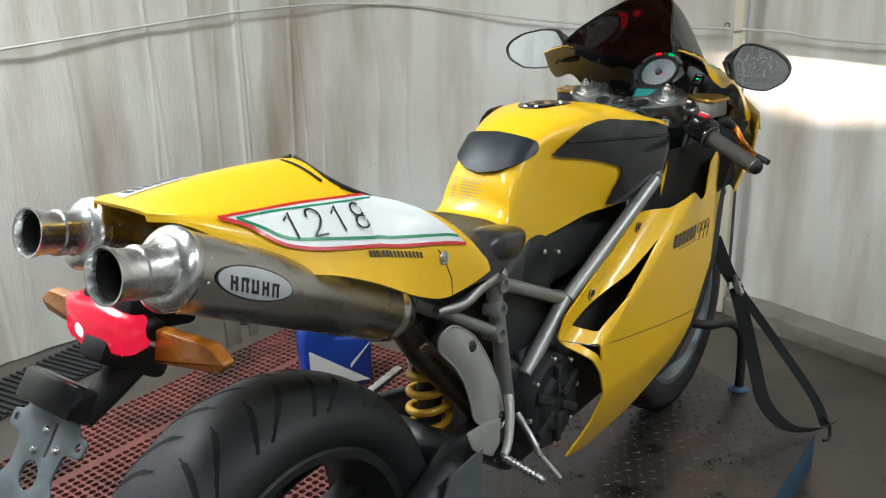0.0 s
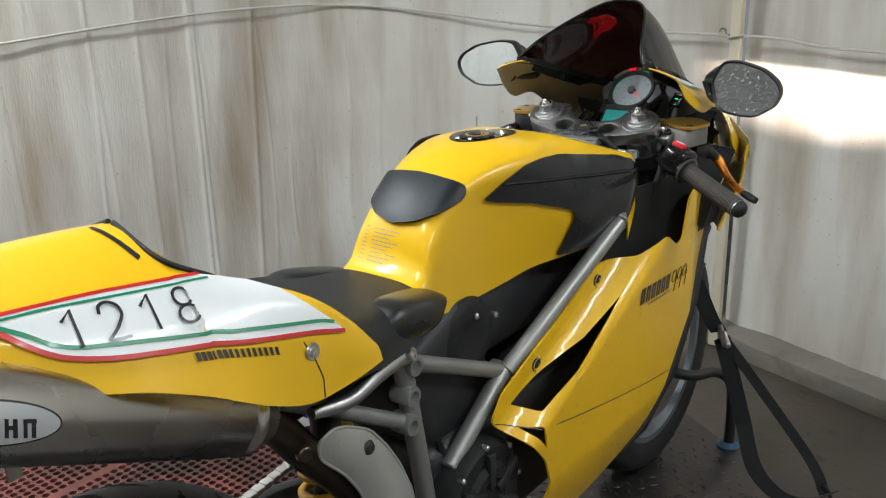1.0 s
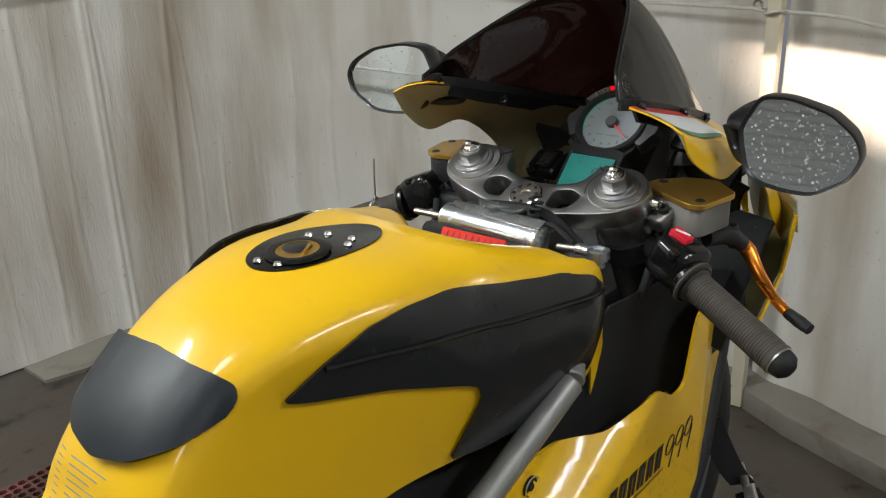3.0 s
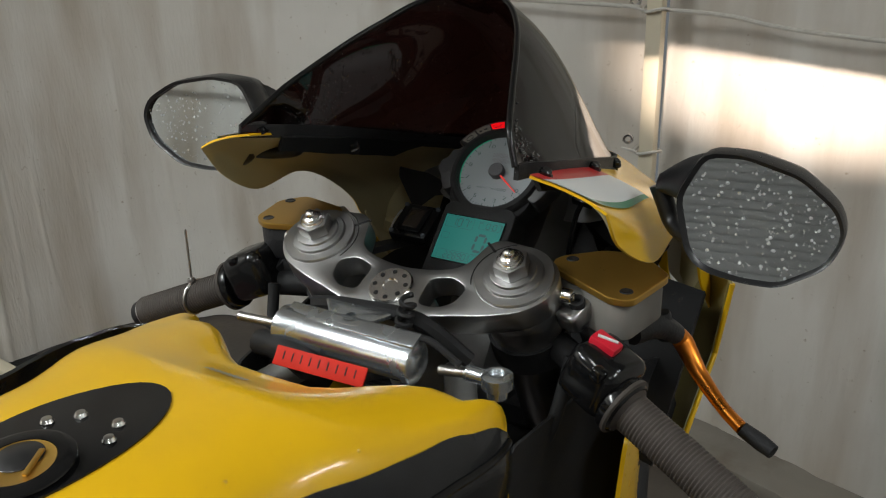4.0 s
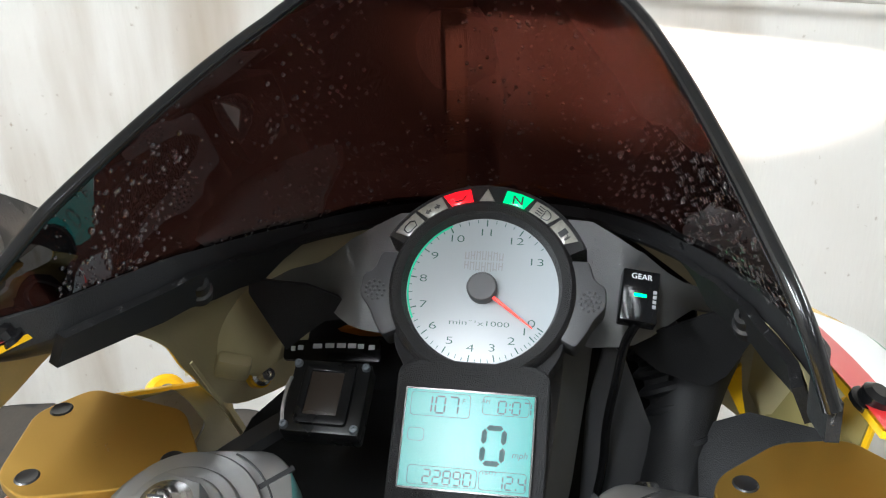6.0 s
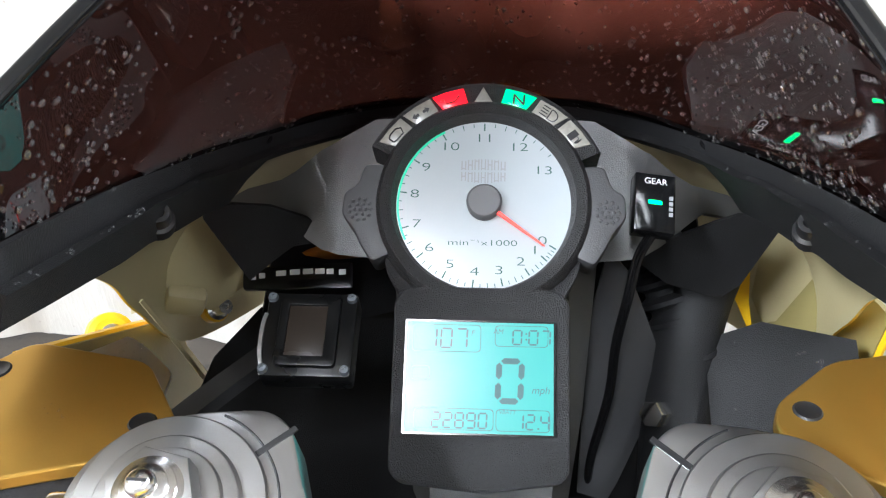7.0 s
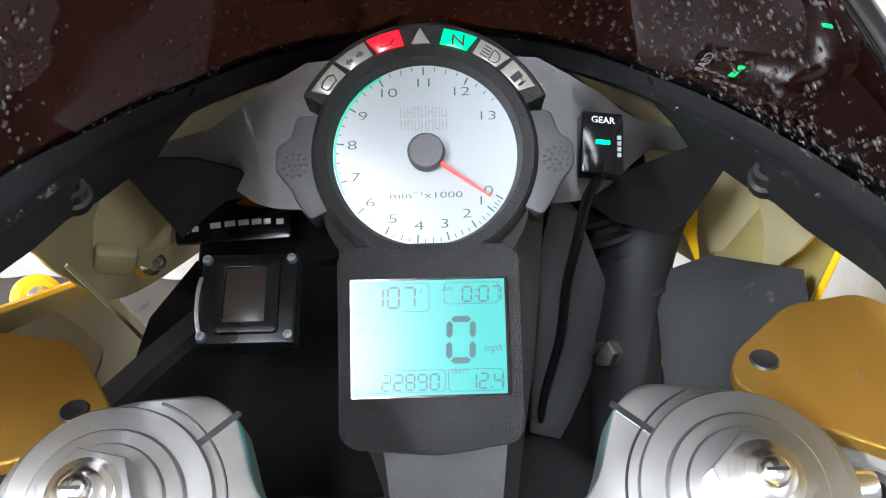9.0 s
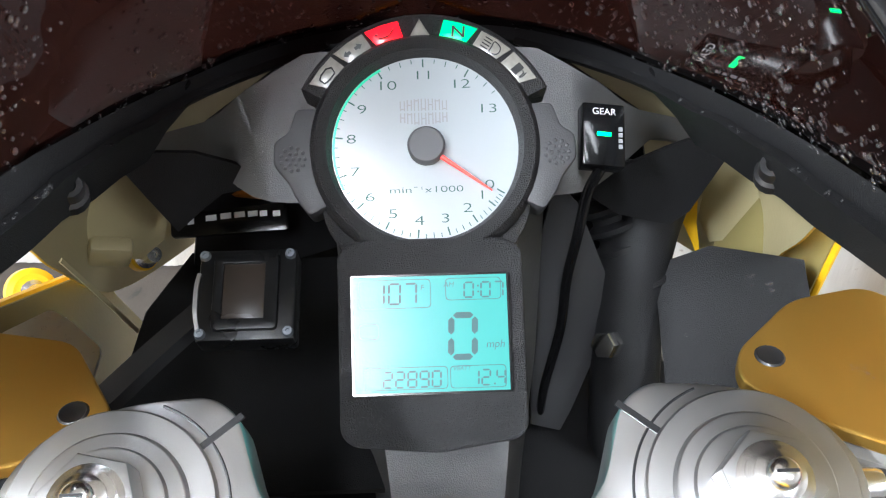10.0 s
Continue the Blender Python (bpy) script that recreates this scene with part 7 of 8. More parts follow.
NOSE = [
    (1.100, 0.136, 1.032, 0.160, 1.027, 0.182, 1.020, 0.197, 1.012),
    (1.125, 0.1355, 1.026, 0.165, 1.016, 0.193, 1.000, 0.200, 0.976),
    (1.18, 0.133, 1.012, 0.172, 0.997, 0.199, 0.971, 0.210, 0.944),
    (1.24, 0.130, 0.995, 0.174, 0.979, 0.199, 0.960, 0.209, 0.945),
    (1.285, 0.127, 0.980, 0.174, 0.962, 0.200, 0.942, 0.209, 0.926),
    (1.335, 0.119, 0.963, 0.168, 0.943, 0.202, 0.912, 0.208, 0.884),
    (1.360, 0.114, 0.955, 0.166, 0.932, 0.202, 0.890, 0.208, 0.846),
    (1.43, 0.083, 0.940, 0.150, 0.905, 0.195, 0.845, 0.210, 0.77),
    (1.52, 0.045, 0.918, 0.112, 0.884, 0.152, 0.822, 0.165, 0.75),
    (1.588, 0.012, 0.902, 0.060, 0.878, 0.095, 0.818, 0.108, 0.755),
    (1.670, 0.006, 0.868, 0.032, 0.853, 0.052, 0.828, 0.060, 0.79),
]
half = shell(NOSE, 7, 6)
nose = None
for which, s in ((0, -1), (1, 1)):
    bm = loft([r[which] for r in half])
    bmesh.ops.recalc_face_normals(bm, faces=bm.faces)
    if sum(f.normal.y * f.calc_area() for f in bm.faces) * s < 0:
        bmesh.ops.reverse_faces(bm, faces=bm.faces)
    bm.normal_update()
    old = {v: v.normal.copy() for v in bm.verts}
    back = {v: bm.verts.new(v.co - n * 0.0022) for v, n in old.items()}
    rim_e = [e for e in bm.edges if e.is_boundary]
    for f in bm.faces[:]:
        bm.faces.new([back[v] for v in reversed(f.verts)]).material_index = 1
    for e in rim_e:
        p, q = e.verts
        bm.faces.new((p, q, back[q], back[p]))
    nose = part("nose_fairing", bm, [YELLOW, INNER], moto, "yellow nose fairing with tricolour stripes", sharp=60)
    # tricolour bands along the screen's foot
    for lo, hi, m_, lab in ((0.00, 0.15, RED, "red stripe"), (0.15, 0.49, WHITE, "white stripe"), (0.49, 0.555, GREEN, "green stripe")):
        rows = []
        for k in range(15):
            x = 1.0985 + 0.147 * k / 14
            shrink = max(0.0, 1 - k / 14 * 0.25)
            row = smooth_rows(NOSE, 7)
            i = max((j for j in range(len(row) - 1) if row[j][0] <= x), default=0)
            f = (x - row[i][0]) / (row[i + 1][0] - row[i][0])
            st = [row[i][j] + (row[i + 1][j] - row[i][j]) * f for j in range(len(row[0]))]
            prof = curve_pts([(0, st[j], st[j + 1]) for j in range(1, len(st), 2)], 8)
            line = []
            for q in range(5):
                w = (lo + (hi - lo) * q / 4) * shrink * (len(prof) - 1)
                j = min(int(w), len(prof) - 2)
                pt = prof[j].lerp(prof[j + 1], w - j)
                tang = (prof[j + 1] - prof[j]).normalized()
                nrm = Vector((0, -tang.z, tang.y))
                nrm = -nrm if nrm.y < 0 else nrm
                pt = pt + nrm * 0.0010
                line.append((x, s * pt.y, pt.z))
            rows.append(line)
        part("nose_stripe", loft(rows), m_, nose, lab)
    for x, y, z in ((1.120, 0.139, 1.027), (1.238, 0.134, 0.996), (1.350, 0.114, 0.964)):
        bm = bmesh.new()
        lathe(bm, axes((x, s * y, z), (-0.1, s * 0.35, 0.93)), [(0, 0.0055), (0.003, 0.0055), (0.0048, 0.004), (0.005, 0.001), (0.0065, 0.0005), (0.0065, -0.001)], 16)
        part("screen_bolt", bm, GLOSSY, nose, "black screen bolt")
    # inner end bolts under the screen
    bm = bmesh.new()
    p = Vector((1.238, s * 0.126, 0.983))
    lathe(bm, axes(p, (-0.5, -s * 0.3, 0.8)), [(0, 0.005), (0.002, 0.005), (0.0025, 0.007), (0.0045, 0.007), (0.005, 0.005), (0.005, 0.001), (0.0065, 0.0), (0.0065, -0.006)], 16)
    part("inner_bolt", bm, INK, nose, "dark screen bolt seen from inside")
# black inner lining of the nose and headlight
bm = sheet([(-0.15, 0.80), (0.15, 0.80), (0.13, 0.90), (0.06, 0.935), (-0.06, 0.935), (-0.13, 0.90)], 0.03, lambda y, z: Vector((1.500 + 0.3 * (z - 0.9) - 0.45 * abs(y), y, z - 0.01)), thick=0.004)
part("nose_lining", bm, LINER, moto, "black inner nose lining")
bm = bmesh.new()
lathe(bm, axes((1.575, 0, 0.80), (1, 0, 0)), [(0, 0), (0.035, 0.002), (0.05, 0.02), (0.055, 0.035)], 32)
head = part("headlight", bm, CHROME, moto, "lit headlight reflector")
# unseen plate, added to give the beam its sharp upper edge
bm = bmesh.new()
box(bm, Matrix.Translation((1.634, 0, 0.8068)), 0.10, 0.14, 0.004)
part("beam_shield", bm, BLACK, head, "black unseen plate added to cut off the beam's top")


# black liners under the screen's foot
for s in (-1, 1):
    rows = []
    for k in range(15):
        x = 1.135 + 0.33 * k / 14
        p = min(foot, key=lambda q: abs(q.x - x) + (10 if q.y * s < 0 else 0))
        d = (0.013 + 0.006 * math.sin(k / 14 * math.pi)) * (1 - 0.75 * ease((x - 1.29) / 0.06))
        rows.append([(x, s * (abs(p.y) + a * 0.006 - 0.004), p.z - 0.004 - d * a) for a in (0, 0.35, 0.7, 1)])
    bm = loft(rows)
    thicken(bm, 0.004)
    part("screen_liner", bm, LINER, moto, "black plastic liner under the screen")


def mirror(s):
    lift, wide, far, back = (0.021, 1.47, 0.353, -0.020) if s > 0 else (0.0, 1.0, 0.347, 0.0)
    cy, cz = 0.287, 0.992

    def at(y, z, x):
        return Vector((x + back + 0.16 * (y - cy) + (0.12 if s > 0 else 0.20) * (z - cz), s * (far - (0.347 - y) * wide), z + lift))

    outer = rounded([(0.240, 1.040), (0.270, 1.040), (0.311, 1.028), (0.340, 1.006), (0.348, 0.986), (0.339, 0.961), (0.307, 0.942), (0.279, 0.943), (0.250, 0.949), (0.236, 0.961), (0.223, 1.004)], 0.010, 4)
    pane = rounded([(0.243, 1.0355), (0.270, 1.0362), (0.310, 1.0245), (0.3365, 1.004), (0.3445, 0.986), (0.336, 0.9635), (0.306, 0.9455), (0.279, 0.9462), (0.252, 0.952), (0.2395, 0.963), (0.2275, 1.003)], 0.008, 4)
    n = min(len(outer), len(pane))

    def resample(poly, m_):
        ln = [0.0]
        for k in range(len(poly)):
            a, b = poly[k], poly[(k + 1) % len(poly)]
            ln.append(ln[-1] + math.hypot(b[0] - a[0], b[1] - a[1]))
        out = []
        for k in range(m_):
            d = ln[-1] * k / m_
            i = max(j for j in range(len(poly)) if ln[j] <= d)
            f = (d - ln[i]) / (ln[i + 1] - ln[i])
            a, b = poly[i], poly[(i + 1) % len(poly)]
            out.append((a[0] + (b[0] - a[0]) * f, a[1] + (b[1] - a[1]) * f))
        return out

    def from_angle(poly):
        pts = resample(poly, 360)
        out = []
        for k in range(64):
            t = k * math.tau / 64
            out.append(max(pts, key=lambda q: math.cos(math.atan2(q[1] - cz, q[0] - cy) - t)))
        return out

    o_, g_ = from_angle(outer), from_angle(pane)
    sc = lambda k: [(cy + (y - cy) * k, cz + (z - cz) * k) for y, z in o_]
    inn = lambda k: [(cy + (y - cy) * k, cz + (z - cz) * k) for y, z in g_]
    rings = [[at(y, z, 1.190) for y, z in inn(0.99)], [at(y, z, 1.1835) for y, z in inn(1.0)], [at(y, z, 1.182) for y, z in sc(0.985)], [at(y, z, 1.186) for y, z in o_], [at(y, z, 1.200) for y, z in sc(0.99)], [at(y, z, 1.222) for y, z in sc(0.85)], [at(y, z, 1.236) for y, z in sc(0.5)], [at(y, z, 1.240) for y, z in sc(0.12)]]
    hous = part("mirror", loft(rings, closed=True), SHELL, moto, "black rear-view mirror beaded with water", sharp=60)
    bm = bmesh.new()
    put_in(bm, [at(y, z, 1.1865) for y, z in inn(0.995)], [tuple(range(64))])
    glass = bpy.data.materials.get("mirror_glass") or surf("mirror_glass", (0.62, 0.66, 0.68), 0.03, 1.0, 0.02, 10, rvar=0.01)
    gl_ = part("mirror_glass", bm, glass, hous, "mirror glass with droplets")
    face = (at(0.25, 0.99, 0) - at(0.30, 0.99, 0)).cross(at(0.28, 1.0, 0) - at(0.28, 0.95, 0)).normalized()
    face = -face if face.x > 0 else face
    rng = random.Random(11 + s)
    spots = []
    while len(spots) < 330:
        y, z = 0.22 + 0.13 * rng.random(), 0.94 + 0.10 * rng.random()
        inside = False
        for k in range(64):
            (y0, z0), (y1, z1) = g_[k], g_[k - 1]
            if (z0 > z) != (z1 > z) and y < (y1 - y0) * (z - z0) / (z1 - z0) + y0:
                inside = not inside
        if inside:
            spots.append((at(y, z, 1.1864), face))
    part("water_drop", drops(spots, 8, 0.0004, 0.0015, 0.6), BRIGHT_BEAD, hous, "water drops on the glass")["kind"] = "stuff"
    # broad upper arm and a thin lower loop, with an opening between them
    e = lambda y, z, x: at(y, z, x) if s < 0 else Vector((x, y - 0.012, z + 0.010)) if y < 0.21 else at(y, z, x)
    rows = []
    for k in range(7):
        t = k / 6
        a, b = e(0.200, 1.008, 1.222), e(0.246, 1.036, 1.192)
        c, d = e(0.199, 0.993, 1.226), e(0.228, 0.998, 1.194)
        up, lo = a.lerp(b, t) + Vector((0, 0, 0.004 * math.sin(t * math.pi))), c.lerp(d, t)
        rows.append([up, up.lerp(lo, 0.33) + Vector((-0.006, 0, 0)), lo.lerp(up, 0.25) + Vector((-0.006, 0, 0)), lo, lo + Vector((0.016, 0, 0.002)), up + Vector((0.016, 0, -0.002))])
    part("mirror_arm", loft(rows, closed=True, caps=True), SHELL, hous, "broad black mirror arm", sharp=50)
    bm = tube(bmesh.new(), [e(0.200, 0.998, 1.228), e(0.206, 0.984, 1.228), e(0.214, 0.970, 1.224), e(0.226, 0.966, 1.210), e(0.238, 0.968, 1.196)], [0.009, 0.008, 0.007, 0.006, 0.006], 12)
    part("arm_loop", bm, SHELL, hous, "lower loop of the mirror arm")
    return hous


SHELL = surf("wet_black_shell", (0.012, 0.012, 0.013), 0.34, 0, 0.3, 30, bump=0.1, bscale=900)
mirrors = [mirror(-1), mirror(1)]

# black sheet added to darken the gaps below, and flaps that close the nose
bm = sheet([(1.20, -0.16), (1.50, -0.15), (1.50, 0.15), (1.20, 0.16)], 0.03, lambda a, b: Vector((a, b, 0.735 + 0.25 * max(0, a - 1.40))), thick=0.004)
part("nose_tray", bm, LINER, moto, "black sheet added to darken the gaps under the instruments")
for outline in ([(-0.062, 0.900), (-0.096, 0.897), (-0.128, 0.910), (-0.140, 0.913), (-0.165, 0.908), (-0.146, 0.869), (-0.136, 0.862), (-0.105, 0.872)],
                [(0.080, 0.900), (0.120, 0.913), (0.158, 0.919), (0.159, 0.908), (0.136, 0.867), (0.108, 0.888), (0.085, 0.894)]):
    bm = sheet(outline, 0.02, lambda y, z: Vector((1.367 + 0.10 * (z - 0.89), y, z + 0.002 * math.sin(70 * y))), thick=0.003)
    part("inner_flap", bm, LINER, moto, "black plastic flap")

# things down inside the nose
# darker copy of the fairing's inside, with its shade put into the colour
SHADED_INNER = surf("shaded_fairing_inside", (0.24, 0.20, 0.075), 0.5, 0, 0.25, 16, bump=0.1)
BX = axes((1.282, 0.083, 0.893), (-0.45, 0.0, 0.89), (0, -1, 0))
BX = BX @ Matrix.Scale(0.87, 4)
BOXED = surf("wet_black_moulding", (0.006, 0.006, 0.006), 0.3, 0, 0.3, 60, rvar=0.15, Specular_IOR_Level=0.3)
bm = bmesh.new()
box(bm, BX @ Matrix.Translation((0, 0, -0.008)), 0.052, 0.052, 0.018, 0.002)
unit = part("regulator_box", bm, BOXED, moto, "black electronics box with corner screws")
bm = bmesh.new()
prism(bm, BX @ Matrix.Translation((0.0, 0.0, 0.001)), rounded([(-0.017, -0.021), (0.017, -0.021), (0.017, 0.021), (-0.017, 0.021)], 0.003), 0.004, holes=[[(-0.012, -0.015), (0.010, -0.015), (0.010, 0.016), (-0.012, 0.016)]], bev=0.0006)
part("box_frame", bm, BOXED, unit)
bm = bmesh.new()
box(bm, BX @ Matrix.Translation((-0.001, 0.0005, 0.0025)), 0.022, 0.031, 0.002, 0.0004)
part("box_lid", bm, surf("box_lid_grey", (0.030, 0.023, 0.018), 0.28), unit)
for x, y in ((-0.023, 0.022), (0.0225, 0.022), (-0.023, -0.022), (0.0225, -0.022)):
    bm = bmesh.new()
    lathe(bm, BX @ Matrix.Translation((x, y, 0.0005)), [(0, 0.002), (0.001, 0.002), (0.0012, 0.003), (0.0024, 0.003), (0.003, 0.001), (0.003, 0)], 14)
    part("box_screw", bm, PLATE, unit)
bm = bmesh.new()
tube(bm, [BX @ Vector(v) for v in ((-0.0255, 0.012, 0.001), (-0.0265, 0.004, 0.002), (-0.0262, -0.010, 0.002), (-0.0245, -0.020, 0.001))], 0.0018, 8, 4, flat=(0.0018, 0.001))
part("box_clip", bm, surf("pale_metal_strip", (0.55, 0.55, 0.55), 0.35, 0.8, 0.4, 200), unit, "pale metal clip")
# row of pale windows in the lamp housing behind the box
bm = bmesh.new()
LIP = axes((1.417, 0.1205, 0.8355), (-0.6, 0, 0.8), (0, -1, 0.14))
prism(bm, LIP, rounded([(-0.036, -0.009), (0.036, -0.012), (0.036, 0.006), (-0.036, 0.006)], 0.003), 0.004, bev=0.0006)
hous_ = part("lamp_housing_lip", bm, GLOSSY, moto, "black lip with a row of pale windows")
for k, (u, w) in enumerate(((-0.029, 0.003), (-0.0235, 0.004), (-0.011, 0.0065), (-0.002, 0.0065), (0.0065, 0.0065), (0.0145, 0.006), (0.021, 0.0045), (0.029, 0.0045))):
    bm = bmesh.new()
    box(bm, LIP @ Matrix.Translation((u, 0.001 - 0.002 * (u / 0.03) ** 2, 0.0043)), w, 0.0035, 0.0006)
    part("pale_window", bm, WHITE, hous_)
# amber reflector part behind it
bm = bmesh.new()
box(bm, pose(1.445, 0.105, 0.842, 0, -20, 10), 0.02, 0.05, 0.012, 0.003)
part("amber_lens", bm, AMBER, moto, "amber lens inside the nose")

BEHIND = Vector((0.968, 0, 1.163))
for s in (-1, 1):
    # inner return of the nose panel, drawn out from a point over the tank
    bm = sheet([(s * 0.210, 0.846), (s * 0.193, 0.853), (s * 0.165, 0.841), (s * (0.156 if s < 0 else 0.142), 0.858), (s * (0.156 if s < 0 else 0.138), 0.905), (s * 0.165, 0.918), (s * 0.205, 0.885)], 0.012, lambda y, z: BEHIND + 1.10 * (Vector((1.362 + 0.35 * max(0, 0.20 - abs(y)) + 0.05 * (0.86 - z), y, z)) - BEHIND), thick=0.003)
    part("nose_return", bm, INNER, moto, "pale moulded return inside the nose")
    # upper wing of the side fairing, yellow outside, seen from inside
    rows = []
    for k in range(9):
        t = k / 8
        x, zt, w = (1.285 + 0.150 * t, 0.872 - 0.085 * t, 0.238) if s > 0 else (1.366 - 0.16 * max(0, t - 0.5), 0.850 - 0.165 * t, 0.237)
        rows.append([(x, s * (w - 0.02 * t), zt), (x + 0.012, s * (w - 0.004 - 0.02 * t), zt + 0.002), (x + 0.030, s * (w - 0.018 - 0.02 * t), zt + 0.004), (x + 0.050, s * (w - 0.045 - 0.02 * t), zt + 0.004)] if s < 0 else [(x, s * (w - 0.02 * t), zt), (x + 0.004, s * (w + 0.002 - 0.02 * t), zt - 0.03), (x + 0.01, s * (w - 0.013 - 0.02 * t), zt - 0.075), (x + 0.014, s * (w - 0.033 - 0.02 * t), zt - 0.11)])
    bm = loft(rows)
    bm.normal_update()
    if sum(f.normal.y * f.calc_area() for f in bm.faces) * s < 0:
        bmesh.ops.reverse_faces(bm, faces=bm.faces)
    thicken(bm, 0.004)
    part("fairing_wing", bm, SHADED_INNER, moto, "unpainted inner side of the upper side fairing")
    part("wing_edge", tube(bmesh.new(), [r[0] for r in rows], 0.0028, 8, 1), YELLOW, moto, "yellow fairing edge")
# plugs, struts and bracket on the clutch side
for p, d, k in (((1.398, 0.248, 0.797), (-0.6, -0.6, 0.5), 1.0), ((1.430, 0.186, 0.797), (-0.5, -0.6, 0.5), 0.6)):
    bm = bmesh.new()
    lathe(bm, axes(p, d), [(0, 0.003), (0.006 * k, 0.003), (0.012 * k, 0.004), (0.0155 * k, 0.002), (0.0155 * k, -0.006), (0, -0.006)], 24)
    plug = part("yellow_plug", bm, YELLOW, moto, "yellow fairing grommet")
    bm = bmesh.new()
    lathe(bm, axes(p, d), [(0, 0.016), (0.002, 0.016), (0.0025, 0.018), (0.005, 0.018), (0.0055, 0.016), (0.0055, 0.006), (0.008, 0.005), (0.008, 0.003)], 16)
    part("plug_bolt", bm, CHROME, plug, "steel bolt")
bm = bmesh.new()
box(bm, pose(1.405, 0.195, 0.822, 20, -20, 10), 0.012, 0.026, 0.022, 0.004)
part("panel_boss", bm, INNER, moto, "pale moulded boss")
bm = sheet(rounded([(1.231, 0.166), (1.244, 0.147), (1.236, 0.135), (1.222, 0.120), (1.194, 0.121), (1.212, 0.154)], 0.003, 3), 0.006, lambda a, b: Vector((a + 0.022, b + 0.018, 0.897 + 0.15 * (a - 1.21))), thick=0.002)
part("grey_bracket", bm, STEEL, moto, "wet grey steel bracket")
for pts, w, m_, nm in ((((1.349, 0.197, 0.862), (1.368, 0.190, 0.815), (1.386, 0.185, 0.772)), (0.0012, 0.0025), INNER, "panel_rib"), (((1.320, 0.115, 0.85), (1.285, 0.137, 0.85), (1.248, 0.160, 0.848)), (0.013, 0.008), EAR, "stay_strut")):
    part(nm, tube(bmesh.new(), [Vector(p) for p in pts], 0.01, 10, 4, flat=w), m_, moto)
bm = sheet([(1.24, 0.02), (1.42, 0.02), (1.42, 0.15), (1.36, 0.165), (1.24, 0.165)], 0.02, lambda a, b: Vector((a, b, 0.80 + 0.35 * max(0, b - 0.13))), thick=0.003)
part("dark_tray", bm, LINER, moto, "black moulded tray")
# black duct, hose column and facet plate on the brake side
bm = loft([[(1.376, -0.136, 0.820), (1.371, -0.165, 0.838), (1.358, -0.214, 0.836)], [(1.352, -0.136, 0.806), (1.345, -0.168, 0.822), (1.330, -0.214, 0.818)], [(1.300, -0.136, 0.765), (1.295, -0.17, 0.775), (1.285, -0.212, 0.77)], [(1.24, -0.136, 0.70), (1.24, -0.17, 0.71), (1.24, -0.205, 0.70)]])
thicken(bm, 0.006)
part("air_duct", bm, LINER, moto, "black faceted air duct", sharp=25)
bm = tube(bmesh.new(), [(1.405, -0.140, 0.870), (1.390, -0.128, 0.838), (1.365, -0.120, 0.800), (1.325, -0.116, 0.745), (1.29, -0.112, 0.69)], [0.022, 0.022, 0.021, 0.021, 0.021], 20)
part("air_hose", bm, BLACK, moto, "black rubber air hose")
bm = sheet([(-0.072, 0.885), (-0.085, 0.872), (-0.104, 0.826), (-0.098, 0.775), (-0.078, 0.735), (-0.060, 0.74), (-0.062, 0.84)], 0.012, lambda y, z: Vector((1.357 + 0.35 * (z - 0.826) + 0.5 * max(0, -0.085 - y), y, z)), thick=0.003)
part("facet_plate", bm, EAR, moto, "dark grey facet plate")
prof = [(0.0, 0.0)]
for k in range(7):
    prof += [(0.014, 0.0125 * k), (0.019, 0.0125 * k + 0.003), (0.019, 0.0125 * k + 0.006), (0.014, 0.0125 * k + 0.009)]
bm = lathe(bmesh.new(), axes((1.412, -0.100, 0.875), (-0.5, -0.35, -0.8)), prof + [(0, 0.088)], 20)
part("ribbed_boot", bm, BLACK, moto, "ribbed black rubber boot")
bm = bmesh.new()
hx = [(0.008 * math.cos(k * math.pi / 3), 0.008 * math.sin(k * math.pi / 3)) for k in range(6)]
prism(bm, axes((1.336, -0.106, 0.798), (-0.5, 0.6, 0.4)), hx, 0.012, bev=0.001)
part("deep_bolt", bm, CHROME, moto, "hexagon bolt head")
bm = sheet([(-0.150, 0.848), (-0.171, 0.806), (-0.163, 0.838), (-0.160, 0.86)], 0.01, lambda y, z: Vector((1.398, y, z)), thick=0.003)
part("yellow_edge", bm, YELLOW, moto, "yellow fairing edge")

# foot rest and heel guard
bm = bmesh.new()
prism(bm, axes((0, -0.165, 0), (0, -1, 0), (1, 0, 0)), rounded([(0.247, 0.523), (0.30, 0.518), (0.345, 0.507), (0.340, 0.458), (0.318, 0.445), (0.263, 0.485)], 0.006), 0.003, bev=0.0008)
tube(bm, [(0.405, -0.145, 0.515), (0.385, -0.160, 0.485), (0.360, -0.172, 0.455), (0.335, -0.18, 0.442)], [0.009, 0.008, 0.008, 0.007], 12)
peg = part("heel_guard", bm, SHIELD, moto, "pale grey heel guard and peg bracket")
bm = bmesh.new()
m = axes((0.333, -0.178, 0.442), (0.25, -0.85, -0.42))
prof = [(0.004, 0)]
for k in range(10):
    prof += [(0.0075, 0.004 + k * 0.0075), (0.0075, 0.008 + k * 0.0075), (0.0058, 0.009 + k * 0.0075), (0.0058, 0.0112 + k * 0.0075)]
prof += [(0.008, 0.082), (0, 0.083)]
lathe(bm, m, prof, 16)
part("foot_peg", bm, ALU, peg, "knurled aluminium foot peg")
bm = bmesh.new()
tube(bm, [(0.44, -0.14, 0.46), (0.425, -0.18, 0.43), (0.42, -0.20, 0.405)], [0.007, 0.006, 0.005], 10)
rod(bm, (0.42, -0.20, 0.405), (0.43, -0.235, 0.365), 0.006, 12)
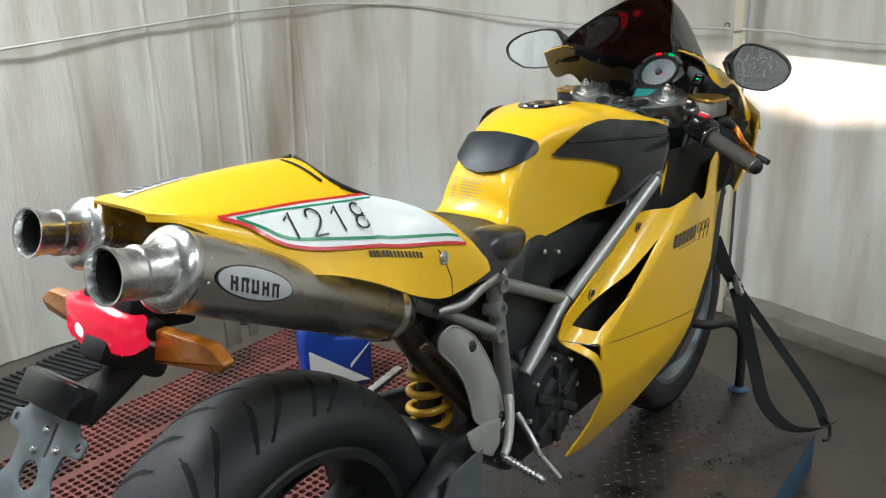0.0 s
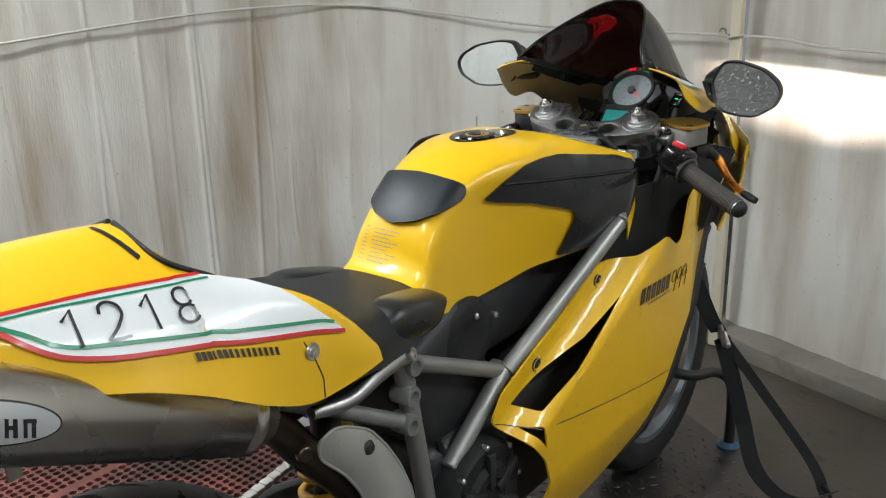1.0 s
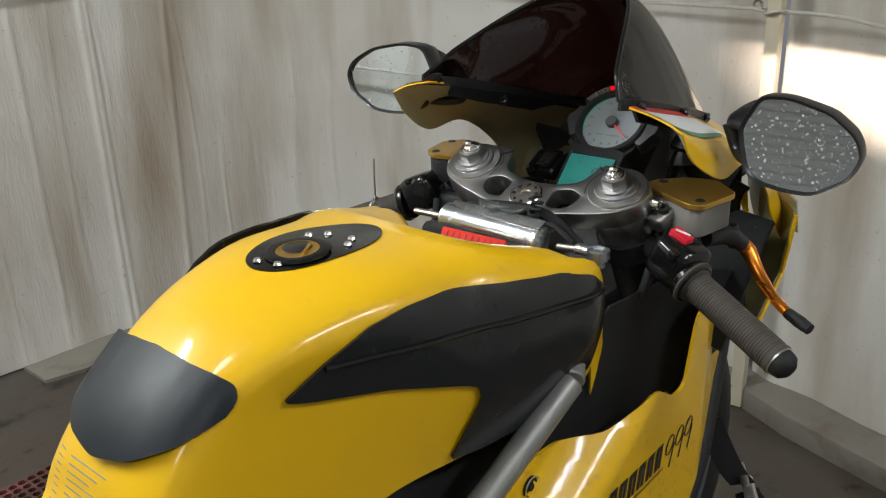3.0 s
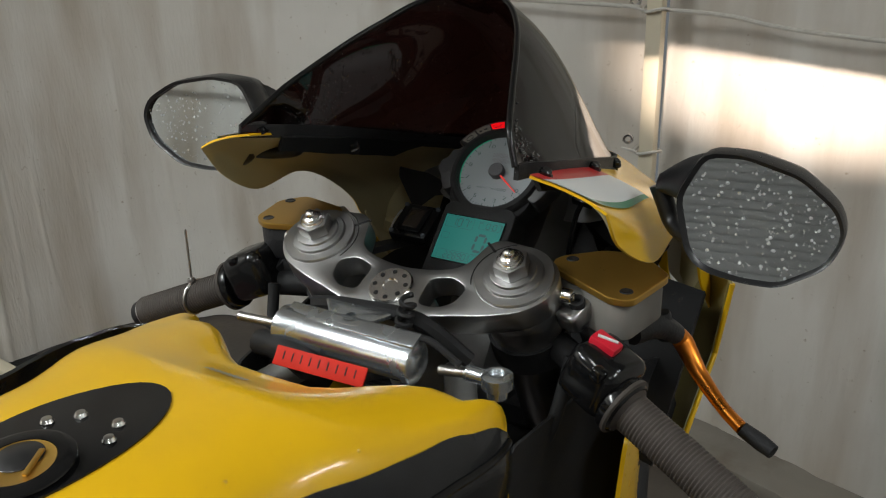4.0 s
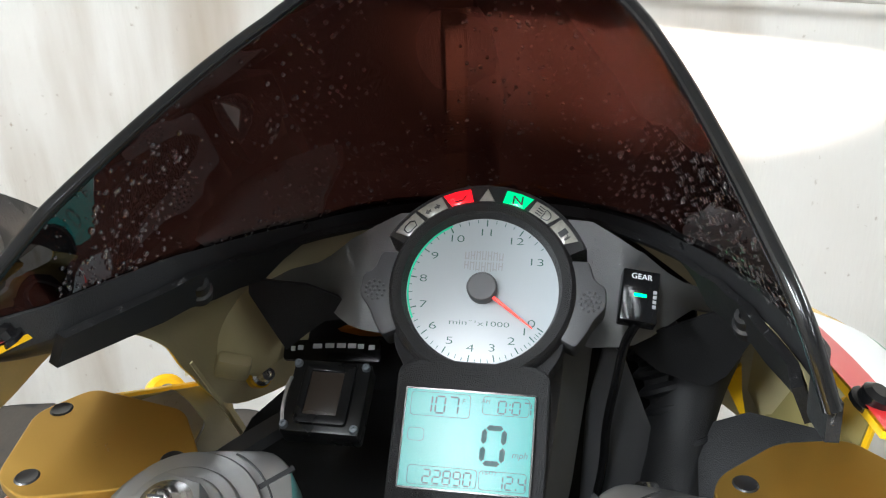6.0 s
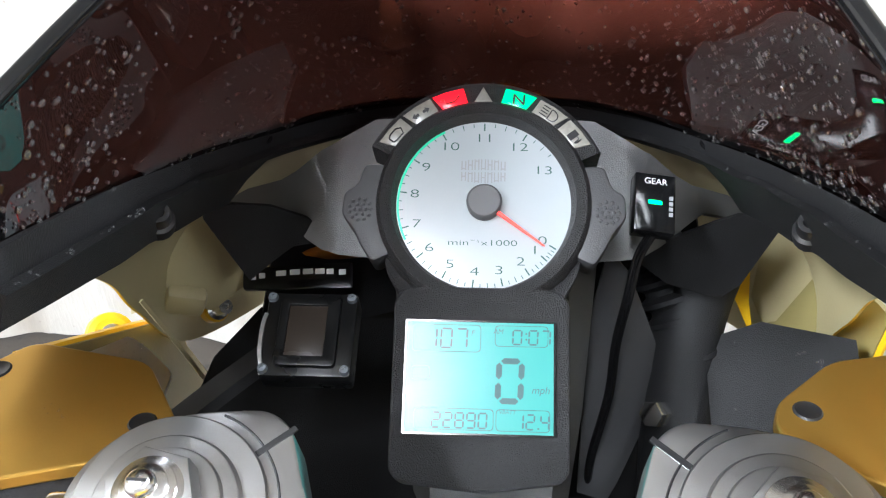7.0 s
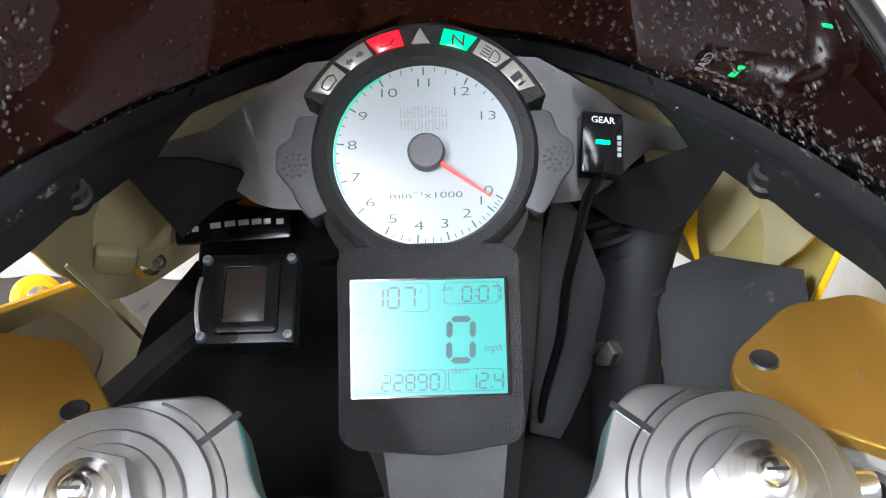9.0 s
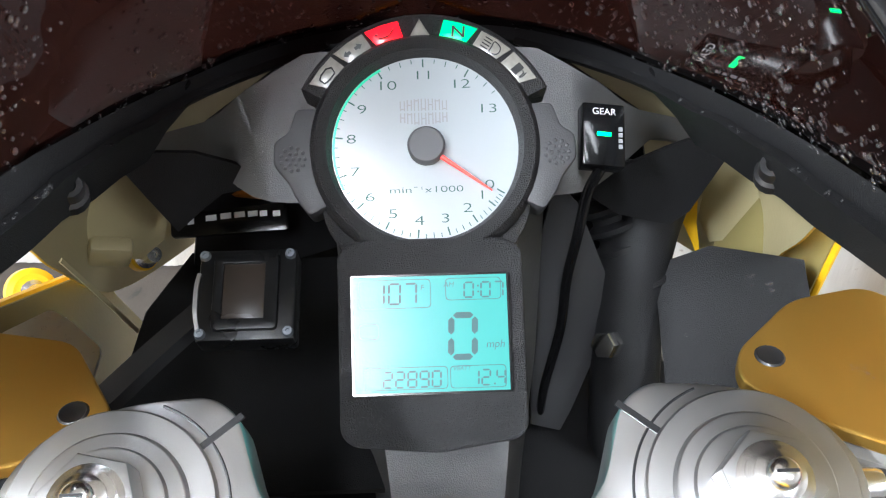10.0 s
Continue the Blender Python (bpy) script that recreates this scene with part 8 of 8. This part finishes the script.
part("brake_pedal", bm, ALU, peg, "aluminium brake pedal")

# clamp with a cap bolt beside the brake fork
bm = bmesh.new()
box(bm, pose(1.160, -0.152, 0.893, 0, -24, -20), 0.030, 0.022, 0.020, 0.005, 3)
clamp = part("lever_clamp", bm, ALU, moto, "cast aluminium lever clamp")
bm = bmesh.new()
lathe(bm, axes((1.158, -0.154, 0.902), (-0.4, 0, 0.9)), [(0, 0.003), (0.003, 0.003), (0.0035, 0.007), (0.0065, 0.007), (0.007, 0.006), (0.007, 0)], 18)
part("cap_bolt", bm, ENGINE, clamp, "dark cap bolt")


# beads of water on what faces upwards
def wet(ob, n, seed, small, large, least=0.25):
    rng = random.Random(seed)
    polys = [p for p in ob.data.polygons if p.normal.z > least]
    if not polys:
        return
    areas = np.cumsum([p.area for p in polys])
    spots = []
    for k in range(n):
        p = polys[min(len(polys) - 1, int(np.searchsorted(areas, rng.random() * areas[-1])))]
        vs = [ob.data.vertices[i].co for i in p.vertices]
        w = [rng.random() + 0.02 for v in vs]
        spots.append((sum((v * q for v, q in zip(vs, w)), Vector()) / sum(w), p.normal.copy()))
    part("water_drop", drops(spots, seed + 1, small, large), WATER, ob, "beads of water")["kind"] = "stuff"


WET = {"stay_wing": (260, 0.0003, 0.0009), "screen_liner": (220, 0.0004, 0.0013), "air_duct": (50, 0.0006, 0.0018), "nose_fairing": (150, 0.0005, 0.0019), "mirror": (60, 0.0005, 0.0016), "mirror_arm": (40, 0.0004, 0.0012),
       "seat": (70, 0.0006, 0.0018), "side_panel": (60, 0.0005, 0.0015), "top_yoke": (25, 0.0004, 0.0010), "regulator_box": (60, 0.0003, 0.0009), "grey_bracket": (50, 0.0005, 0.0018), "reservoir_cover": (12, 0.0004, 0.0010), "tail_fairing": (70, 0.0005, 0.0015)}
for k, ob in enumerate(list(bpy.data.objects)):
    kind_of = ob.name.split(".")[0]
    if kind_of in WET and ob.type == "MESH":
        wet(ob, WET[kind_of][0], 50 + k, WET[kind_of][1], WET[kind_of][2])
